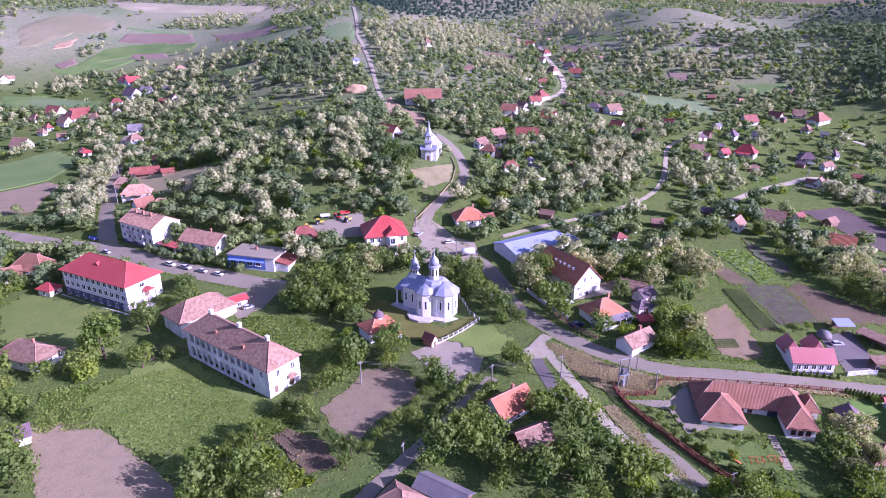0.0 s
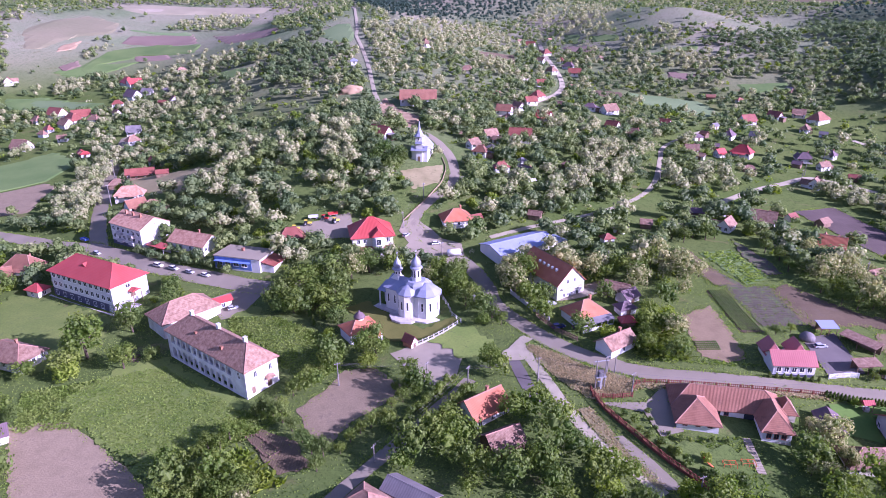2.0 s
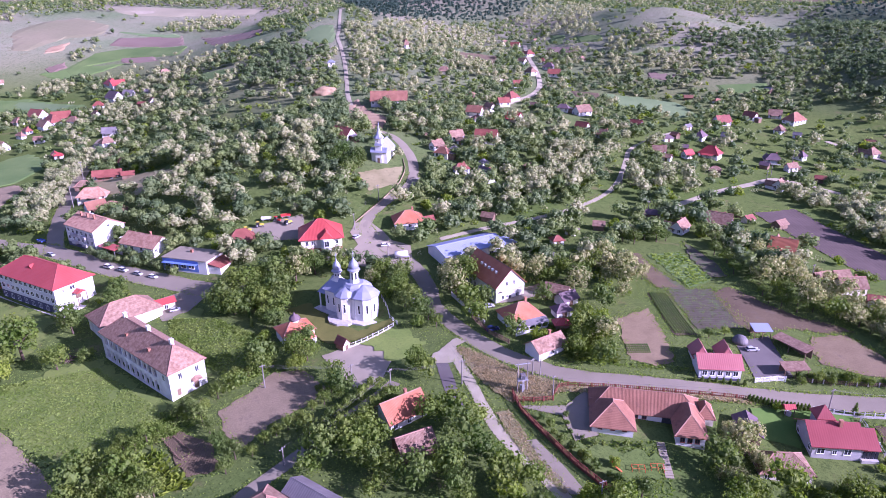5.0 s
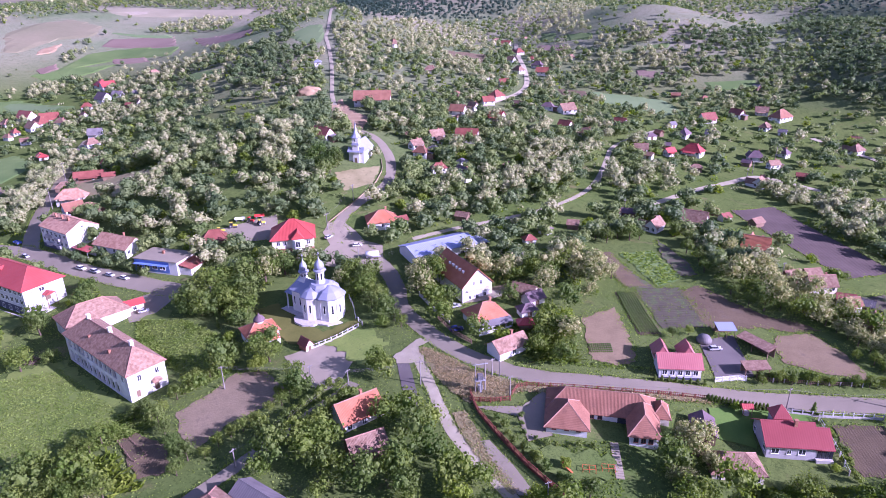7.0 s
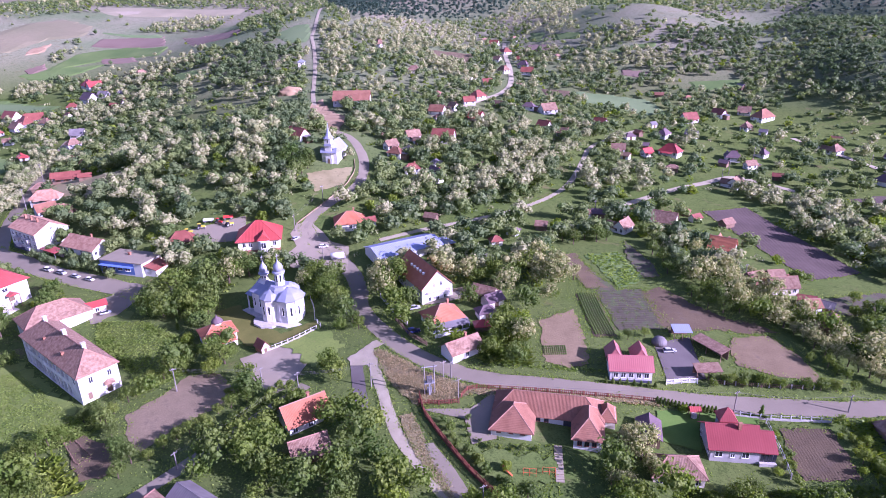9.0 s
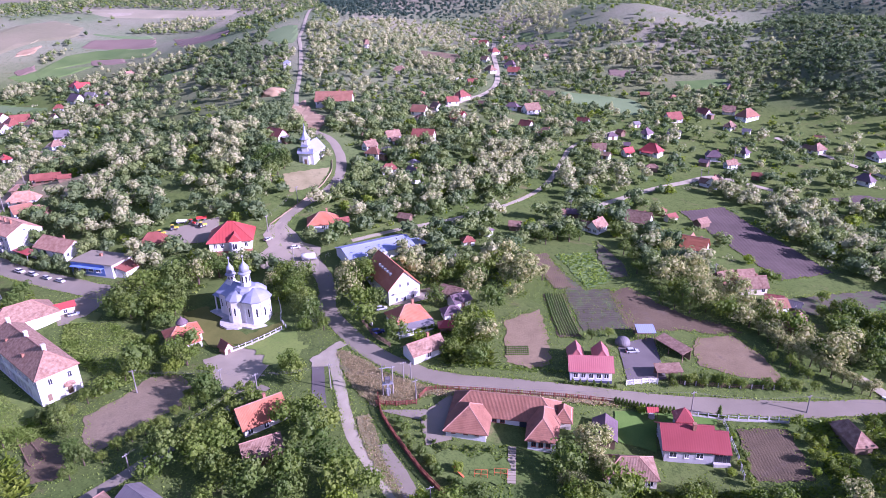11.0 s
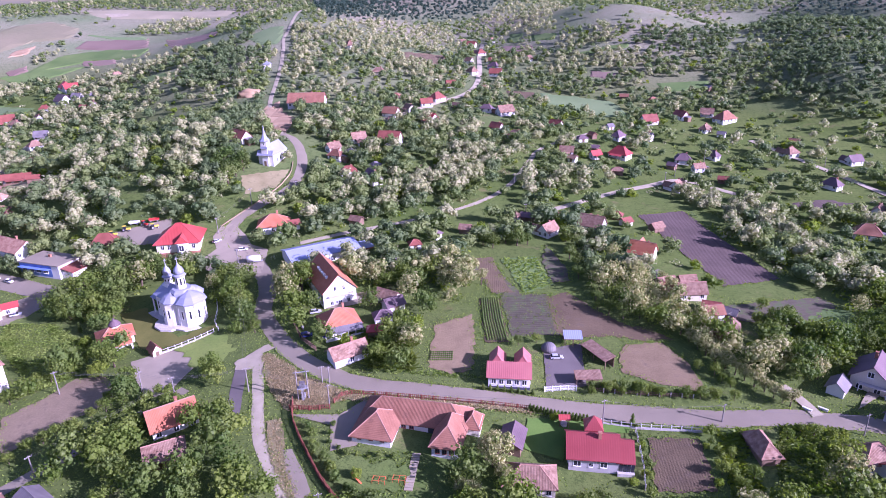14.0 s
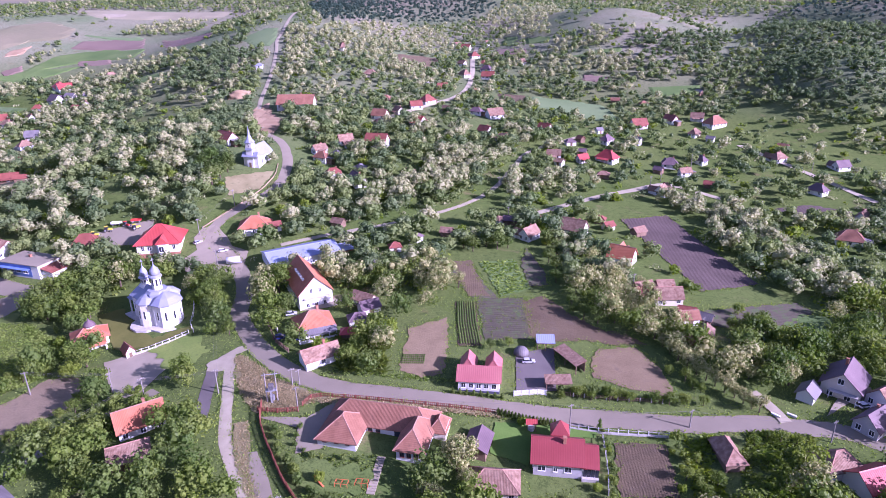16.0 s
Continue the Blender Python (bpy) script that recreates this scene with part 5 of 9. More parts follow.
def church():
    """Triconch church with two domed towers on a paved plinth; local x points to the apse."""
    ob = thing("orthodox_church", "white church with zinc roofs and two domed towers", "church", -2.2, 155.2, -1.7, -34.5)
    ob.matrix_basis = ob.matrix_basis @ Matrix.Diagonal((0.87, 0.87, 0.93, 1))
    BUSY.append((np.array([(-28, 168), (-19, 174), (9, 157), (3, 146), (-12, 148)]), 0.5))
    e = 7.3
    bm = turned([(6.6, -0.6), (6.6, 0.35)], 10, start=0.31)
    linked("plinth", bm, CONCRETE, ob)
    linked("plinth", box(-17.2, 0, -6.0, 6.0, -0.6, 0.33), CONCRETE, ob)
    linked("plinth", turned([(5.6, -0.6), (5.6, 0.31)], 10, at=(-4.6, -4.4)), CONCRETE, ob)
    linked("nave_wall", box(-13.2, 0, -4.3, 4.3, 0.3, e), WHITE, ob)
    linked("apse_wall", turned([(4.3, 0.3), (4.3, e)], 10, start=0.31), WHITE, ob)
    for s in (-1, 1):
        linked("side_apse_wall", turned([(3.2, 0.3), (3.2, e)], 10, at=(-4.6, s * 3.6)), WHITE, ob)
        linked("side_apse_roof", turned([(3.8, e - 0.05), (3.8, e + 0.15), (2.2, e + 1.5), (0.2, e + 2.3)], 10, at=(-4.6, s * 3.4)), ZINC, ob)
    linked("apse_roof", turned([(5.0, e - 0.05), (5.0, e + 0.15), (3.0, e + 1.7), (0.2, e + 2.8)], 10, start=0.31), ZINC, ob)
    roof(ob, 13.2, 8.6, e, 2.5, "gable", ZINC, 0.55, at=(-6.6, 0), name="nave_roof")
    linked("porch_roof", hull([(u, v, z) for u in (-16.6, -13.1) for v, z in ((-4.6, 5.4), (4.6, 5.4), (0, 7.2))]), ZINC, ob)
    for v in (-4.0, -1.4, 1.4, 4.0):
        linked("porch_column", turned([(0.32, 0.3), (0.26, 0.6), (0.24, 4.9), (0.36, 5.4)], 10, at=(-16.0, v)), WHITE, ob)
    linked("crossing_base", turned([(4.0, e + 0.6), (3.9, e + 2.2), (3.0, e + 2.9)], 8, at=(-3.9, 0), start=math.pi / 8), ZINC, ob)
    for cx, r, z0, z1, name in ((-3.9, 1.5, e + 2.2, e + 6.9, "main_tower"), (-11.6, 1.2, e + 2.3, e + 4.7, "west_tower")):
        drum = linked(name, turned([(r, z0), (r, z1)], 12, at=(cx, 0)), WHITE, ob)
        linked("drum_base", turned([(r + 1.15, z0 - 2.0), (r + 1.1, z0 - 0.5), (r + 0.15, z0 + 0.3)], 4, at=(cx, 0), start=math.pi / 4), WHITE if cx < -8 else ZINC, drum)
        linked("drum_cornice", turned([(r + 0.05, z1 - 0.35), (r + 0.55, z1 - 0.1), (r + 0.52, z1 + 0.08), (r * 0.9, z1 + 0.55)], 16, at=(cx, 0)), ZINC, drum)
        dome = linked("dome", turned([(r * 0.93, z1 + 0.4), (r * 1.05, z1 + 1.0), (r * 1.02, z1 + 1.6), (r * 0.8, z1 + 2.3), (r * 0.42, z1 + 2.9), (r * 0.16, z1 + 3.4), (0.1, z1 + 4.0)], 16, at=(cx, 0)), ZINC, drum, smooth=True)
        zt = z1 + 3.9
        bm = box(cx - 0.06, cx + 0.06, -0.06, 0.06, zt, zt + 1.7)
        add_box(bm, cx - 0.06, cx + 0.06, -0.5, 0.5, zt + 1.0, zt + 1.12), add_box(bm, cx - 0.06, cx + 0.06, -0.3, 0.3, zt + 1.3, zt + 1.4)
        linked("cross", bm, STEEL, drum)
        for i in range(8):
            a = i * math.pi / 4 + 0.39
            w = linked("tower_window", box(-0.22, 0.22, -0.05, 0.05, z0 + (z1 - z0) * 0.42, z1 - 0.7), GLASS, drum)
            w.matrix_basis = pose(cx + (r * 0.985) * math.cos(a), (r * 0.985) * math.sin(a), 0, 0, 0, math.degrees(a) + 90)
    for u, v, turn in [(-9.4, -4.3, 0), (-12.0, -4.3, 0), (-9.4, 4.3, 180), (-12.0, 4.3, 180)]:
        w = window(ob, u, v, 2.6, turn, 0.75, 2.7, split=False)
    for a, c, r in [(-90, (-4.6, -3.6), 3.04), (-126, (-4.6, -3.6), 3.04), (-54, (-4.6, -3.6), 3.04), (90, (-4.6, 3.6), 3.04), (0, (0, 0), 4.09), (-36, (0, 0), 4.09), (36, (0, 0), 4.09), (-72, (0, 0), 4.09)]:
        t = radians(a)
        window(ob, c[0] + r * math.cos(t), c[1] + r * math.sin(t), 2.5, a + 90, 0.75, 2.8, split=False)
    for i in range(10):
        a = radians(36 * i) + 0.31
        if math.cos(a) > -0.2:
            linked("downpipe", box(4.3 * math.cos(a) - 0.07, 4.3 * math.cos(a) + 0.07, 4.3 * math.sin(a) - 0.07, 4.3 * math.sin(a) + 0.07, 0.3, e), STEEL, ob)
    return ob


def hill_church():
    ob = thing("hill_church", "small white church with a slim spire on the slope", "church", -9.0, 253.0, 18.6, -9.0)
    site(-10, 252, 10, 19, 8)
    e = 5.2
    walls(ob, 15.0, 8.4, e, -1.5, WHITE, 3.8).matrix_basis = pose(0, 1.0, 0, 0, 0, 90)
    roof(ob, 15.0, 8.4, e, 3.8, "gable", ZINC, 0.4, at=(0, 1.0), turn=90)
    linked("tower", box(-1.7, 1.7, -7.4, -4.0, -1.5, 11.0), WHITE, ob)
    linked("tower_skirt", turned([(3.0, 8.0), (2.2, 9.2)], 4, at=(0, -5.7), start=math.pi / 4), ZINC, ob)
    linked("spire", turned([(2.7, 11.0), (2.9, 11.15), (1.7, 12.3), (0.7, 14.2), (0.05, 18.0)], 8, at=(0, -5.7), start=math.pi / 8), ZINC, ob)
    linked("front_skirt", hull([(u, v, z) for v, z in ((-8.0, 5.0), (-6.2, 7.0)) for u in (-4.4, 4.4)] + [(-4.4, -6.2, 5.0), (4.4, -6.2, 5.0)]), ZINC, ob)
    for s, (u, v) in {0: (0, -7.4), 90: (1.7, -5.7), -90: (-1.7, -5.7)}.items():
        window(ob, u, v, 9.3, s, 0.8, 1.3, split=False)
    door(ob, 0, -7.4, 0.2, 0, 1.3, 2.3)
    for s in (90, -90):
        for v in (-2.5, 1.0, 4.5):
            window(ob, 4.2 if s == 90 else -4.2, v, 1.4, s, 0.9, 2.2, split=False)
    ob.matrix_basis = ob.matrix_basis @ Matrix.Diagonal((0.76, 0.8, 0.92, 1))
    return ob


old_school(), school(), kindergarten(), red_house(), long_house(), town_hall(), apartment_block(), awning_shop(), blue_shop(), warehouse(), pink_house(), grey_villa(), church(), hill_church()
plain_house("barn", "old whitewashed barn with a weathered tile roof", -70.5, 156.0, 49.0, 16.5, 9.6, 5.2, 3.4, "hip", TILE_OLD, OLD_WHITE, 0, 1, chim=False, sink=0.6)
plain_house("corner_house", "white corner house with a two-tone tile roof", -82.6, 195.9, -22.0, 15.0, 8.6, 4.2, 2.6, "gable", TILE_PEACH, WHITE, 4, 2, sink=0.6)
plain_house("orange_house", "white bungalow with a bright orange hip roof", 5.4, 205.6, 14.0, 10.0, 8.0, 3.0, 2.9, "hip", TILE_ORANGE, WHITE, 3, 2)
home = plain_house("orange_house", "white house with an orange hip roof and veranda", 39.9, 149.4, 26.0, 9.4, 7.8, 2.9, 3.0, "hip", TILE_ORANGE, WHITE, 4, 2)
linked("veranda_roof", hull([(u, v, z + dz) for u in (-5.0, 5.0) for v, z in ((-3.9, 2.85), (-6.2, 2.2)) for dz in (0, 0.1)]), GREY_ROOF, home)
for i in range(6):
    linked("veranda_post", box(-4.8 + i * 1.9, -4.66 + i * 1.9, -6.0, -5.86, -0.5, 2.25), WHITE, home)
linked("veranda_rail", box(-4.8, 4.8, -5.98, -5.9, -0.5, 0.9), WHITE, home)
plain_house("small_house", "small white-blue cottage with a pink tile roof", 45.0, 135.6, 36.0, 8.6, 5.0, 2.6, 1.8, "gable", TILE_OLD, WHITE, 1, 1)
plain_house("orange_house", "house with an orange-red tiled roof among trees", 12.0, 112.6, 38.0, 9.2, 6.8, 2.3, 2.8, "gable", TILE_ORANGE, WHITE, 3, 2)
plain_house("pink_shed", "old shed with a weathered pink tile roof", 15.6, 102.0, 30.0, 7.0, 5.4, 2.4, 2.0, "gable", TILE_OLD, WOOD, 0, 0, chim=False)
plain_house("grey_shed", "long wooden shed with a grey roof", -1.4, 88.4, -32.0, 9.5, 4.2, 2.4, 1.2, "gable", GREY_ROOF, WOOD, 0, 0, chim=False)
plain_house("shop_house", "red-tiled house at the bottom lane", -9.0, 86.0, -35.0, 7.0, 6.0, 2.8, 2.2, "hip", TILE_OLD, WHITE, 2, 1, chim=False)
plain_house("brown_house", "low house with a brown hip roof", 86.4, 101.2, -3.0, 9.4, 6.0, 2.4, 2.2, "hip", TILE_OLD, CREAM, 2, 1, chim=False)
plain_house("dark_shed", "shed with a dark plum sheet roof", 83.5, 110.3, 78.0, 6.0, 4.2, 2.4, 1.3, "gable", PURPLE_ROOF, WOOD, 0, 0, chim=False)
plain_house("narrow_shed", "narrow shed with a weathered brown roof", 132.0, 110.0, 96.0, 7.4, 3.6, 2.3, 1.7, "hip", TILE_OLD, WOOD, 0, 0, chim=False)
plain_house("brown_cottage", "house with a weathered brown hip roof", 151.5, 108.0, 10.0, 7.0, 5.6, 2.4, 2.2, "hip", TILE_OLD, CREAM, 2, 2, chim=False)
plain_house("red_cottage", "white house with a bright red sheet roof", 155.8, 103.5, 20.0, 7.5, 6.0, 2.6, 2.2, "gable", RED_METAL, WHITE, 2, 2, chim=False)
plain_house("garage", "small garage with a grey gable roof", 155.8, 129.6, 50.0, 4.4, 3.4, 2.1, 1.4, "gable", GREY_ROOF, WHITE, 0, 0, chim=False)
plain_house("meadow_house", "white house with a pink hip roof beside the meadow", -106.6, 136.0, -18.0, 14.0, 8.0, 3.0, 2.6, "hip", TILE_OLD, WHITE, 4, 3, left=2)
plain_house("tool_barn", "open wooden barn with a dark brown hip roof", -49.6, 195.6, 20.0, 8.0, 5.0, 2.6, 2.6, "hip", TILE_BROWN, WOOD, 0, 0, chim=False)
plain_house("hut", "small white hut with a dark roof", -90.0, 105.2, 35.0, 4.6, 4.0, 2.2, 1.4, "gable", PURPLE_ROOF, WHITE, 1, 1, chim=False)
plain_house("gate_lodge", "small brick lodge with a red hip roof", -124.0, 173.5, -20.0, 5.0, 4.2, 2.4, 1.4, "hip", RED_METAL, CREAM, 1, 1, chim=False)
plain_house("kiosk", "small yellow kiosk with a red roof", -62.5, 163.0, 40.0, 5.0, 3.2, 2.4, 0.8, "gable", RED_METAL, CREAM, 1, 1, chim=False)
plain_house("ridge_house", "new white house with an orange-red gable roof", -16.0, 336.5, 3.0, 18.5, 10.0, 3.6, 4.0, "gable", TILE, WHITE, 5, 2, sink=-0.9)
gate = plain_house("church_porch", "open church gatehouse with an orange tile roof", -19.4, 146.0, 36.0, 8.2, 6.2, 3.2, 1.9, "hip", TILE_ORANGE, WHITE, 0, 0, chim=False)
linked("porch_roof", hull([(u, v, z) for u, v, z in ((-0.8, -3.2, 2.95), (3.4, -3.2, 2.95), (-0.8, -6.6, 2.3), (3.4, -6.6, 2.3), (1.3, -3.2, 3.7), (1.3, -6.0, 3.3))]), TILE_ORANGE, gate)
for u in (-0.5, 3.1):
    for v in (-6.2, -4.8):
        linked("porch_post", box(u - 0.18, u + 0.18, v - 0.18, v + 0.18, -0.8, 2.5), WHITE, gate)
linked("porch_wall", box(-0.5, 3.1, -4.0, -3.7, -0.8, 1.0), WHITE, gate)
shrine = plain_house("wayside_shrine", "small brick shrine with a dark red roof and white front", -5.6, 139.7, -40.0, 3.0, 2.2, 1.7, 1.4, "gable", TILE_BROWN, BRICK, 0, 0, 0.3, chim=False)
linked("front_wall", hull([(u, v, z) for u in (1.5, 1.56) for v, z in ((-1.1, -0.3), (1.1, -0.3), (-1.1, 1.7), (1.1, 1.7), (0, 3.0))]), WHITE, shrine), door(shrine, 1.56, 0, -0.2, 90, 0.8, 1.6)
plain_house("ridge_chapel", "tiny white chapel on the ridge", -62.2, 415.6, 10.0, 4.0, 4.0, 3.0, 1.2, "pyramid", ZINC, WHITE, 1, 0, chim=False)
cottage(114, 338, -35, 6.1, 3.4, TILE_BROWN, "gable", WHITE)
cottage(115, 296, -12, 5.9, 4.0, TILE_OLD, "gable", OLD_WHITE)
cottage(125, 318, 18, 4.9, 3.3, PURPLE_ROOF, "hip", WHITE, True)
cottage(131, 325, -55, 3.6, 3.0, TILE, "gable", WOOD, True)
cottage(144, 326, 50, 6.6, 4.5, PURPLE_ROOF, "hip", WHITE)
cottage(129, 305, -22, 4.2, 3.0, PURPLE_ROOF, "gable", WOOD, True)
cottage(128, 295, 30, 5.0, 3.0, RED_METAL, "gable", WHITE)
cottage(140, 299, -40, 8.9, 6.0, RED_METAL, "hip", OLD_WHITE)
cottage(117, 289, -35, 3.6, 3.0, TILE_OLD, "gable", WHITE, True)
cottage(135, 278, -12, 4.8, 3.0, TILE_OLD, "hip", WOOD, True)
cottage(167, 360, 18, 8.4, 5.7, TILE_BROWN, "gable", WHITE)
cottage(187, 371, -55, 7.0, 4.8, TILE_BROWN, "gable", OLD_WHITE)
cottage(194, 349, 50, 6.8, 3.8, TILE_OLD, "hip", WHITE)
cottage(203, 376, -22, 6.6, 4.5, TILE_OLD, "gable", OLD_WHITE)
cottage(210, 367, 30, 10.7, 7.3, TILE, "hip", WHITE)
cottage(159, 329, -40, 5.7, 3.2, GREY_ROOF, "gable", OLD_WHITE)
cottage(200, 341, -35, 3.6, 3.0, GREY_ROOF, "gable", WHITE, True)
cottage(168, 296, -12, 6.7, 4.6, PURPLE_ROOF, "hip", OLD_WHITE)
cottage(172, 286, 18, 5.2, 3.0, TILE_OLD, "gable", WHITE)
cottage(184, 304, -55, 5.5, 3.7, PURPLE_ROOF, "hip", OLD_WHITE)
cottage(157, 263, 50, 6.5, 4.4, TILE_OLD, "gable", WHITE)
cottage(179, 273, -22, 4.6, 3.0, TILE_BROWN, "gable", WOOD, True)
cottage(223, 313, 30, 7.0, 4.8, TILE_OLD, "hip", WHITE)
cottage(233, 332, -40, 4.5, 3.1, TILE, "gable", WOOD, True)
cottage(88, 222, -35, 4.5, 3.0, TILE_OLD, "hip", WHITE, True)
cottage(93, 222, -12, 4.5, 3.1, PURPLE_ROOF, "gable", WOOD, True)
cottage(105, 225, 18, 3.9, 3.0, TILE, "gable", WHITE, True)
cottage(114, 221, -55, 6.0, 3.4, TILE_OLD, "hip", OLD_WHITE)
cottage(99, 209, 50, 6.3, 4.3, TILE_OLD, "gable", WHITE)
cottage(126, 229, -22, 3.6, 3.0, TILE_BROWN, "hip", WOOD, True)
cottage(128, 223, 30, 3.6, 3.0, TILE_BROWN, "gable", WHITE, True)
cottage(61, 203, -35, 3.6, 3.0, PURPLE_ROOF, "hip", WHITE, True)
cottage(71, 208, -12, 3.6, 3.0, TILE_OLD, "gable", WOOD, True)
cottage(55, 195, 18, 3.6, 3.0, TILE_BROWN, "hip", WHITE, True)
cottage(6, 290, -55, 3.9, 3.0, TILE_OLD, "gable", WOOD, True)
cottage(12, 271, 50, 6.0, 3.4, TILE_OLD, "gable", WHITE)
cottage(15, 263, -22, 5.9, 4.0, TILE, "hip", OLD_WHITE)
cottage(20, 287, 30, 6.3, 4.3, TILE_OLD, "gable", WHITE)
cottage(20, 270, -40, 3.6, 3.0, GREY_ROOF, "hip", WOOD, True)
cottage(23, 282, -35, 3.7, 3.0, TILE_OLD, "gable", WHITE, True)
cottage(34, 290, -12, 9.8, 6.7, TILE_BROWN, "gable", OLD_WHITE)
cottage(23, 249, 18, 5.9, 3.3, TILE_BROWN, "hip", WHITE)
cottage(33, 246, -55, 7.3, 5.0, PURPLE_ROOF, "gable", OLD_WHITE)
cottage(32, 259, 50, 4.2, 3.0, GREY_ROOF, "hip", WHITE, True)
cottage(33, 211, -22, 4.2, 3.0, TILE_OLD, "gable", WOOD, True)
cottage(12, 206, 30, 3.8, 3.0, TILE_BROWN, "gable", WHITE, True)
cottage(52, 262, -40, 4.3, 3.0, TILE_OLD, "hip", WOOD, True)
cottage(-28, 270, -35, 9.4, 5.3, TILE_BROWN, "gable", WHITE)
cottage(27, 366, -12, 3.6, 3.0, TILE, "hip", WOOD, True)
cottage(45, 355, 18, 6.2, 4.2, TILE_BROWN, "gable", WHITE)
cottage(37, 342, -55, 6.0, 3.4, TILE_OLD, "gable", OLD_WHITE)
cottage(50, 368, 50, 8.1, 5.5, TILE_BROWN, "hip", WHITE)
cottage(29, 331, -22, 7.7, 5.3, TILE, "gable", OLD_WHITE)
cottage(30, 321, 30, 4.2, 3.0, TILE_OLD, "hip", WHITE, True)
cottage(61, 357, -40, 4.2, 3.0, TILE_OLD, "gable", WOOD, True)
cottage(49, 326, -35, 7.2, 4.9, RED_METAL, "gable", WHITE)
cottage(10, 413, -12, 6.6, 3.7, TILE_OLD, "hip", OLD_WHITE)
cottage(56, 404, 18, 5.9, 4.0, TILE_BROWN, "gable", WHITE)
cottage(-20, 471, -55, 7.4, 5.6, TILE_OLD, "hip", OLD_WHITE)
cottage(57, 585, 50, 6.9, 4.3, TILE_OLD, "gable", WHITE)
cottage(65, 568, -22, 7.4, 5.6, TILE_BROWN, "gable", OLD_WHITE)
cottage(73, 523, 30, 6.8, 5.2, TILE_BROWN, "hip", WHITE)
cottage(65, 487, -40, 5.7, 3.6, TILE_OLD, "gable", OLD_WHITE)
cottage(83, 470, -35, 7.6, 5.1, PURPLE_ROOF, "hip", WHITE)
cottage(84, 449, -12, 7.9, 5.4, TILE_BROWN, "gable", OLD_WHITE)
cottage(75, 406, 18, 4.8, 3.0, TILE, "gable", WHITE, True)
cottage(68, 449, -55, 7.2, 4.9, TILE_OLD, "hip", OLD_WHITE)
cottage(109, 489, 50, 4.5, 3.4, TILE_OLD, "gable", WHITE)
cottage(78, 356, -22, 6.3, 3.5, PURPLE_ROOF, "hip", OLD_WHITE)
cottage(88, 353, 30, 8.9, 6.0, TILE_OLD, "gable", WHITE)
cottage(83, 321, -40, 6.2, 4.2, TILE_BROWN, "gable", OLD_WHITE)
cottage(92, 312, -35, 7.0, 3.9, TILE_OLD, "hip", WHITE)
cottage(162, 405, -12, 4.9, 3.4, TILE, "gable", WOOD, True)
cottage(178, 400, 18, 4.3, 3.0, TILE, "hip", WHITE, True)
cottage(215, 416, -55, 4.0, 3.0, GREY_ROOF, "gable", WOOD, True)
cottage(83, 581, 50, 5.3, 4.0, TILE_OLD, "gable", WHITE)
cottage(80, 490, -22, 4.5, 3.4, TILE_BROWN, "hip", OLD_WHITE)
cottage(47, 417, 30, 4.2, 3.0, TILE_OLD, "gable", WHITE, True)
cottage(-248, 486, -40, 11.5, 7.8, RED_METAL, "hip", OLD_WHITE)
cottage(-224, 444, -35, 12.0, 8.2, PURPLE_ROOF, "gable", WHITE)
cottage(-216, 449, -12, 7.5, 4.2, GREY_ROOF, "gable", OLD_WHITE)
cottage(-228, 429, 18, 6.6, 4.5, TILE_BROWN, "hip", WHITE)
cottage(-180, 410, -55, 6.1, 4.1, TILE_OLD, "gable", OLD_WHITE)
cottage(-207, 490, 50, 8.0, 4.5, TILE_OLD, "hip", WHITE)
cottage(-264, 417, -22, 12.0, 8.2, TILE_BROWN, "gable", OLD_WHITE)
cottage(-242, 408, 30, 10.8, 7.4, TILE_BROWN, "gable", WHITE)
cottage(-270, 405, -40, 8.2, 4.6, TILE_OLD, "hip", OLD_WHITE)
cottage(-242, 390, -35, 9.8, 6.7, TILE_OLD, "gable", WHITE)
cottage(-226, 395, -12, 6.9, 4.7, TILE_OLD, "hip", OLD_WHITE)
cottage(-225, 357, 18, 5.2, 3.0, TILE_OLD, "gable", WHITE)
cottage(-197, 327, -55, 4.7, 3.2, RED_METAL, "gable", WOOD, True)
cottage(-174, 339, 50, 7.0, 4.8, TILE_OLD, "hip", WHITE)
cottage(-158, 313, -22, 4.3, 3.0, TILE_BROWN, "gable", WOOD, True)
cottage(-173, 323, 30, 4.0, 3.0, PURPLE_ROOF, "hip", WHITE, True)
cottage(-143, 297, -40, 5.1, 3.5, TILE_BROWN, "gable", OLD_WHITE)
cottage(-140.5, 277.5, 22, 12.0, 3.8, TILE_BROWN, "gable", WOOD)
cottage(-126.5, 270, 24, 5.0, 3.2, TILE_BROWN, "gable", WOOD, True)
cottage(-182, 357, 18, 7.4, 5.0, GREY_ROOF, "gable", WHITE)
cottage(-129.5, 246, 16, 11.0, 5.6, TILE_PEACH, "hip", OLD_WHITE)
cottage(-146, 267, 20, 7.0, 5.0, TILE_OLD, "hip", WOOD, True)
cottage(-119.0, 229.5, 50, 7.0, 4.8, TILE, "gable", WHITE)
cottage(-111.5, 228, 14, 6.0, 4.6, TILE_PEACH, "hip", WHITE, True)
cottage(-106, 224, -22, 4.4, 3.0, TILE_BROWN, "gable", WOOD, True)
cottage(-198, 440, 30, 5.1, 3.0, GREY_ROOF, "hip", WHITE)
cottage(-216, 404, -40, 5.6, 3.8, TILE_OLD, "gable", OLD_WHITE)
cottage(-248, 381, -35, 5.6, 3.8, TILE_BROWN, "hip", WHITE)
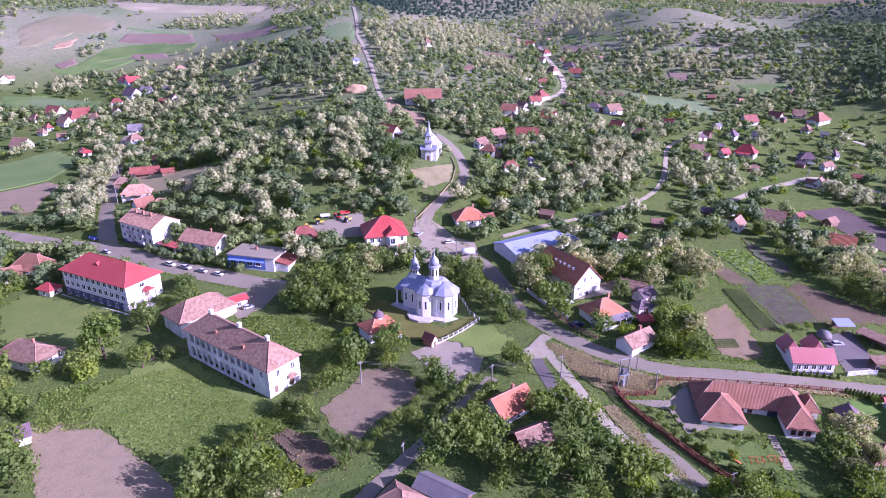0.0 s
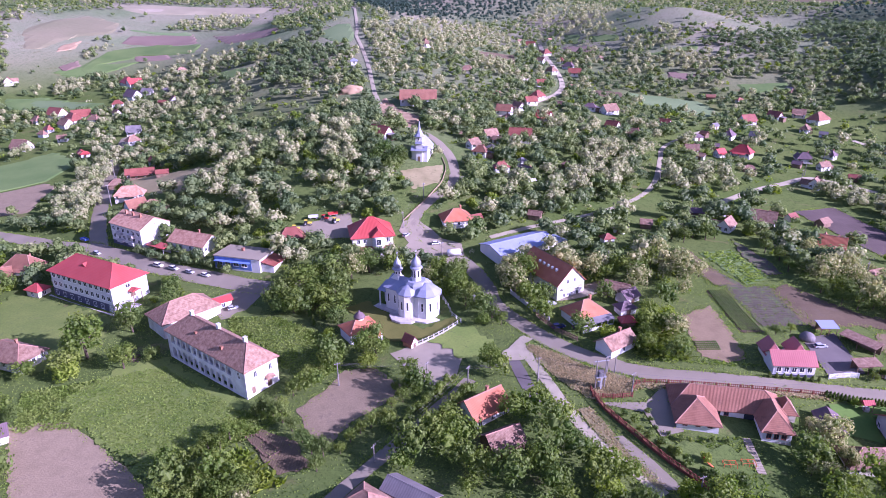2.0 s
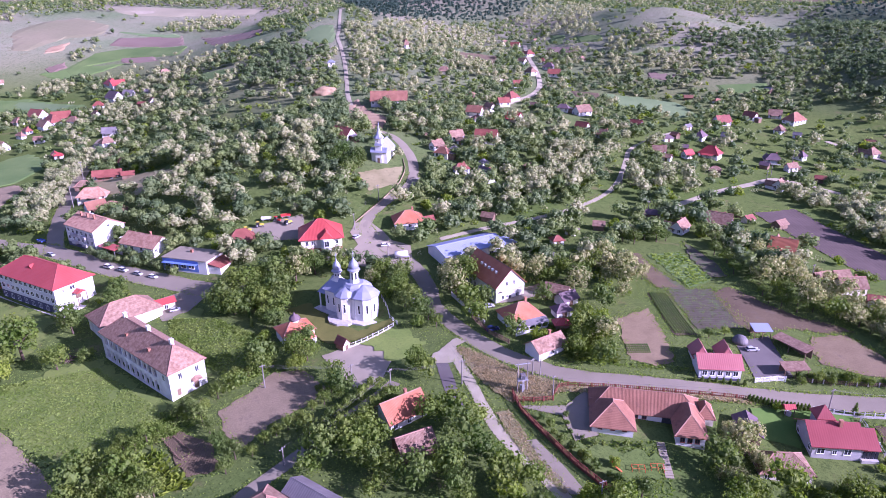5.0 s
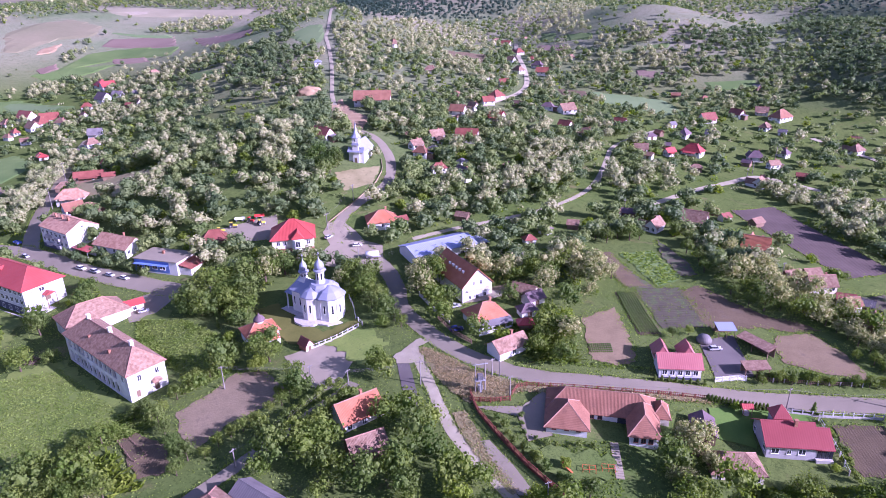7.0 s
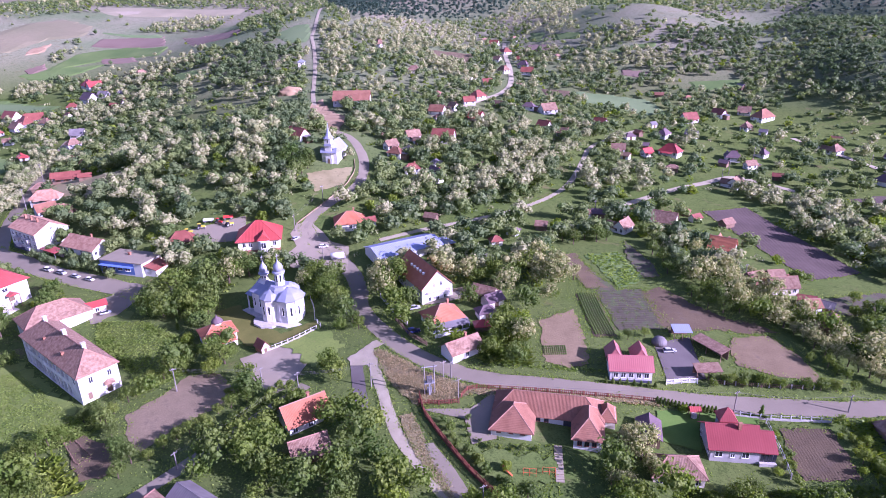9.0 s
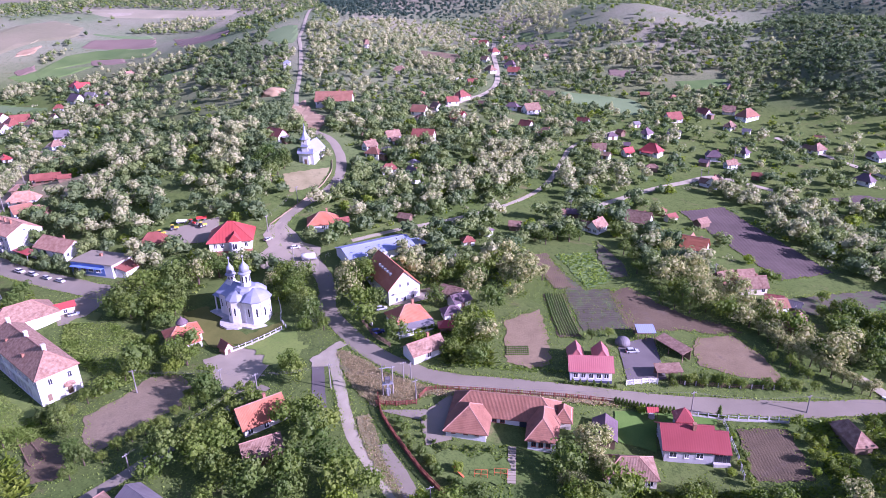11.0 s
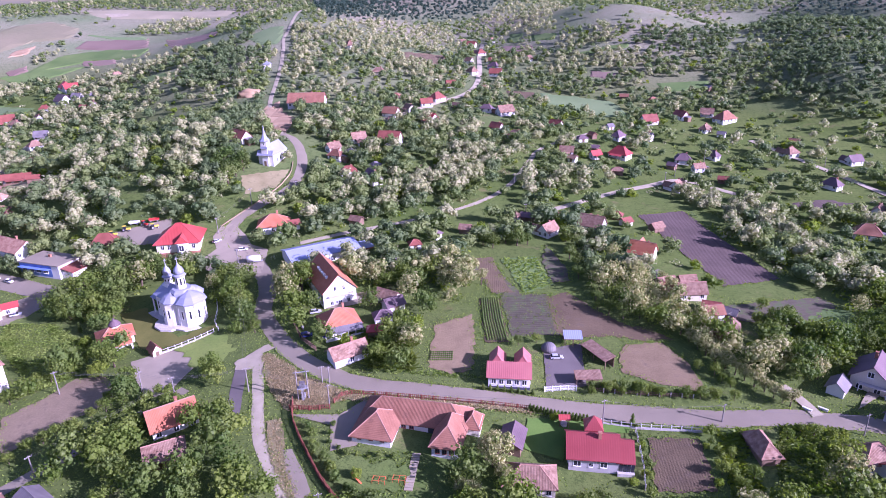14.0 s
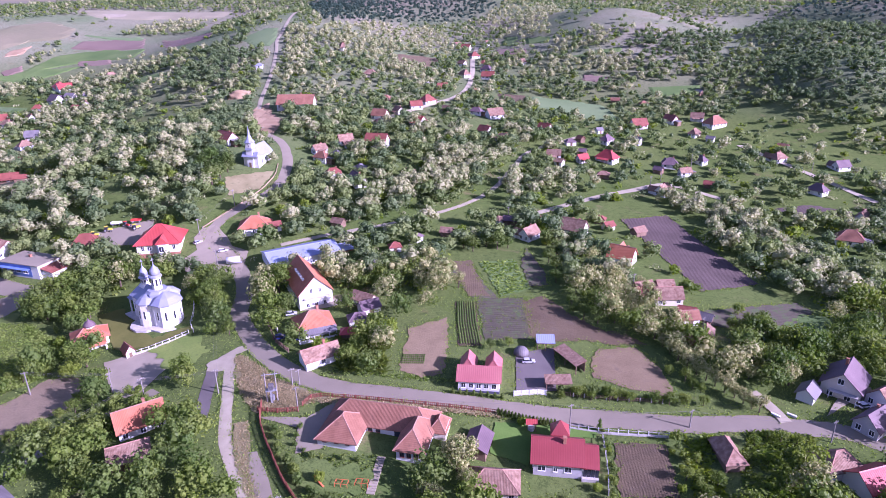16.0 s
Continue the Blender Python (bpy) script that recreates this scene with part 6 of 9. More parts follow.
cottage(-188, 411, -12, 4.8, 3.0, TILE_BROWN, "gable", WOOD, True)
cottage(248, 304, 18, 6.6, 4.5, PURPLE_ROOF, "gable", WHITE)
cottage(222, 270, -55, 6.7, 4.6, PURPLE_ROOF, "hip", OLD_WHITE)
cottage(225, 241, 50, 6.2, 3.5, TILE_OLD, "gable", WHITE)
cottage(210, 220, -22, 8.4, 5.7, TILE, "hip", OLD_WHITE)
cottage(143, 344, 30, 3.6, 3.0, GREY_ROOF, "gable", WHITE, True)
cottage(161, 288, -40, 3.6, 3.0, PURPLE_ROOF, "gable", WOOD, True)
cottage(-243, 400, -35, 11.7, 8.0, TILE_BROWN, "hip", WHITE)
cottage(-241, 344, -12, 9.9, 6.8, TILE_OLD, "gable", OLD_WHITE)
cottage(-193, 324, 18, 3.9, 3.0, RED_METAL, "hip", WHITE, True)
cottage(-340, 484, -55, 8.6, 5.9, TILE_OLD, "gable", OLD_WHITE)
cottage(-240, 480, 50, 10.2, 6.9, RED_METAL, "gable", WHITE)
cottage(-245, 370, -22, 5.2, 3.0, TILE_OLD, "hip", OLD_WHITE)
cottage(-139, 190, -10, 11.2, 6.9, TILE, "hip", WHITE)
cottage(-143, 183, 35, 7.1, 4.4, TILE, "gable", CREAM)
cottage(127.4, 194.6, -30, 7.6, 6.0, TILE_ORANGE, "gable", WHITE)
cottage(129.5, 174.3, 20, 5.0, 3.6, TILE_OLD, "gable", WOOD, True)
cottage(138.4, 161.7, -20, 4.2, 3.0, TILE_BROWN, "gable", WOOD, True)
cottage(141.9, 159.2, -35, 4.6, 3.0, GREY_ROOF, "gable", WOOD, True)
cottage(140.4, 151.6, 70, 4.5, 3.4, TILE_OLD, "gable", OLD_WHITE, True)
cottage(115.1, 216.9, -30, 8.0, 6.0, TILE_OLD, "gable", WHITE, False)
cottage(137.9, 219.5, 30, 4.4, 3.4, TILE_OLD, "gable", WOOD, True)
cottage(53, 158, 35, 5.0, 4.0, PURPLE_ROOF, "gable", OLD_WHITE, True)
cottage(135, 169, 5, 7.4, 4.6, TILE_OLD, "gable", CREAM)
cottage(136, 176, 8, 4.5, 4.0, TILE_OLD, "gable", WOOD, True)
cottage(129, 171, 20, 4.5, 4.0, TILE_BROWN, "gable", WOOD, True)
cottage(138, 159, 8, 4.5, 4.0, TILE, "gable", OLD_WHITE, True)
cottage(138, 149, 35, 4.5, 4.0, TILE_OLD, "hip", WOOD, True)
cottage(51, 152, 20, 4.5, 3.4, PURPLE_ROOF, "hip", OLD_WHITE, True)
cottage(50, 145.5, 8, 3.6, 2.6, RED_METAL, "hip", WOOD, True)
cottage(51, 162, -30, 6.5, 4.0, TILE_OLD, "gable", CREAM, True)
cottage(171.5, 128.3, 30, 6.0, 5.0, TILE_OLD, "gable", WHITE)
cottage(164.7, 120.0, 35, 7.0, 5.0, PURPLE_ROOF, "gable", GREY_PLASTER)  # at the edge



# ---- trees ----
BUSY.append((np.array([(-146, 257), (-134, 240), (-124, 226), (-104, 220), (-103, 228), (-121, 244), (-134, 256)]), 0))  # yards beside the branch street
BUSY.append((np.array([(-63, 362), (-45, 363), (-47, 336), (-60, 338)]), 0))  # open ground under the sand bank
CLEARINGS, GROVES, ACACIAS = [], [], []
CLEARINGS.append(([(125.9, 249.6), (153.0, 261.4), (155.5, 250.6), (143.6, 237.4), (122.0, 237.0)], 0.08))
CLEARINGS.append(([(76.0, 248.9), (95.6, 256.1), (85.6, 227.7), (61.4, 216.1), (41.2, 209.3), (60.1, 223.6)], 0.05))
CLEARINGS.append(([(52.6, 280.1), (73.1, 272.4), (66.2, 264.5), (51.9, 266.8)], 0.1))
CLEARINGS.append(([(-22.3, 230.1), (-9.2, 228.1), (-10.2, 209.6), (-17.7, 212.4)], 0.25))
CLEARINGS.append(([(-122.6, 266.0), (-89.6, 252.9), (-90.1, 235.3), (-115.5, 244.0)], 0.1))
CLEARINGS.append(([(-61.4, 229.7), (-49.2, 225.9), (-42.5, 210.4), (-53.3, 212.2)], 0.15))
CLEARINGS.append(([(-95.7, 365.3), (-70.6, 359.7), (-68.5, 329.4), (-80.4, 310.9), (-118.7, 349.4), (-119.1, 363.5)], 0.12))
CLEARINGS.append(([(-96, 122), (-67, 135), (-40, 117), (-30, 115), (-37, 106), (-45, 101), (-54, 96), (-74, 110), (-88, 108)], 0))
CLEARINGS.append(([(-134, 165), (-127, 170), (-92, 159), (-84, 158), (-72, 141), (-80, 133), (-94, 132), (-122, 146)], 0))
CLEARINGS.append(([(-59, 157), (-44, 156), (-24, 143), (-24, 128), (-31, 122), (-36, 134)], 0))
CLEARINGS.append(([(-19, 171), (-7, 176), (8, 151), (4, 141), (-16, 154)], 0))
CLEARINGS.append(([(7, 147), (19, 140), (18, 130), (8, 130)], 0))
CLEARINGS.append(([(37, 117), (58, 125), (86, 120), (77, 104), (66, 89), (50, 89), (42, 100)], 0))
CLEARINGS.append(([(87, 120), (111, 117), (107, 99), (93, 98), (83, 105)], 0))
CLEARINGS.append(([(24, 138), (28, 138), (48, 125), (46, 117), (33, 114), (27, 128)], 0))
CLEARINGS.append(([(-434, 663), (-147, 743), (-144, 528), (-174, 499), (-295, 514), (-326, 457)], 0.12))
CLEARINGS.append(([(-144, 528), (-82, 575), (-60, 456), (-63, 393), (-85, 399)], 0.12))
CLEARINGS.append(([(-128, 402), (-83, 388), (-67, 322), (-74, 267), (-114, 329)], 0.4))
CLEARINGS.append(([(230, 386), (268, 399), (215, 311), (193, 315)], 0.25))
CLEARINGS.append(([(125, 251), (181, 259), (166, 233), (126, 232)], 0.1))
CLEARINGS.append(([(208, 346), (248, 352), (215, 275), (178, 285)], 0.2))
CLEARINGS.append(([(186, 273), (234, 276), (218, 244), (180, 248)], 0.15))
CLEARINGS.append(([(64, 223), (88, 251), (93, 231), (69, 208)], 0.1))
CLEARINGS.append(([(157, 743), (378, 725), (266, 500), (132, 557)], 0.3))
CLEARINGS.append(([(-281, 385), (-229, 381), (-171, 301), (-154, 229), (-179, 232)], 0.3))
CLEARINGS.append(([(-421, 620), (-394, 722), (-179, 759), (-129, 521), (-132, 481), (-211, 545), (-277, 568), (-274, 513), (-299, 507), (-344, 486)], 0.03))
CLEARINGS.append(([(-344, 486), (-284, 497), (-228, 431), (-250, 428), (-309, 431)], 0.05))
CLEARINGS.append(([(175, 418), (186, 438), (220, 445), (221, 425), (198, 411)], 0.1))
CLEARINGS.append(([(209, 360), (251, 374), (250, 343), (232, 328), (209, 342)], 0.15))
CLEARINGS.append(([(64, 145), (76, 171), (73, 194), (104, 209), (107, 166), (117, 156), (125, 148), (139, 132), (144, 121), (93, 125), (61, 131)], 0))
CLEARINGS.append(([(117, 214), (164, 243), (162, 216), (170, 178), (185, 176), (177, 162), (161, 156), (153, 164), (134, 157), (126, 191)], 0.22))
CLEARINGS.append(([(90, 118), (128, 120), (152, 118), (139, 95), (87, 93)], 0))
CLEARINGS.append(([(134, 157), (145, 165), (151, 160), (147, 128), (144, 122), (142, 128), (136, 142)], 0.15))
CLEARINGS.append(([(58, 164), (76, 171), (65, 145), (61, 133), (53, 133), (56, 153)], 0.9))
CLEARINGS.append(([(-31, 114), (-19, 134), (-8, 133), (-1, 119), (-12, 102), (-20, 96)], 0))
CLEARINGS.append(([(-88, 159), (-31, 112), (-27, 122), (-28, 145), (-49, 163)], 0))
CLEARINGS.append(([(-42, 112), (-22, 120), (-18, 92), (-37, 91)], 0.1))
CLEARINGS.append(([(50, 339), (92, 360), (91, 301), (113, 262), (80, 254)], 0.35))
CLEARINGS.append(([(119, 317), (207, 382), (276, 362), (263, 301), (232, 244), (186, 273), (125, 264)], 0.35))
ACACIAS += [(34, 174, 12, 12), (68, 166, 12, 12), (20, 168, 6, 6), (118, 172, 10, 10), (123, 152, 9, 9), (130, 138, 9, 9), (136, 127, 9, 9), (181, 171, 12, 12), (-85, 266, 7, 11), (-193, 335, 9, 16), (-173, 293, 10, 19), (-156, 251, 11, 18), (-109, 245, 7, 9), (-91, 241, 6, 8), (-88, 249, 5, 6), (-68, 225, 5, 6), (-78, 219, 4, 4), (-62, 245, 4, 6), (-48, 222, 5, 5), (-39, 220, 3, 3), (-46, 255, 8, 14), (-31, 244, 6, 8)]
ACACIAS += [(-27, 217, 4, 4), (-50, 202, 5, 5), (-63, 206, 3, 3), (-45, 273, 6, 14), (9, 264, 3, 5), (15, 233, 3, 4), (29, 232, 3, 3), (51, 243, 8, 12), (66, 258, 10, 15), (73, 282, 8, 13), (86, 282, 5, 8), (96, 259, 5, 8), (113, 260, 7, 12), (133, 272, 8, 13), (159, 248, 8, 14), (173, 240, 9, 16), (179, 225, 7, 13), (35, 324, 4, 7), (52, 315, 6, 11), (72, 320, 6, 11), (100, 320, 4, 7), (162, 324, 6, 12)]
ACACIAS += [(187, 374, 4, 8), (103, 308, 4, 8), (147, 368, 5, 11), (193, 364, 4, 8), (-54, 493, 15, 37), (-44, 440, 9, 21), (-38, 397, 9, 18), (-24, 570, 38, 68), (-1, 511, 32, 60), (23, 603, 22, 63), (41, 550, 12, 40), (23, 443, 12, 28), (34, 425, 9, 20), (45, 408, 6, 14), (-8, 373, 8, 17), (-23, 364, 6, 13), (91, 689, 18, 40), (125, 688, 40, 84), (122, 589, 16, 28), (98, 590, 10, 18), (107, 477, 10, 23), (126, 466, 12, 22)]
ACACIAS += [(139, 474, 8, 13), (161, 468, 11, 18), (176, 464, 9, 14), (165, 521, 11, 17), (139, 519, 9, 15), (-267, 714, 16, 47), (-239, 712, 18, 55), (-199, 510, 40, 59), (-228, 532, 22, 35), (-250, 507, 13, 22), (-286, 481, 9, 18), (-306, 467, 6, 13), (-299, 480, 9, 17), (-309, 545, 8, 16), (-310, 575, 7, 14), (-141, 410, 12, 17), (-127, 359, 10, 14), (-139, 360, 8, 10), (-179, 400, 18, 29), (-69, 381, 5, 8), (-211, 402, 12, 21)]
# dark woods: place and half-lengths across and along
# On the knolls, dark leaf colour also stands in for slope shade.
DARKS = [(-97, 429, 20, 33), (-109, 420, 12, 18), (-98, 499, 10, 16), (-106, 486, 14, 14), (-113, 474, 12, 14), (-39, 305, 9, 19), (-16, 302, 6, 13), (-26, 246, 7, 12), (208, 498, 18, 12), (229, 476, 16, 12), (244, 506, 16, 14), (296, 402, 36, 34), (314, 508, 42, 40), (362, 462, 40, 44), (440, 640, 110, 90), (285, 440, 22, 22)]
PINES = [[(-127, 797), (-77, 604), (-46, 538), (-30, 585), (5, 662), (44, 685), (77, 711), (100, 777), (130, 890), (-40, 890), (-130, 890)], [(379, 690), (430, 614), (460, 640), (440, 720), (409, 740)]]
GROVES.append([(-422, 832), (-368, 783), (-306, 797), (-246, 803), (-176, 798), (-152, 814), (-203, 848), (-292, 893), (-357, 867)])
CLEARINGS.append(([(191, 600), (300, 670), (370, 724), (353, 684), (290, 600), (232, 521), (176, 534)], 0.1))
CLEARINGS.append(([(252, 493), (267, 492), (261, 483), (243, 475)], 0.06))
CLEARINGS.append(([(304, 463), (323, 461), (333, 454), (328, 444), (298, 442)], 0.06))
CLEARINGS.append(([(199, 368), (229, 375), (246, 363), (238, 350), (207, 346)], 0.14))
CLEARINGS.append(([(208, 332), (233, 330), (228, 274), (205, 254), (190, 271)], 0.4))
CLEARINGS.append(([(174, 419), (206, 428), (206, 416), (177, 405)], 0.06))
GROVES.append([(-56, 189), (-24, 190), (-21, 172), (-24, 155), (-41, 151), (-51, 169)])
GROVES.append([(-8, 130), (5, 121), (22, 118), (33, 110), (38, 89), (5, 89), (2, 104)])
GROVES.append([(37, 150), (56, 163), (63, 132), (46, 134)])
GROVES.append([(-69, 290), (-27, 290), (-17, 218), (-49, 218)])
GROVES.append([(54, 301), (105, 318), (85, 250), (50, 215), (39, 218)])
GROVES.append([(135, 140), (174, 157), (190, 167), (177, 144), (149, 131)])
GROVES.append([(15, 194), (29, 193), (26, 168), (18, 172)])
GROVES.append([(-294, 693), (-224, 722), (-208, 650), (-283, 656)])
GROVES.append([(-323, 563), (-310, 585), (-291, 542), (-306, 533)])
GROVES.append([(-300, 474), (-286, 489), (-268, 462), (-294, 443)])
GROVES.append([(-190, 706), (-86, 548), (-104, 519), (-149, 531)])
GROVES.append([(-138, 479), (-72, 406), (-79, 367), (-117, 415)])
GROVES.append([(-287, 704), (-247, 731), (-214, 697), (-204, 643), (-260, 668)])
GROVES.append([(-326, 567), (-309, 589), (-293, 560), (-308, 532)])
GROVES.append([(-307, 483), (-294, 513), (-268, 482), (-280, 458)])
GROVES.append([(-315, 606), (-327, 611), (-336, 597), (-325, 588)])
GROVES.append([(229, 464), (285, 480), (329, 456), (298, 366), (268, 358), (254, 382), (226, 415)])
GROVES.append([(-123, 461), (-90, 461), (-63, 448), (-60, 385), (-71, 373), (-102, 402)])
GROVES.append([(91, 272), (102, 284), (107, 273), (123, 266), (142, 265), (136, 253), (114, 240), (92, 238)])

X0, X1, Y0, Y1 = -520, 500, 60, 900
taken = np.zeros((Y1 - Y0, X1 - X0), np.float32)
keep = np.ones_like(taken)
cellx, celly = np.meshgrid(np.arange(X0, X1) + 0.5, np.arange(Y0, Y1) + 0.5)


def inside(outline, margin):
    """Cells of the plan within an outline or within a margin of it, as a window of the map and a mask."""
    p = np.asarray(outline, float)
    a0, b0 = np.maximum(np.floor(p.min(0) - margin - 1).astype(int) - (X0, Y0), 0)
    a1, b1 = np.minimum(np.ceil(p.max(0) + margin + 1).astype(int) - (X0, Y0), (X1 - X0, Y1 - Y0))
    if a1 <= a0 or b1 <= b0:
        return None, None
    xs, ys = cellx[b0:b1, a0:a1], celly[b0:b1, a0:a1]
    odd, near = np.zeros(xs.shape, bool), np.full(xs.shape, 1e9)
    for (xa, ya), (xb, yb) in zip(p, np.roll(p, -1, 0)):
        cross = (ya > ys) != (yb > ys)
        odd ^= cross & (xs < (xb - xa) * (ys - ya) / (yb - ya + 1e-9) + xa)
        t = np.clip(((xs - xa) * (xb - xa) + (ys - ya) * (yb - ya)) / ((xb - xa) ** 2 + (yb - ya) ** 2 + 1e-9), 0, 1)
        near = np.minimum(near, np.hypot(xs - xa - t * (xb - xa), ys - ya - t * (yb - ya)))
    return (slice(b0, b1), slice(a0, a1)), odd | (near < margin)


for outline, margin in BUSY:
    where, mask = inside(outline, margin)
    if where:
        taken[where][mask] = 1
bare = np.zeros_like(taken)
for outline, margin in BUSY:
    where, mask = inside(outline, 0.2)
    if where:
        bare[where][mask] = 1
for outline, share in CLEARINGS:
    where, mask = inside(outline, 0)
    if where:
        keep[where][mask] = share


for outline in GROVES + PINES:
    where, mask = inside(outline, 0)
    if where:
        keep[where][mask] = 3
for cx, cy, ra, rb in DARKS:
    keep[np.hypot((cellx - cx) / ra, (celly - cy) / rb) < 1] = 3
pine = np.zeros(taken.shape, bool)
for outline in PINES:
    where, mask = inside(outline, 0)
    pine[where] |= mask


def leaf_cloud(rng, lobes, count, size, rough=0.36):
    """Bent four-cornered leaf clumps scattered over and inside round lobes (x, y, z, radius, flatness)."""
    lobes = np.array(lobes, float)
    share = lobes[:, 3] ** 2
    pick = rng.choice(len(lobes), count, p=share / share.sum())
    d = rng.standard_normal((count, 3))
    d[:, 2] = np.where(d[:, 2] < -0.3, d[:, 2] * 0.5, d[:, 2])
    d /= np.linalg.norm(d, axis=1)[:, None]
    depth = 0.80 + 0.36 * rng.random(count)
    c = lobes[pick, :3] + d * lobes[pick, 3:4] * depth[:, None] * np.stack([np.ones(count), np.ones(count), lobes[pick, 4]], 1)
    n = d + rough * rng.standard_normal((count, 3))
    n /= np.linalg.norm(n, axis=1)[:, None]
    a = np.cross(n, rng.standard_normal((count, 3)))
    a /= np.linalg.norm(a, axis=1)[:, None]
    b = np.cross(n, a)
    s = size * (0.6 + 0.8 * rng.random(count))[:, None]
    v = np.stack([c - a * s * 0.5, c + b * s * 0.42 + n * s * 0.12, c + a * s * 0.5, c - b * s * 0.42 + n * s * 0.12], 1)
    return v.reshape(-1, 3), np.arange(count * 4).reshape(-1, 4)


def core(lobes, sides=5, k=0.68):
    """Dark inner bodies that close a crown, as four-cornered faces."""
    vs, fs = [], []
    for x, y, z, r, flat in lobes:
        base = len(vs)
        for j, (q, h) in enumerate(((0.6, -0.75), (1.0, 0.1), (0.35, 0.9))):
            for i in range(sides):
                t = 2 * math.pi * (i + 0.5 * (j % 2)) / sides
                vs.append((x + k * r * q * math.cos(t), y + k * r * q * math.sin(t), z + k * r * flat * h))
        for j in range(2):
            for i in range(sides):
                m = (i + 1) % sides
                fs.append((base + j * sides + i, base + j * sides + m, base + (j + 1) * sides + m, base + (j + 1) * sides + i))
    return np.array(vs), np.array(fs)


def crown(rng, radius, tall, count, size, n_lobes, rough=0.36):
    """Leaf clumps and inner bodies of one crown about a trunk of its own height; ground at z = 0."""
    lobes = [(0, 0, tall * 0.62, radius * 0.72, 1.05)]
    for i in range(n_lobes):
        t = 2.4 * i + rng.random()
        r = radius * ((0.36 if n_lobes < 8 else 0.25) + 0.26 * rng.random())
        out = radius - r * (0.8 + 0.2 * rng.random())
        lobes.append((out * math.cos(t), out * math.sin(t), tall * (0.36 + 0.46 * rng.random()), r, 0.85 + 0.3 * rng.random()))
    if n_lobes >= 0:
        lobes.append((0.15 * radius, 0, tall - radius * 0.42, radius * 0.45, 1.0))
    v1, f1 = leaf_cloud(rng, lobes, count, size, rough)
    v2, f2 = core(lobes, 5, 0.48 if n_lobes >= 8 else 0.7)
    return np.vstack([v1, v2]), np.vstack([f1, f2 + len(v1)])


def trunk_mesh(rng, tall, radius):
    """A tapered, slightly bent trunk with four limbs."""
    bm = bmesh.new()

    def limb(a, b, r0, r1):
        way = (b - a).normalized()
        u = way.orthogonal().normalized()
        w = way.cross(u)
        rings = [[bm.verts.new(p + (u * math.cos(t) + w * math.sin(t)) * r) for t in np.linspace(0, 2 * math.pi, 6, endpoint=False)] for p, r in ((a, r0), ((a + b) / 2 + u * r0 * 0.5, (r0 + r1) / 2), (b, r1))]
        for p, q in zip(rings, rings[1:]):
            for i in range(6):
                bm.faces.new((p[i], p[(i + 1) % 6], q[(i + 1) % 6], q[i]))

    limb(Vector((0, 0, -0.5)), Vector((0.1, 0.05, tall * 0.6)), 0.035 * tall, 0.018 * tall)
    for i in range(4):
        t = i * 1.7 + rng.random()
        limb(Vector((0.05, 0, tall * (0.3 + 0.06 * i))), Vector((radius * 0.6 * math.cos(t), radius * 0.6 * math.sin(t), tall * (0.55 + 0.07 * i))), 0.016 * tall, 0.006 * tall)
    me = bpy.data.meshes.new("trunk")
    bm.to_mesh(me), bm.free()
    me.materials.append(BARK)
    return me


def scatter(step, x0, x1, y0, y1, seed):
    rng = np.random.default_rng(seed)
    xs, ys = np.meshgrid(np.arange(x0, x1, step), np.arange(y0, y1, step))
    p = np.stack([xs.ravel(), ys.ravel()], 1) + (rng.random((xs.size, 2)) - 0.5) * step * 1.1
    i, j = (p[:, 1] - Y0).astype(int), (p[:, 0] - X0).astype(int)
    ok = (i >= 0) & (j >= 0) & (i < taken.shape[0]) & (j < taken.shape[1])
    p, i, j = p[ok], i[ok], j[ok]
    lump = np.array([noise.noise(Vector((x * 0.035, y * 0.035, 3.0))) for x, y in p])
    chance = keep[i, j] * np.clip(0.78 + 0.6 * lump, 0.15, 1.0)
    return p[(taken[i, j] < 0.5) & (rng.random(len(p)) < chance)], rng


AC, DK = np.array(ACACIAS, float), np.array(DARKS, float)


def acacia_share(p):
    d = np.hypot((p[:, None, 0] - AC[:, 0]) / AC[:, 2], (p[:, None, 1] - AC[:, 1]) / AC[:, 3]).min(1)
    return np.where(d < 0.85, 0.92, np.where(d < 1.15, 0.5, np.where(p[:, 1] < 176, 0.03, 0.13)))


rng = np.random.default_rng(11)
KINDS = {}
for kind, mat_, label, r, h in (("green", LEAF, "leafy green broadleaf tree", 3.5, 8.0), ("dark", LEAF_DARK, "dark green dense broadleaf tree", 3.7, 8.6), ("lime", LEAF_LIME, "light yellow-green garden tree", 2.5, 4.8),
                               ("acacia", BLOSSOM, "flowering acacia with pale cream blossom", 3.3, 9.0)):
    KINDS[kind] = []
    for v in range(4):
        rr, hh = r * (0.85 + 0.1 * v), h * (0.88 + 0.08 * v)
        verts, faces = crown(rng, rr, hh, 900, 0.44, 13 + v)
        KINDS[kind].append((mesh_of("crown", verts, faces, mat_), trunk_mesh(rng, hh, rr), label))


def tree(x, y, kind, size=1.0, variant=0):
    cm, tm, label = KINDS[kind][variant % 4]
    ob = tagged(new("tree"), label, "tree", "flowering acacias" if kind == "acacia" else "village trees")
    ob.matrix_basis = pose(x, y, ground_z(x, y), 0, 0, (x * 37 + y * 91) % 360) @ Matrix.Diagonal((size, size, size * (0.9 + 0.2 * ((x * 7 + y * 3) % 1)), 1))
    for name, me in (("trunk", tm), ("crown", cm)):
        o = new(name, me)
        o.parent = ob
    return ob


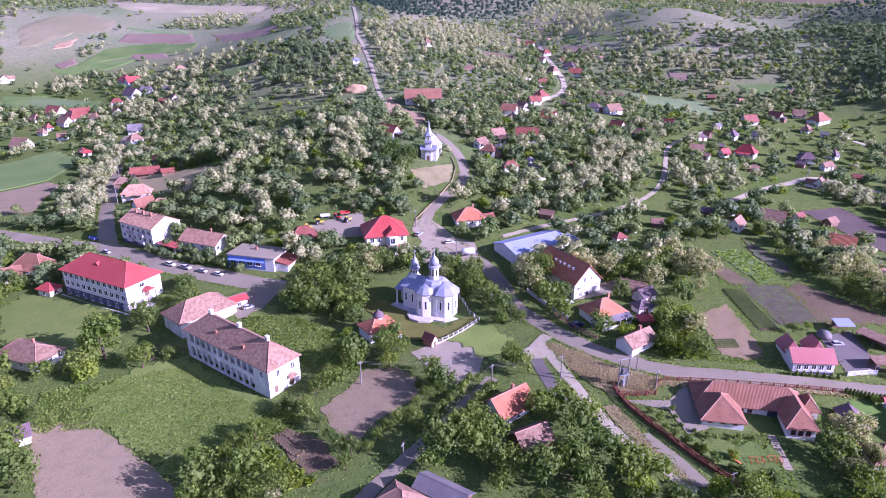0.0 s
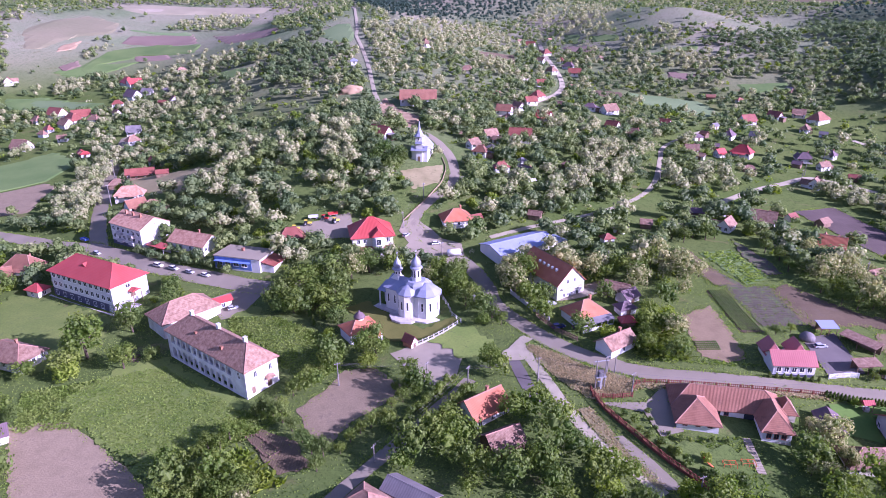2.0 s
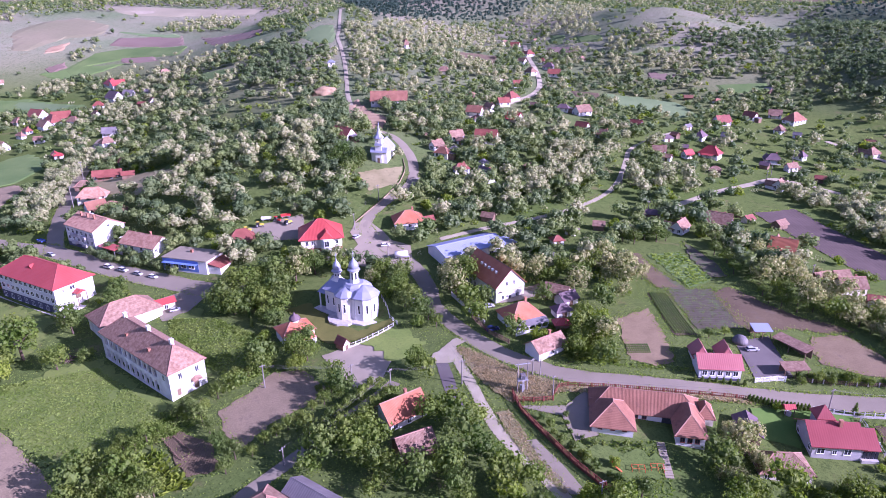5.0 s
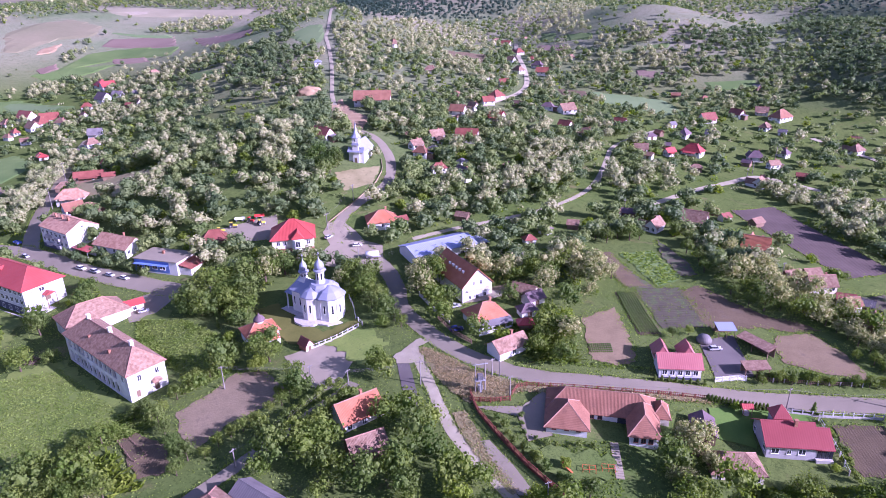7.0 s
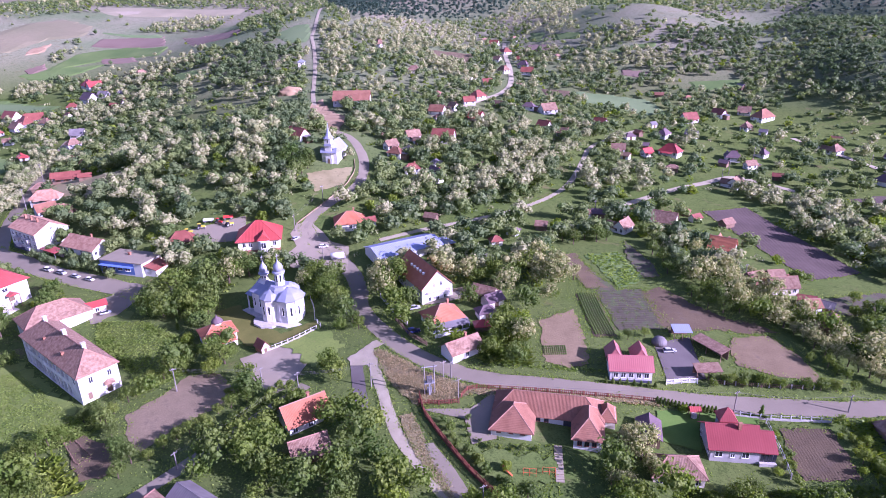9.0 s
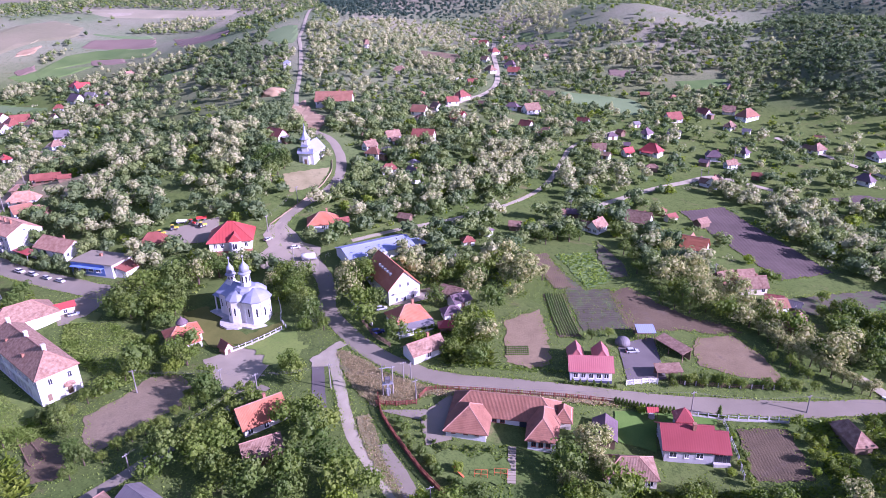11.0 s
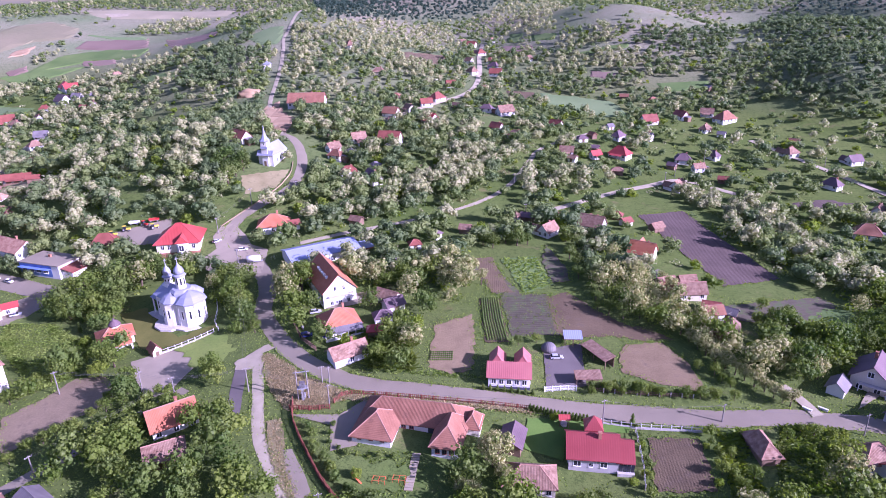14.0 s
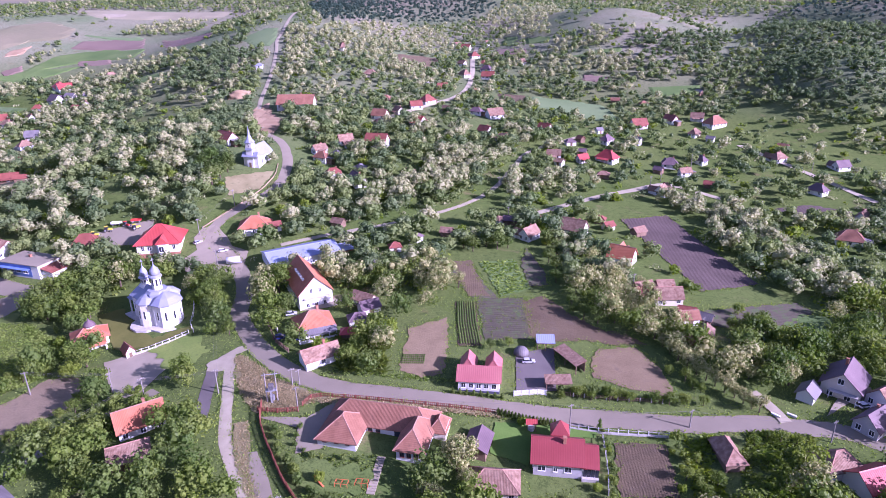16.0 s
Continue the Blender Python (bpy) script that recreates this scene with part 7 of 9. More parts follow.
def in_view(p, slack=0.12):
    """Plan places that the walk can see, roughly."""
    left = p[:, 0] > -8 - (0.74 + slack) * (p[:, 1] + 8)
    right = p[:, 0] < 96 + (0.64 + slack) * (p[:, 1] + 8)
    return left & right


def kind_of(p, rng):
    share = acacia_share(p)
    u, v = rng.random(len(p)), rng.random(len(p))
    dark = np.hypot((p[:, None, 0] - DK[:, 0]) / DK[:, 2], (p[:, None, 1] - DK[:, 1]) / DK[:, 3]).min(1) < 1.1
    kinds = np.where((u < share) & ~dark, "acacia", np.where(dark, "dark", np.where(v < 0.5, "green", np.where(v < 0.88, "dark", "lime"))))
    return np.where(pine[(p[:, 1] - Y0).astype(int), (p[:, 0] - X0).astype(int)], "conifer", kinds)


near, r1 = scatter(5.0, -150, 200, 78, 176, 21)
near = near[in_view(near)]
order = np.argsort(near[:, 1])
near = near[order]
kinds = kind_of(near, r1)
for n, ((x, y), kind) in enumerate(zip(near[:100], kinds[:100])):
    tree(float(x), float(y), str(kind), (0.5 + 0.55 * r1.random()) * (0.62 if x < 6 and y < 128 else 1.0), n)

STUFF = collections.defaultdict(list)  # by kind and by nearness to the village


def plant(points, kinds, rng, count, size, variants=3, lobes=4, grow=1.0, flat=1.0):
    """Joins many trees of one detail into the growing woods."""
    dims = {"green": (3.9, 7.0), "dark": (4.0, 7.4), "lime": (2.8, 3.8), "acacia": (3.9, 8.8), "conifer": (3.0, 14.0)}
    made = {k: [crown(rng, dims[k][0], dims[k][1], count, size, lobes, 0.2 if size > 0.8 else 0.36) for _ in range(variants)] for k in set(kinds)}
    z = height(points[:, 0], points[:, 1])
    for (x, y), zz, k in zip(points, z, kinds):
        v, f = made[k][rng.integers(variants)]
        s, t = grow * (0.52 + 0.55 * rng.random()), rng.random() * 6.28
        c, sn = math.cos(t) * s, math.sin(t) * s
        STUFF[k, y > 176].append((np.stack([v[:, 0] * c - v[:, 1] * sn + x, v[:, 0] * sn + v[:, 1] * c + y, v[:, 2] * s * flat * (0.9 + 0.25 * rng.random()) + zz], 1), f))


plant(near[100:], kinds[100:], r1, 450, 0.57, 6, 11)
mid, r2 = scatter(4.7, -260, 260, 176, 330, 22)
mid = mid[in_view(mid)]
plant(mid, kind_of(mid, r2), r2, 128, 0.95, 6, 4, 0.96, 0.9)
far, r3 = scatter(4.9, -400, 430, 330, 520, 23)
far = far[in_view(far, 0.02)]
plant(far, kind_of(far, r3), r3, 36, 1.46, 6, 1, 0.9, 0.8)
last, r4 = scatter(5.9, -510, 490, 520, 895, 24)
last = last[in_view(last, 0.0)]
plant(last, kind_of(last, r4), r4, 14, 2.15, 5, -1, 0.9, 0.8)

def in_line(points, step, wide, rng):
    """Plan places along a line, scattered sideways."""
    p = smoothed(points, step)
    return p + (rng.random(p.shape) - 0.5) * wide


def scrub(step, x0, x1, y0, y1, seed, count, size):
    """Low bushes that fill the ground between the trees."""
    p, q = scatter(step, x0, x1, y0, y1, seed)
    p = p[in_view(p, 0.02)]
    made = [leaf_cloud(q, [(0, 0, 0.5, 1.5, 0.7), (1.2, 0.5, 0.4, 1.1, 0.7), (-0.8, 0.9, 0.4, 1.0, 0.7)], count, size) for _ in range(6)]
    z = height(p[:, 0], p[:, 1])
    for (x, y), zz in zip(p, z):
        v, f = made[q.integers(6)]
        s, t = 0.5 + 0.8 * q.random(), q.random() * 6.28
        c, sn = math.cos(t) * s, math.sin(t) * s
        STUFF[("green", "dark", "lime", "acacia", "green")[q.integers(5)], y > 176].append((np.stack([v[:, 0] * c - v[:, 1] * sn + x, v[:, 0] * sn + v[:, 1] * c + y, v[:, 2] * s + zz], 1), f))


scrub(4.4, -260, 260, 165, 330, 51, 22, 0.8)
scrub(7.5, -400, 400, 330, 560, 52, 9, 1.3)
r5 = np.random.default_rng(31)
for points, wide, grow in (([(104.5, 206.4), (116.3, 192.0), (124.9, 174.8)], 3.0, 0.6),
                           ([(155.8, 256.3), (171.9, 231.4), (183.1, 210.1), (189.3, 189.3), (192.3, 171.6), (193.1, 155.0)], 6.0, 1.0),
                           ([(160.8, 256.3), (176.9, 231.4), (187.1, 210.1), (193.3, 189.3), (196.3, 171.6)], 6.0, 0.9),
                           ([(-167, 318), (-165.5, 300), (-155, 270), (-146, 247), (-140.5, 226)], 5.0, 1.1), ([(-172, 318), (-171.5, 298), (-163, 270), (-155, 247), (-149, 224)], 7.0, 1.1)):
    q = in_line(points, 3.1, wide, r5)
    plant(q, np.full(len(q), "acacia"), r5, 300, 0.66, 4, 6, grow * 0.72)
for points, wide, grow in (([(101.9, 127.4), (113.4, 126.4), (127.7, 125.6)], 0.8, 0.36), ([(-66.0, 179.5), (-87.1, 188.0), (-101.4, 194.8)], 1.5, 0.45), ([(-71.0, 184.2), (-87.1, 191.6), (-97.4, 196.0)], 1.5, 0.5),
                           ([(109.5, 116), (109.6, 106), (108.4, 99)], 0.8, 0.25), ([(41.5, 110.5), (45.0, 105.0), (49.5, 99.5), (53.5, 94.5)], 1.6, 0.33), ([(46.5, 112.0), (47.5, 107.0), (51.0, 104.0), (60, 104.2)], 1.0, 0.2), ([(123, 114), (124.5, 106), (124, 99)], 1.2, 0.35), ([(6.0, 124.0), (0.6, 116.4), (-6.4, 106.5)], 1.5, 0.4), ([(9.6, 119.0), (4.8, 112.4), (-1.4, 103.5)], 1.5, 0.5)):
    q = in_line(points, 2.0, wide, r5)
    plant(q, np.where(r5.random(len(q)) < 0.6, "green", "dark"), r5, 260, 0.8, 4, 5, grow)
# Green, dark and acacia woods past y 176 carry haze in their colour.
WORDS = {("green", 0): ("woods", LEAF, "broadleaf trees, hedges and thickets between the gardens"), ("dark", 0): ("woods", LEAF_DARK, "dark green trees and thickets between the gardens"),
         ("lime", 0): ("bushes", LEAF_LIME, "light green bushes and young trees"), ("acacia", 0): ("acacia_woods", BLOSSOM, "flowering acacia rows with cream blossom"),
         ("green", 1): ("hill_woods", HAZY_LEAF, "broadleaf woods on the hillsides, distance haze in their leaf colour"), ("dark", 1): ("hill_woods", HAZY_DARK, "dark woods on the hillsides, distance haze in their leaf colour"),
         ("lime", 1): ("hill_bushes", LEAF_LIME, "light green bushes on the hillsides"), ("acacia", 1): ("acacia_woods", HAZY_BLOSSOM, "acacia woods in cream blossom, greyed for distance haze"),
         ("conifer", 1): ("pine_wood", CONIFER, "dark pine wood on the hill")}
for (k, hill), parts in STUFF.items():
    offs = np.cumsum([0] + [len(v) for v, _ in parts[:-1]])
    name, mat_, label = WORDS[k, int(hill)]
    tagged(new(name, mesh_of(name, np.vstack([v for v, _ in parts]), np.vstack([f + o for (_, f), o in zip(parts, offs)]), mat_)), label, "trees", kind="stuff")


# ---- street furniture, vehicles and small things ----
def road_frame(points, step):
    """Places every so many metres along a line, with the way that it runs, in degrees."""
    p = np.array(points, float)
    seg = np.linalg.norm(np.diff(p, axis=0), axis=1)
    far = np.concatenate([[0], np.cumsum(seg)])
    for s in np.arange(0, far[-1] + 1e-6, step):
        i = min(np.searchsorted(far, s, side="right") - 1, len(seg) - 1)
        q = p[i] + (p[i + 1] - p[i]) * (s - far[i]) / seg[i]
        d = p[i + 1] - p[i]
        yield float(q[0]), float(q[1]), math.degrees(math.atan2(d[1], d[0]))


POLE_TOPS = []
POLES = {}


def pole(x, y, tall):
    if tall not in POLES:
        shaft = bmesh.new()
        add_box(shaft, -0.14, 0.14, -0.11, 0.11, -0.5, 0.1)
        turned([(0.16, 0), (0.10, tall)], 8, shaft)
        arm = box(-0.7, 0.7, -0.05, 0.05, tall - 0.45, tall - 0.35)
        cups = bmesh.new()
        for u in (-0.62, -0.2, 0.2, 0.62):
            turned([(0.05, tall - 0.35), (0.06, tall - 0.28), (0.02, tall - 0.18)], 6, cups, at=(u, 0))
        POLES[tall] = [(n, bm_to_mesh(n, bm, m)) for n, bm, m in (("shaft", shaft, POLE_GREY), ("crossarm", arm, POLE_GREY), ("insulators", cups, GREY_PLASTER))]
    ob = thing("utility_pole", "slim grey concrete electricity pole with a crossarm", "pole", x, y, ground_z(x, y), 20 + (x * 13) % 40, "electricity poles")
    for n, me in POLES[tall]:
        o = new(n, me)
        o.parent = ob
    POLE_TOPS.append((x, y, ground_z(x, y) + tall - 0.3))
    return ob


def bm_to_mesh(name, bm, material):
    me = bpy.data.meshes.new(name)
    bm.normal_update()
    bm.to_mesh(me)
    bm.free()
    me.materials.append(material)
    return me


CABLE = surface("cable_sheath", (0.16, 0.15, 0.15), (0.22, 0.21, 0.21), 1, 0.6, 0.0, 4)


def cable(a, b, sag=0.5, n=10):
    bm = bmesh.new()
    a, b = Vector(a), Vector(b)
    side = (b - a).cross(Vector((0, 0, 1))).normalized() * 0.008
    prev = None
    for i in range(n + 1):
        t = i / n
        p = a.lerp(b, t) - Vector((0, 0, sag * 4 * t * (1 - t)))
        ring = [bm.verts.new(p + side), bm.verts.new(p + Vector((0, 0, 0.014))), bm.verts.new(p - side)]
        if prev:
            for j in range(3):
                bm.faces.new((prev[j], prev[(j + 1) % 3], ring[(j + 1) % 3], ring[j]))
        prev = ring
    return tagged(linked("power_line", bm, CABLE), "thin sagging overhead power cable", "cable", "power lines")


def lacquer(name, colour):
    return surface(name, colour, tuple(min(1, c * 1.08) for c in colour), 0.5, 0.25, 0.0, 4, spread=0.03)


WHITE_PAINT, SILVER, NAVY = lacquer("white_lacquer", (0.72, 0.72, 0.72)), lacquer("silver_lacquer", (0.42, 0.44, 0.47)), lacquer("navy_lacquer", (0.03, 0.04, 0.12))
YELLOW, RED_PAINT, BLUE_LACQUER = lacquer("yellow_paint", (0.62, 0.48, 0.06)), lacquer("red_paint", (0.5, 0.05, 0.04)), lacquer("blue_lacquer", (0.07, 0.12, 0.40))
ORANGE_PAINT = lacquer("orange_paint", (0.55, 0.13, 0.05))
WORD = {WHITE_PAINT: "white", SILVER: "silver-grey", NAVY: "dark blue"}
CARS = {}


def wheel(parent, x, y, r=0.31, w=0.2):
    bm = turned([(r * 0.55, -w / 2), (r, -w / 2 + 0.03), (r, w / 2 - 0.03), (r * 0.55, w / 2)], 12)
    tyre = linked("wheel", bm, TYRE, parent)
    tyre.matrix_basis = pose(x, y, r, 90, 0, 0)
    linked("rim", turned([(r * 0.54, -w / 2 - 0.01), (r * 0.54, w / 2 + 0.01)], 10), STEEL, tyre)


def car(x, y, yaw, paint):
    if paint not in CARS:
        ob = thing("car", f"{WORD[paint]} hatchback parked at the roadside", "car", x, y, ground_z(x, y) + 0.08, yaw, "parked cars")
        body = hull([(u, v, z) for v in (-0.82, 0.82) for u, z in ((-2.05, 0.35), (-2.1, 0.75), (-1.9, 0.92), (1.0, 0.9), (1.95, 0.72), (2.1, 0.5), (2.05, 0.28), (-1.9, 0.25))])
        bmesh.ops.bevel(body, geom=body.edges[:], offset=0.07, segments=2, affect="EDGES")
        linked("body", body, paint, ob)
        linked("cabin", hull([(u, v * s, z) for s in (-1, 1) for u, v, z in ((-1.95, 0.76, 0.88), (1.05, 0.76, 0.86), (-1.5, 0.62, 1.38), (0.25, 0.62, 1.40))]), GLASS, ob, "dark glazed cabin")
        linked("roof_panel", hull([(u, v, z) for v in (-0.64, 0.64) for u, z in ((-1.55, 1.37), (0.3, 1.39), (-1.45, 1.46), (0.2, 1.47))]), paint, ob)
        for u in (-1.3, 1.3):
            for v in (-0.78, 0.78):
                wheel(ob, u, v)
        ob.matrix_basis = ob.matrix_basis @ Matrix.Scale(0.86, 4)
        for v in (-0.6, 0.6):
            linked("headlight", box(1.98, 2.12, v - 0.17, v + 0.17, 0.58, 0.72), FRAME, ob)
            linked("tail_light", box(-2.12, -2.02, v - 0.12, v + 0.12, 0.62, 0.85), RED_PAINT, ob)
        CARS[paint] = ob
        return ob
    return copy_thing(CARS[paint], pose(x, y, ground_z(x, y) + 0.08, 0, 0, yaw) @ Matrix.Scale(0.86, 4))


def fence(name, label, points, step=2.4, tall=1.3, posts=CONCRETE, rails=STEEL, pickets=0, base=0.0):
    x0, y0 = points[0]
    ob = thing(name, label, "fence", x0, y0, ground_z(x0, y0))
    spots = list(road_frame(points, step))
    shaft = bm_to_mesh("post", box(-0.09, 0.09, -0.09, 0.09, -0.4, tall), posts)
    slat = bm_to_mesh("picket", box(-0.05, 0.05, -0.03, 0.03, 0.1, tall), rails) if pickets else None
    for (x, y, a), nxt in zip(spots, spots[1:] + [None]):
        o = new("post", shaft)
        o.parent, o.matrix_basis = ob, pose(x - x0, y - y0, ground_z(x, y) - ground_z(x0, y0), 0, 0, a)
        if nxt:
            bm = bmesh.new()
            p, q = Vector((x - x0, y - y0, ground_z(x, y) - ground_z(x0, y0))), Vector((nxt[0] - x0, nxt[1] - y0, ground_z(nxt[0], nxt[1]) - ground_z(x0, y0)))
            n = (q - p).cross(Vector((0, 0, 1))).normalized() * 0.025

            def bar(a_, b_, thick, lo, hi):
                vs = [bm.verts.new(c + s * n * thick + Vector((0, 0, z))) for c in (a_, b_) for s in (-1, 1) for z in (lo, hi)]
                for f in ((0, 1, 3, 2), (4, 6, 7, 5), (0, 4, 5, 1), (2, 3, 7, 6), (1, 5, 7, 3), (0, 2, 6, 4)):
                    bm.faces.new([vs[i] for i in f])

            bar(p, q, 1, tall * 0.35, tall * 0.42), bar(p, q, 1, tall * 0.82, tall * 0.9)
            for i in range(pickets):
                o = new("picket", slat)
                o.parent, o.matrix_basis = ob, Matrix.Translation(p.lerp(q, (i + 0.5) / pickets)) @ pose(0, 0, 0, 0, 0, a)
            if base:
                bar(p, q, 5, -0.4, base)
            linked("railing", bm, rails, ob)
    return ob


pole(24.8, 123.0, 6.3)
pole(44.6, 117.6, 6.0)
pole(8.9, 120.4, 6.2)
pole(-21.0, 123.8, 6.3)
pole(-0.4, 123.4, 5.7)
pole(-9.3, 98.0, 4.5)
pole(102.2, 115.4, 7.5)
pole(127.2, 118.1, 4.5)
pole(154.3, 115.5, 5.2)
pole(1.2, 181.7, 6.8)
pole(-6.5, 218.5, 6.3)
pole(-12.5, 200.8, 5.8)
pole(-135.1, 240.3, 9.0)
pole(41.0, 126.0, 4.5)
pole(42.7, 125.8, 4.5)
pole(51.6, 177.4, 5.5)
pole(126.6, 173.7, 5.6)
pole(190.9, 248.0, 4.6)
pole(178.1, 297.8, 6.3)
pole(152.4, 265.9, 6.5)
pole(92.4, 225.6, 5.0)
pole(232.7, 298.8, 4.5)
pole(7.2, 228.0, 5.4)
pole(49.6, 88.8, 6.0)
pole(-155.9, 283.0, 8.8)
pole(140.3, 153.9, 4.5)
pole(89.3, 256.2, 5.3)
pole(159.6, 277.6, 5.6)
car(-91.3, 185.8, -24, WHITE_PAINT)
car(-85.2, 183.3, -24, SILVER)
car(-78.9, 180.7, -23, SILVER)
car(-73.0, 178.5, -22, WHITE_PAINT)
car(-118.4, 197.8, -28, SILVER)
car(-58.6, 160.9, 35, SILVER)
car(94.9, 137.0, 5, SILVER)
car(166.4, 127.2, -10, WHITE_PAINT)
car(32.4, 144.9, 20, NAVY)
car(37.5, 144.4, 15, NAVY)
car(8.4, 203.1, 20, WHITE_PAINT)
car(31.8, 156.4, 20, SILVER)
car(-1.0, 191.8, 15, WHITE_PAINT)
car(-11.2, 196.1, 60, SILVER)
car(-114.4, 211.0, -30, NAVY)
car(166.8, 127.0, 14, WHITE_PAINT)

ends = [POLE_TOPS[i] for i in (3, 4, 2, 0, 1)]
for a, b in zip(ends, ends[1:]):
    for dx in (-0.5, 0.0, 0.5):
        cable((a[0] + dx * 0.4, a[1] + dx, a[2]), (b[0] + dx * 0.4, b[1] + dx, b[2]))
for i, j in ((2, 5), (6, 7), (7, 8), (9, 11), (11, 10), (12, 24), (0, 9), (1, 6)):
    a, b = POLE_TOPS[i], POLE_TOPS[j]
    for dx in (-0.4, 0.4):
        cable((a[0] + dx, a[1], a[2]), (b[0] + dx, b[1], b[2]), 0.9)


def transformer():
    ob = thing("transformer_station", "two-pole transformer station with steel box", "transformer", 38.2, 120.3, ground_z(38.2, 120.3), 15)
    for u in (-1.1, 1.1):
        linked("pole", turned([(0.18, -0.5), (0.12, 7.4)], 8, at=(u, 0)), POLE_GREY, ob)
    linked("crossarm", box(-1.7, 1.7, -0.08, 0.08, 6.9, 7.05), STEEL, ob), linked("platform", box(-1.2, 1.2, -0.6, 0.6, 3.0, 3.15), STEEL, ob)
    tank = linked("tank", box(-0.6, 0.6, -0.45, 0.45, 3.15, 4.5, 0.05), GREY_ROOF, ob)
    for i in range(6):
        linked("fin", box(-0.55 + i * 0.2, -0.5 + i * 0.2, -0.6, 0.6, 3.3, 4.3), STEEL, tank)
    linked("ladder", box(-0.25, 0.25, -0.7, -0.62, 0.2, 3.0), STEEL, ob), linked("cabinet", box(-0.5, 0.5, -0.3, 0.3, 0.5, 1.7), STEEL, ob)
    return ob


def crucifix():
    ob = thing("wayside_cross", "white wayside cross on a stone base", "cross", 10.9, 160.0, ground_z(10.9, 160.0))
    linked("base", box(-0.5, 0.5, -0.5, 0.5, -0.3, 0.6, 0.05), CONCRETE, ob)
    bm = box(-0.1, 0.1, -0.09, 0.09, 0.6, 2.2)
    add_box(bm, -0.5, 0.5, -0.08, 0.08, 1.5, 1.68)
    linked("cross", bm, WHITE, ob)
    return ob


def tanker():
    ob = thing("tank_trailer", "white rounded tank trailer parked in the square", "trailer", 4.9, 185.1, ground_z(4.9, 185.1) + 0.1, 12)
    ob.matrix_basis = ob.matrix_basis @ Matrix.Scale(0.72, 4)
    bm = turned([(0.6, -3.0), (1.25, -2.8), (1.35, 0), (1.25, 2.8), (0.6, 3.0)], 16)
    tank = linked("tank", bm, WHITE_PAINT, ob, smooth=True)
    tank.matrix_basis = pose(0, 0, 1.9, 0, 90, 0)
    linked("chassis", box(-2.8, 3.6, -0.7, 0.7, 0.45, 0.7), STEEL, ob)
    for u in (-1.6, -0.6):
        for v in (-0.95, 0.95):
            wheel(ob, u, v, 0.42, 0.28)
    return ob


def tractor(x, y, yaw, paint, label):
    ob = thing("tractor", label, "tractor", x, y, ground_z(x, y) + 0.1, yaw, "farm machines")
    ob.matrix_basis = ob.matrix_basis @ Matrix.Scale(0.75, 4)
    linked("bonnet", box(0.1, 2.0, -0.42, 0.42, 0.7, 1.45, 0.08), paint, ob), linked("chassis", box(-1.3, 2.1, -0.3, 0.3, 0.5, 0.8), STEEL, ob)
    cab = linked("cab", hull([(u, v, z) for v in (-0.6, 0.6) for u, z in ((-1.2, 1.1), (0.1, 1.1), (-1.1, 2.35), (-0.1, 2.35))]), GLASS, ob)
    linked("cab_roof", box(-1.3, 0.1, -0.75, 0.75, 2.35, 2.5, 0.04), paint, cab)
    for v in (-0.85, 0.85):
        wheel(ob, -0.8, v, 0.75, 0.4), wheel(ob, 1.5, v, 0.45, 0.28)
    return ob


transformer(), crucifix(), tanker()
tractor(-45.5, 202.1, 10, YELLOW, "yellow farm tractor in the machinery yard")
tractor(-35.9, 203.1, 40, YELLOW, "yellow wheel loader in the machinery yard")
tractor(-40.0, 204.5, -20, RED_PAINT, "red farm tractor in the machinery yard")
tractor(-49.0, 199.6, 15, YELLOW, "yellow road machine in the machinery yard")


def trailer(x, y, yaw, paint, label):
    ob = thing("farm_trailer", label, "trailer", x, y, ground_z(x, y) + 0.1, yaw, "farm machines")
    ob.matrix_basis = ob.matrix_basis @ Matrix.Scale(0.75, 4)
    linked("bed", box(-2.2, 2.2, -1.0, 1.0, 0.8, 0.95), STEEL, ob)
    for s in ((-2.2, 2.2, -1.02, -0.96), (-2.2, 2.2, 0.96, 1.02), (-2.24, -2.18, -1, 1), (2.18, 2.24, -1, 1)):
        linked("side_board", box(s[0], s[1], s[2], s[3], 0.9, 1.6), paint, ob)
    for u in (-1.4, 1.4):
        for v in (-0.85, 0.85):
            wheel(ob, u, v, 0.42, 0.25)
    return ob


trailer(-44.0, 205.4, 12, WHITE_PAINT, "pale box trailer in the machinery yard"), trailer(-37.5, 206.8, 20, RED_PAINT, "dark red trailer in the machinery yard"), trailer(-128.7, 208.7, -30, BLUE_LACQUER, "blue lorry trailer at the street corner")

fence("church_fence", "low church fence with pale posts", [(-5.2, 138.4), (-0.6, 141.6), (3.4, 145.2), (7.2, 149.3)], 1.7, 1.3, OLD_WHITE, CONCRETE, 0, 0.35)
fence("church_fence", "low church fence with pale posts", [(7.2, 149.3), (4.9, 152.6), (3.4, 158.3), (0.6, 164.9)], 2.2, 1.3, OLD_WHITE, STEEL)
fence("kindergarten_fence", "rusty red picket fence on a concrete base", [(36.0, 119.4), (37.4, 113.8), (40.7, 107.9), (43.7, 103.2), (47.0, 98.2), (50.2, 94.3), (54.1, 90.0)], 2.2, 1.5, FENCE_RED, FENCE_RED, 8, 0.6)
fence("roadside_fence", "rusty red rail fence along the main road", [(45.2, 119.1), (46.9, 122.2), (55.7, 121.8), (68.0, 120.9), (80.2, 120.3), (88.6, 119.7)], 2.6, 1.2, FENCE_RED, FENCE_RED, 6)
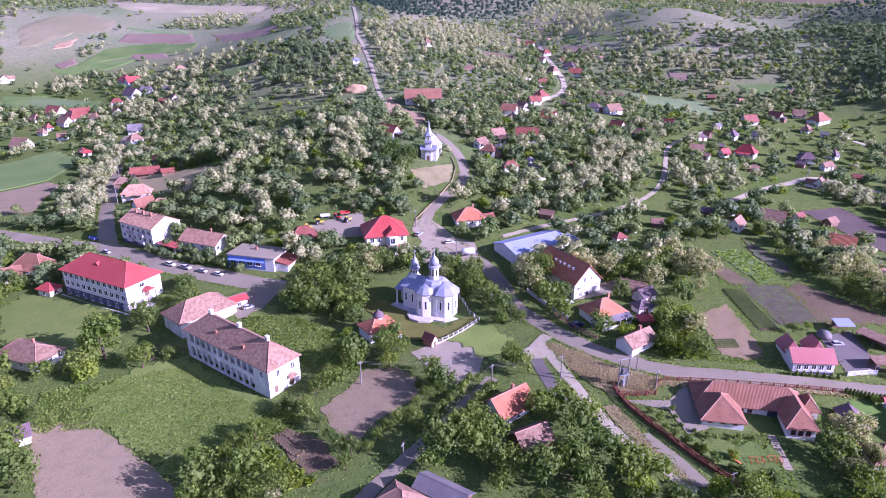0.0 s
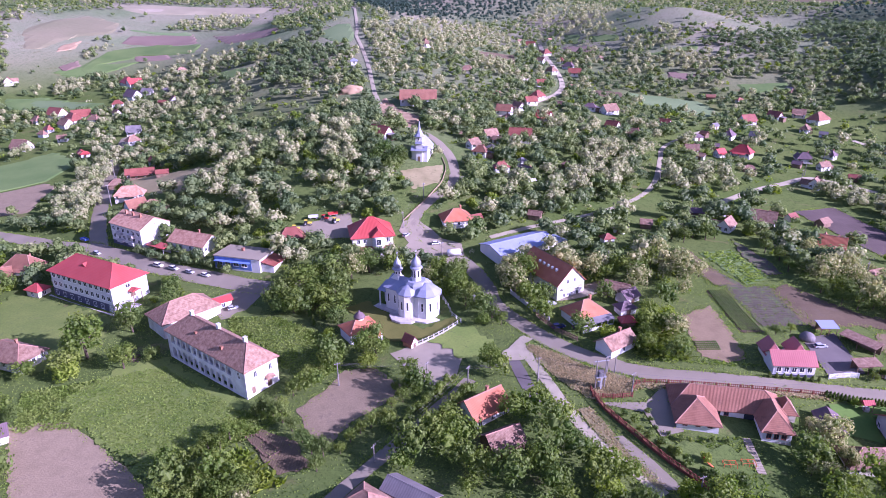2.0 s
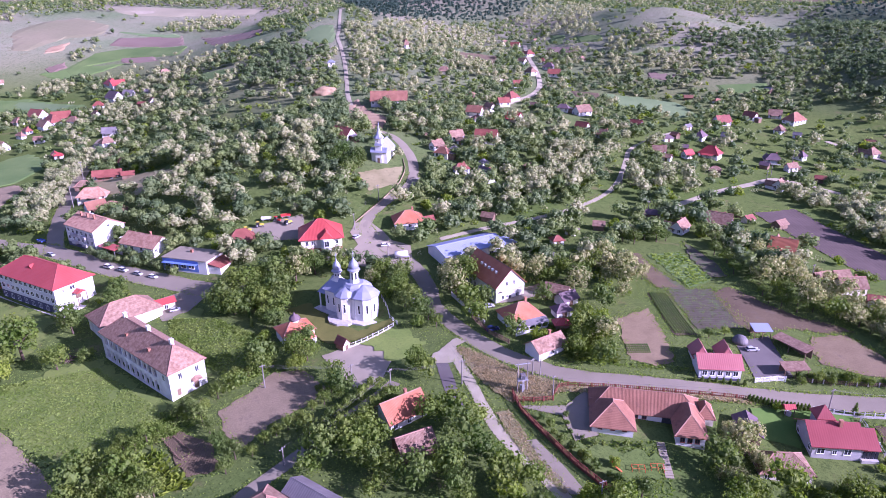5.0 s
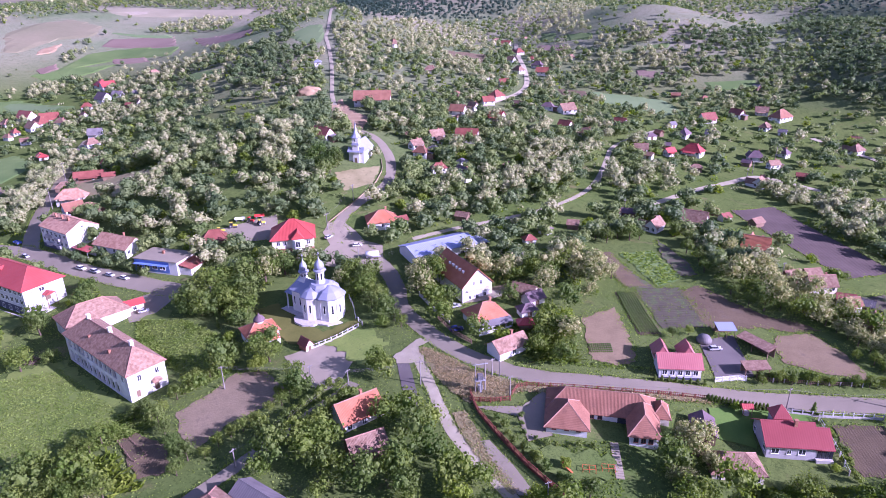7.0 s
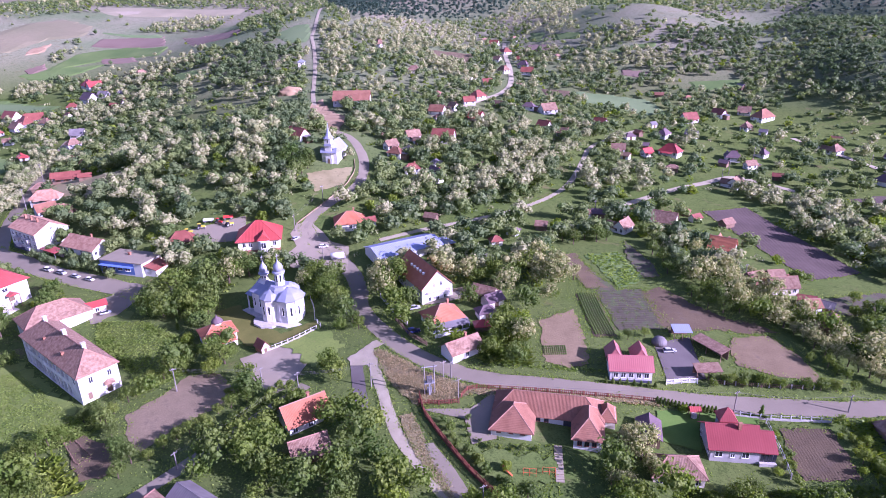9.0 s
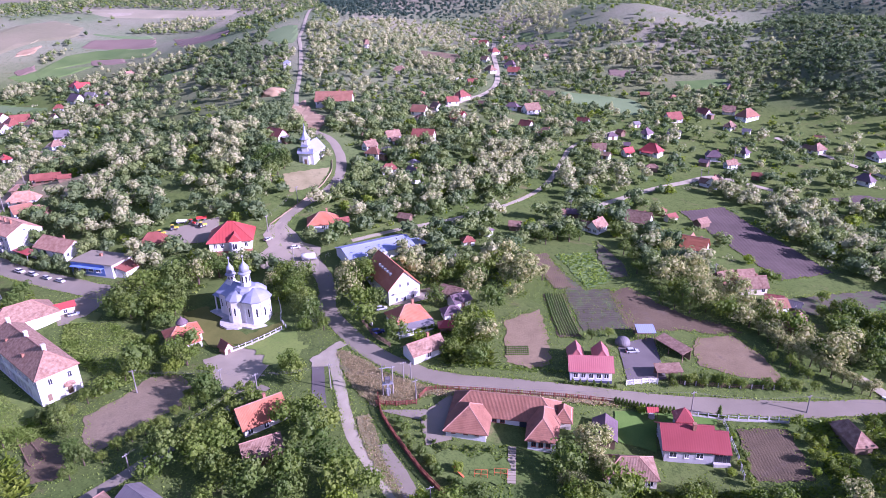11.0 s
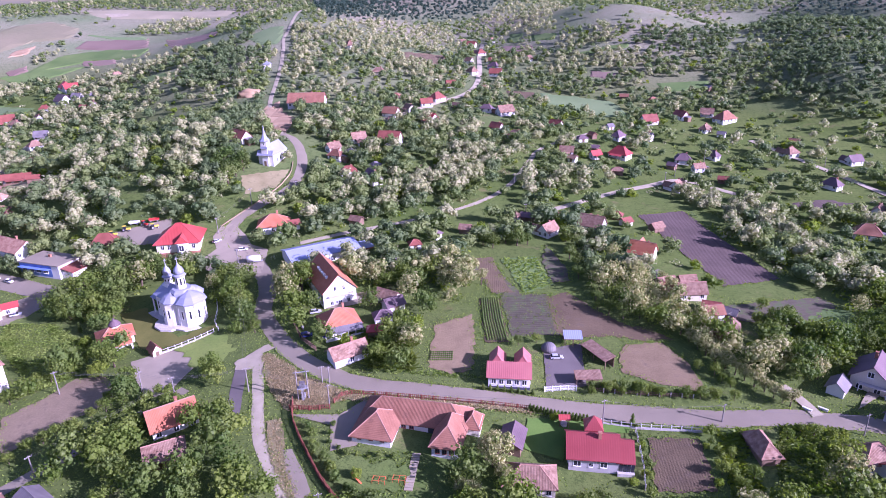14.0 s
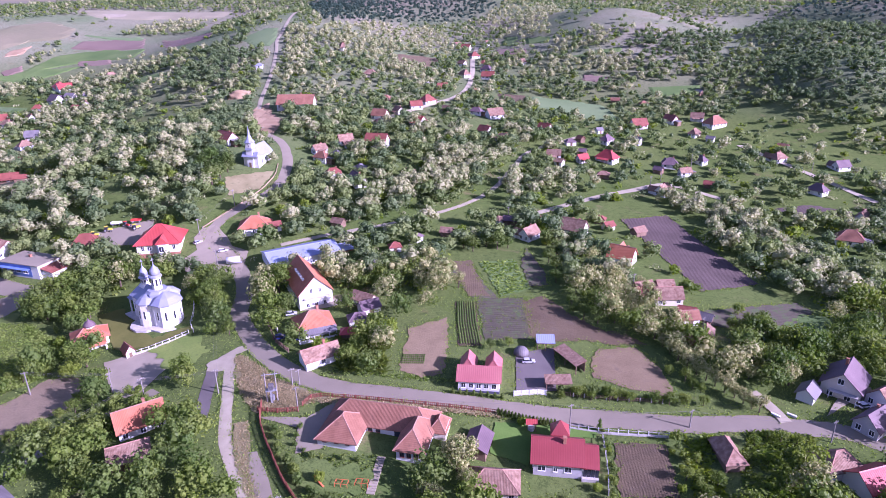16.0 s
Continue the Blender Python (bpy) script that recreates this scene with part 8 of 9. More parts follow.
fence("yard_fence", "rusty red fence of the transformer verge", [(36.0, 116.9), (40.9, 116.6), (45.1, 117.3)], 2.2, 1.3, FENCE_RED, FENCE_RED, 6)
fence("garden_fence", "garden fence with white concrete posts", [(100.3, 117.3), (106.4, 116.3), (110.8, 115.7), (123.3, 114.9)], 2.0, 1.3, WHITE, CONCRETE, 0, 0.4)
fence("garden_fence", "wire garden fence beside the plot", [(108.9, 114.8), (108.6, 106.1), (107.6, 99.2)], 2.4, 1.4, CONCRETE, STEEL)
fence("yard_wall", "low grey yard wall", [(21.4, 163.4), (26.4, 154.6), (30.6, 148.2)], 2.2, 1.3, CONCRETE, CONCRETE, 0, 1.0)
fence("plank_fence", "dark wooden fence in front of the houses", [(27.2, 151.0), (31.6, 143.2), (37.1, 138.0)], 2.2, 1.4, WOOD, WOOD, 10)
fence("gate_fence", "white metal yard gate", [(91.1, 125.4), (96.8, 126.4), (99.9, 125.9)], 1.8, 1.4, WHITE, FRAME, 8)
fence("paddock_fence", "grey board fence along the road", [(101.8, 126.3), (113.3, 125.5), (125.4, 125.2)], 2.4, 1.1, CONCRETE, WOOD, 6)
fence("retaining_wall", "tan stone wall of the road bend", [(-13.0, 204.6), (-9.6, 211.1), (-5.2, 219.8), (-0.4, 231.9), (1.0, 243.8), (-1.2, 255.3)], 4.0, 0.5, POLE_GREY, SOIL_PALE, 0, 0.35)


# narrow thuja trees and hedges
def thuja_mesh(tall, r, seed):
    q = np.random.default_rng(seed)
    lobes = [(0, 0, tall * f, r * (1.05 - f * 0.85), 1.6) for f in (0.22, 0.42, 0.62, 0.8)]
    v1, f1 = leaf_cloud(q, lobes, 130, 0.28)
    v2, f2 = core(lobes, 6, 0.85)
    return mesh_of("foliage", np.vstack([v1, v2]), np.vstack([f1, f2 + len(v1)]), LEAF_DARK)


THUJA = [thuja_mesh(1.9, 0.5, 1), thuja_mesh(1.6, 0.45, 2), thuja_mesh(3.6, 0.75, 3)]
THUJA_STEM = bm_to_mesh("stem", turned([(0.06, -0.3), (0.04, 0.5)], 6), BARK)


def thuja(x, y, v):
    ob = tagged(new("thuja"), "clipped narrow dark green thuja", "shrub", "thuja row")
    ob.matrix_basis = pose(x, y, ground_z(x, y), 0, 0, (x * 57) % 360)
    for n, me in (("foliage", THUJA[v]), ("stem", THUJA_STEM)):
        o = new(n, me)
        o.parent = ob


for x, y, a in road_frame([(87.6, 119.6), (93.1, 118.3), (99.7, 117.5)], 0.75):
    thuja(x, y, 0)
for x, y, a in road_frame([(77.6, 125.2), (88.6, 124.4)], 1.55):
    thuja(x, y, 1)
for x, y in ((-27, 152), (-30, 154), (-33, 151.5), (-35, 156), (108.5, 116.5)):
    thuja(x, y, 2)

# trees that stand alone
SINGLE = []
SINGLE += [(-88.6, 137.6, "green", 1.75), (-76.7, 133.0, "green", 1.0), (-87.0, 155.0, "green", 0.9), (-83.0, 150.5, "dark", 0.8), (14.2, 128.6, "green", 0.95), (80.6, 103.8, "acacia", 0.95), (81.5, 100.0, "acacia", 0.55), (20.5, 167.0, "acacia", 1.0), (23.6, 171.0, "dark", 1.2), (22.5, 164.0, "green", 1.05), (25.0, 167.5, "green", 1.2), (-39, 166, "green", 1.3), (-44, 163, "dark", 1.3), (-33, 161, "green", 1.2), (-29, 164, "dark", 1.25)]
SINGLE += [(-40, 158, "green", 1.0), (-27, 158, "dark", 0.9), (-21, 177, "dark", 1.1), (-26, 173, "green", 1.15), (-32, 172, "dark", 1.2), (-14, 180, "dark", 1.0), (6.5, 165, "green", 0.95), (4, 171, "dark", 0.8), (10.5, 160.5, "green", 0.7), (13, 155.5, "green", 0.62), (15.5, 151, "dark", 0.55), (17.8, 147.5, "green", 0.5), (8.5, 158, "dark", 0.6), (1, 177, "green", 0.8), (-16.5, 135.0, "green", 0.95)]
SINGLE += [(-13.5, 134.5, "green", 0.9), (-15, 130.5, "lime", 0.8), (54.0, 98.5, "lime", 0.5), (57.5, 91.5, "dark", 0.6), (92.5, 117.0, "lime", 0.4), (95.5, 93.5, "green", 0.7), (99, 95.5, "dark", 0.6), (86, 141.6, "dark", 0.35), (90.5, 143.0, "green", 0.32)]
for n, (x, y, kind, s) in enumerate(SINGLE):
    tree(x, y, kind, s, n)
for n, (x, y) in enumerate([(-21.5, 237.7), (-18.4, 236.4), (-24.3, 241.9), (-17.1, 241.2), (-26.6, 239.8), (-19.5, 231.2)]):
    tree(x, y, "dark", 0.85 + 0.1 * (n % 3), n)
# hedgerow trees, orchards and garden bushes
def hedgerow(kind, size, points):
    for n, (x, y) in enumerate(points):
        tree(x, y, kind, size * (0.85 + 0.3 * ((n * 0.618) % 1)), n)


hedgerow("acacia", 0.53, [(122.8, 158.3), (124.3, 155.2), (125.9, 151.9), (127.1, 149.5), (128.4, 146.4), (129.5, 143.4), (130.7, 140.8), (132.1, 138.0), (133.7, 136.0), (135.2, 134.0), (136.7, 132.1), (138.1, 130.1), (139.6, 128.3), (140.9, 126.4)])
hedgerow("acacia", 0.53, [(142.1, 124.8), (143.3, 123.8)])
hedgerow("acacia", 0.6, [(129.0, 175.6), (129.7, 170.5), (123.7, 169.7), (122.7, 174.7), (119.7, 185.6), (120.8, 179.9), (117.1, 189.4), (120.6, 196.7), (117.9, 201.0)])
hedgerow("acacia", 0.72, [(66.1, 170.7), (69.8, 174.1), (73.7, 177.7), (67.8, 181.4), (64.4, 177.7), (76.7, 170.8)])
hedgerow("dark", 0.52, [(107.9, 158.7), (110.5, 157.0), (108.1, 163.1), (113.8, 155.1), (116.9, 158.8), (118.3, 155.6), (114.0, 162.3), (119.1, 164.3)])
hedgerow("dark", 0.62, [(77.0, 198.3), (80.2, 195.8), (84.5, 199.8), (88.1, 198.2), (91.5, 199.5), (82.0, 203.3), (104.5, 203.7), (107.1, 196.8), (104.0, 189.7), (105.9, 183.7), (105.0, 176.0)])
hedgerow("green", 0.36, [(101.5, 125.3), (105.1, 126.0), (108.0, 125.4), (112.0, 125.3), (114.4, 126.2), (116.3, 125.2), (121.8, 125.2), (124.8, 125.0), (128.1, 124.9), (132.1, 125.1), (127.1, 135.0), (130.3, 133.2), (131.3, 130.9), (132.8, 129.4)])
hedgerow("green", 0.6, [(148.6, 156.4), (150.4, 153.8), (150.1, 148.6), (154.3, 151.6), (155.9, 149.1), (160.3, 152.2), (160.3, 148.2), (163.2, 149.8), (164.6, 147.3), (168.3, 150.2), (146.2, 144.5), (148.6, 142.3), (157.6, 144.3), (152.8, 164.2)])
hedgerow("green", 0.6, [(153.8, 159.9), (157.0, 158.8)])
hedgerow("acacia", 0.53, [(148.3, 138.9), (149.9, 136.8), (152.0, 135.9), (153.5, 133.8), (145.3, 135.4), (155.1, 139.4)])
hedgerow("green", 0.34, [(129.3, 114.1), (138.6, 113.7), (141.7, 115.5), (144.1, 114.8), (147.5, 114.9), (125.8, 108.4), (122.6, 103.9), (134.6, 108.8), (138.9, 101.8), (142.0, 104.7), (125.3, 99.9), (128.1, 102.8), (124.4, 101.2), (139.5, 109.0)])
hedgerow("lime", 0.3, [(109.2, 107.6), (109.3, 110.6), (108.4, 103.9), (105.9, 101.6), (121.7, 110.5), (122.6, 106.5), (121.2, 101.1)])
hedgerow("acacia", 0.53, [(73.4, 96.9), (75.9, 95.5), (81.9, 99.5), (78.2, 105.6), (79.5, 103.9), (79.0, 108.7)])
hedgerow("green", 0.6, [(-46.0, 89.2), (-47.4, 87.8), (-43.3, 93.5), (-40.8, 90.6), (-40.0, 93.5), (-37.1, 90.6), (-31.7, 90.6), (-34.3, 89.2), (-42.1, 87.9)])
hedgerow("dark", 0.5, [(-37.3, 113.3), (-36.1, 115.3), (-33.4, 113.2), (-30.8, 111.1), (-28.0, 108.2), (-25.0, 104.5), (-22.2, 101.0), (-19.7, 100.2), (-20.2, 96.2)])
hedgerow("green", 0.5, [(-45.5, 101.5), (-44.0, 103.2), (-41.6, 103.2), (-40.4, 105.8), (-38.7, 107.6), (-40.9, 99.0)])
hedgerow("green", 0.42, [(-29.5, 124.8), (-29.2, 128.3), (-26.7, 129.3), (-30.8, 120.4), (-32.0, 116.2)])
hedgerow("green", 0.4, [(-7.5, 121.2), (-4.8, 121.1), (-2.6, 118.8), (-5.5, 116.9), (-7.7, 115.0), (-3.9, 123.2), (-9.2, 110.3), (-11.3, 108.5), (-13.3, 106.8), (-15.0, 104.2), (-16.5, 100.9)])


# ---- low growth ----
def tufts(name, outline, material, label, step, size, tall, seed, category="weeds"):
    """Upright bent blades in small bunches over an outline; one object."""
    q = np.random.default_rng(seed)
    p = np.array(outline, float)
    lo, hi = p.min(0), p.max(0)
    xs, ys = np.meshgrid(np.arange(lo[0], hi[0], step), np.arange(lo[1], hi[1], step))
    pts = np.stack([xs.ravel(), ys.ravel()], 1) + (q.random((xs.size, 2)) - 0.5) * step * 1.4
    odd = np.zeros(len(pts), bool)
    for (xa, ya), (xb, yb) in zip(p, np.roll(p, -1, 0)):
        odd ^= ((ya > pts[:, 1]) != (yb > pts[:, 1])) & (pts[:, 0] < (xb - xa) * (pts[:, 1] - ya) / (yb - ya + 1e-9) + xa)
    pts = pts[odd]
    lump = np.array([noise.noise(Vector((x * 0.22, y * 0.22, seed))) for x, y in pts])
    pts = pts[lump > -0.5]
    pts = np.repeat(pts, 3, 0) + (q.random((len(pts) * 3, 2)) - 0.5) * step * 0.7
    n = len(pts)
    z = height(pts[:, 0], pts[:, 1])
    t = q.random(n) * 6.283
    a = np.stack([np.cos(t), np.sin(t), 0 * t], 1) * (size * (0.5 + 0.6 * q.random(n)))[:, None]
    up = np.stack([0.5 + 0.9 * q.standard_normal(n), 0.9 * q.standard_normal(n) - 0.3, np.ones(n)], 1) * (tall * (0.5 + 0.8 * q.random(n)))[:, None]
    c = np.concatenate([pts, z[:, None] - 0.05], 1)
    v = np.stack([c - a * 0.5, c + a * 0.5, c + a * 0.4 + up, c - a * 0.4 + up * 0.85], 1).reshape(-1, 3)
    return tagged(new(name, mesh_of(name, v, np.arange(n * 4).reshape(-1, 4), material)), label, category, kind="stuff")


tufts("tall_weeds", [(-95.8, 122.3), (-66.7, 133.6), (-41.2, 115.4), (-29.8, 114.3), (-37.3, 106.0), (-45.0, 101.0), (-54.4, 96.3), (-73.6, 110.1), (-88.0, 107.7)], WEEDS, "dense tall green weeds of the old meadow", 0.40, 0.40, 0.46, 1)
tufts("tall_weeds", [(-59.0, 156.9), (-44.3, 155.9), (-23.6, 143.3), (-22.2, 130.2), (-31.1, 122.8), (-34.7, 130.9), (-53.5, 146)], WEEDS, "dense tall weeds behind the old building", 0.42, 0.5, 0.5, 2)
tufts("rough_grass", [(47.1, 105.2), (65.0, 106.1), (63.3, 90.5), (54.2, 90.9)], WEEDS, "rough green grass of the play yard", 0.7, 0.5, 0.25, 3)
tufts("tall_weeds", [(86.1, 97.0), (124.6, 98.4), (122.8, 86.1), (86.0, 86.5)], LEAF, "leafy weeds below the gardens", 0.46, 0.55, 0.5, 4)
tufts("dry_reeds", [(23.2, 136.6), (24.6, 138.0), (30.6, 133.4), (36.3, 128.4), (47.6, 122.8), (46.9, 120.4), (42.2, 117.3), (35.6, 116.5), (31.5, 120.7), (26.9, 128.0)], REED, "dry straw-coloured reeds on the verge", 0.24, 0.2, 0.4, 5)
tufts("dry_reeds", [(32.0, 112.9), (34.9, 113.6), (37.5, 107.4), (39.8, 100.6), (44.9, 92.4), (43.8, 91.3), (39.8, 97.0), (35.9, 103.4)], REED, "dry straw-coloured grass between lane and fence", 0.36, 0.3, 0.35, 6)
tufts("dry_reeds", [(46.9, 122.0), (88.8, 120.2), (88.6, 118.6), (46.9, 120.0)], REED, "dry straw-coloured roadside grass", 0.45, 0.5, 0.4, 7)
tufts("churchyard_grass", [(-16, 146), (-5, 140), (4, 147), (5.5, 151.5), (-4, 147), (-14, 151)], WEEDS, "short churchyard grass", 0.8, 0.35, 0.14, 8, "grass")
tufts("garden_rows", [(-41.2, 102.0), (-36.7, 103.0), (-25.8, 93.1), (-30.2, 91.0)], LEAF_LIME, "yellow-green garden rows", 0.8, 0.8, 0.9, 9, "crop")
tufts("crop_shoots", [(81.9, 164.2), (95.1, 165.6), (98.2, 147.1), (84.6, 145.6)], WEEDS, "sprouting green crop", 1.1, 0.45, 0.25, 10, "crop")
tufts("crop_shoots", [(153.5, 152.9), (171.2, 167.1), (178.7, 165.9), (170.9, 152.3), (158.4, 148.6)], WEEDS, "sprouting green crop", 1.0, 0.6, 0.35, 11, "crop")
tufts("crop_shoots", [(82.6, 187.2), (93.2, 190.2), (97.0, 171.6), (88.8, 166.6)], WEEDS, "bright green crop", 0.8, 0.7, 0.5, 12, "crop")
tufts("tall_weeds", [(46.5, 146.5), (60.5, 150.5), (61.0, 131.0), (50.0, 131.8)], LEAF, "leafy thicket beside the garden plot", 0.6, 0.8, 0.9, 13)
tufts("rough_grass", [(47, 130.6), (78, 128.2), (78, 129.6), (60, 131.2), (50, 132.4)], WEEDS, "rough roadside grass", 0.6, 0.5, 0.35, 14)
tufts("rough_grass", [(-118, 165), (-92, 155.5), (-80, 152), (-74, 142), (-96, 134), (-120, 147)], WEEDS, "mown school meadow", 1.1, 0.4, 0.12, 15, "grass")


def open_grass():
    """Short bunches over the open ground near the walk, off roads, plots and buildings."""
    q = np.random.default_rng(77)
    xs, ys = np.meshgrid(np.arange(-135, 175, 0.6), np.arange(82, 172, 0.6))
    p = np.stack([xs.ravel(), ys.ravel()], 1) + (q.random((xs.size, 2)) - 0.5)
    p = p[in_view(p, 0.02)]
    p = p[bare[(p[:, 1] - Y0).astype(int), (p[:, 0] - X0).astype(int)] < 0.5]
    lump = np.array([noise.noise(Vector((x * 0.12, y * 0.12, 9.0))) for x, y in p])
    p = p[lump + 0.5 * q.random(len(p)) > 0.1]
    n = len(p)
    t = q.random(n) * 6.283
    a = np.stack([np.cos(t), np.sin(t), 0 * t], 1) * (0.16 + 0.24 * q.random(n))[:, None]
    up = np.stack([0.15 * q.standard_normal(n), 0.15 * q.standard_normal(n), 0.08 + 0.2 * q.random(n)], 1)
    c = np.concatenate([p, height(p[:, 0], p[:, 1])[:, None] - 0.04], 1)
    v = np.stack([c - a * 0.5, c + a * 0.5, c + a * 0.4 + up, c - a * 0.4 + up * 0.8], 1).reshape(-1, 3)
    tagged(new("grass_tufts", mesh_of("grass_tufts", v, np.arange(n * 4).reshape(-1, 4), WEEDS)), "uneven grass bunches on open ground", "grass", kind="stuff")


open_grass()


def rim_grass():
    """Grass and weeds that grow over the edges of plots and roads near the walk."""
    q = np.random.default_rng(78)
    pts = []
    for line, closed in RIMS:
        for a, b in zip(line, np.roll(line, -1, 0) if closed else line[1:]):
            if max(a[1], b[1]) > 245:
                continue
            n = int(np.linalg.norm(b - a) * (12.0 if closed else 9.0))
            pts.append(a + (b - a) * q.random((n, 1)) + q.standard_normal((n, 2)) * (0.75 if closed else 0.35))
    p = np.vstack(pts)
    lump = np.array([noise.noise(Vector((x * 0.3, y * 0.3, 4.0))) for x, y in p])
    p = p[lump + 0.5 * q.random(len(p)) > 0.05]
    n = len(p)
    t = q.random(n) * 6.283
    a = np.stack([np.cos(t), np.sin(t), 0 * t], 1) * (0.12 + 0.2 * q.random(n))[:, None]
    up = np.stack([0.1 * q.standard_normal(n), 0.1 * q.standard_normal(n), 0.12 + 0.3 * q.random(n) ** 2], 1)
    c = np.concatenate([p, height(p[:, 0], p[:, 1])[:, None] + 0.03], 1)
    v = np.stack([c - a * 0.5, c + a * 0.5, c + a * 0.4 + up, c - a * 0.4 + up * 0.8], 1).reshape(-1, 3)
    tagged(new("verge_grass", mesh_of("verge_grass", v, np.arange(n * 4).reshape(-1, 4), WEEDS)), "uneven grass along roads and plot edges", "grass", kind="stuff")


rim_grass()


def crop_row(points, step, r, material, name, plant_name, label, seed):
    """A row of low round plants; each plant is a part."""
    x0, y0 = points[0]
    ob = thing(name, label, "crop", x0, y0, ground_z(x0, y0), 0, "crop rows")
    q = np.random.default_rng(seed)
    heads = [mesh_of(plant_name, *core([(0, 0, r * 0.5, r * (0.85 + 0.3 * q.random()), 0.9)], 6, 1.0), material) for _ in range(3)]
    for n, (x, y, a) in enumerate(road_frame(points, step)):
        o = new(plant_name, heads[n % 3])
        o.parent, o.matrix_basis = ob, pose(x - x0, y - y0, ground_z(x, y) - ground_z(x0, y0), 0, 0, n * 77)


for i in range(8):
    f = (i + 0.5) / 8
    a, b = (76.5 + 5.0 * f, 162.6 + 0.2 * f), (78.3 + 5.4 * f, 142.9 + 0.3 * f)
    crop_row([a, ((a[0] + b[0]) / 2 - 0.3, (a[1] + b[1]) / 2), b], 0.6, 0.3, LEAF_DARK, "cabbage_row", "cabbage", "dark green row of cabbages", 40 + i)
for i in range(5):
    crop_row([(65.0 + i * 0.00, 134.9 + i * 0.77), (70.1 + i * 0.00, 135.1 + i * 0.77)], 0.5, 0.3, LEAF_DARK, "vegetable_row", "vegetable", "short green vegetable row", 60 + i)


# ---- yard things ----
def steps():
    ob = thing("garden_steps", "pale concrete garden path with flights of steps", "steps", 64.6, 105.6, ground_z(64.6, 105.6), -94)
    n = 15
    for i in range(n):
        x = i * 0.62
        wx, wy = 64.6 - 0.07 * x, 105.6 - x
        z = ground_z(wx, wy) - ground_z(64.6, 105.6)
        linked("step", box(x, x + 0.6, -0.8, 0.8, z - 0.4, z + 0.12 + 0.03 * (i % 2), 0.02), PAVING, ob)


def slide():
    ob = thing("slide", "orange playground slide with a small tower", "slide", 53.8, 98.0, ground_z(53.8, 98.0), -35)
    ob.matrix_basis = ob.matrix_basis @ Matrix.Scale(0.55, 4)
    linked("chute", hull([(u, v, z) for v in (-0.3, 0.3) for u, z in ((0, 1.7), (0, 1.85), (2.6, 0.2), (2.6, 0.35), (3.1, 0.2), (3.1, 0.3))]), ORANGE_PAINT, ob)
    linked("tower", box(-0.9, 0.0, -0.5, 0.5, 1.6, 1.75), WOOD, ob), linked("hood", hull([(-1, -0.6, 2.6), (0.1, -0.6, 2.6), (-1, 0.6, 2.6), (0.1, 0.6, 2.6), (-0.45, 0, 3.3)]), RED_PAINT, ob)
    for u in (-0.85, -0.05):
        for v in (-0.45, 0.45):
            linked("post", box(u - 0.05, u + 0.05, v - 0.05, v + 0.05, -0.2, 2.7), WOOD, ob)


def climbing_frame(x, y, yaw, span):
    ob = thing("climbing_frame", "orange-red tubular climbing frame", "playground frame", x, y, ground_z(x, y), yaw, "playground frames")
    for u in np.arange(0, span + 0.1, 1.2):
        for v in (-0.6, 0.6):
            linked("post", box(u - 0.04, u + 0.04, v - 0.04, v + 0.04, -0.2, 0.9), ORANGE_PAINT, ob)
        linked("rung", box(u - 0.03, u + 0.03, -0.6, 0.6, 0.8, 0.86), ORANGE_PAINT, ob)
    for v in (-0.6, 0.6):
        linked("rail", box(0, span, v - 0.03, v + 0.03, 0.86, 0.92), ORANGE_PAINT, ob)


def well():
    ob = thing("garden_well", "small covered well with a red roof", "well", 94.4, 116.1, ground_z(94.4, 116.1))
    linked("kerb", turned([(0.7, -0.2), (0.7, 0.8)], 10), CONCRETE, ob)
    linked("roof", hull([(u, v, z) for u in (-1.2, 1.2) for v, z in ((-1.0, 2.0), (1.0, 2.0), (0, 2.8))]), RED_METAL, ob)
    for u in (-0.9, 0.9):
        for v in (-0.7, 0.7):
            linked("post", box(u - 0.06, u + 0.06, v - 0.06, v + 0.06, -0.2, 2.0), WOOD, ob)


def sand_bank():
    """Eroded sandy face on the ridge."""
    q = np.random.default_rng(3)
    bm = bmesh.new()
    bmesh.ops.create_icosphere(bm, subdivisions=4, radius=1)
    for v in bm.verts:
        n_ = noise.noise(v.co * 2.5) * 0.25 + noise.noise(Vector((v.co.x * 9, v.co.y * 9, 0))) * 0.12
        gully = 0.35 * noise.noise(Vector((v.co.x * 7, 0, 1)))
        v.co = Vector((v.co.x * 8 * (1 + n_), v.co.y * 3.0 * (1 + n_ + gully), v.co.z * 4.4 * (1 + 0.5 * n_ + 0.4 * gully)))
    ob = tagged(linked("sand_bank", bm, SAND, smooth=True), "eroded pale sandy bank on the ridge", "bank")
    ob.matrix_basis = pose(-54.4, 359.9, ground_z(-54.4, 359.9) - 0.5, 0, 0, 10)


def greenhouse():
    ob = thing("tarpaulin_stack", "grey tarpaulin-covered hay stack in the yard", "stack", 93.3, 140.3, ground_z(93.3, 140.3), 10)
    bm = turned([(1.9, 0), (1.8, 0.8), (1.3, 1.5), (0.3, 1.9)], 12)
    linked("cover", bm, GREY_ROOF, ob, smooth=True)


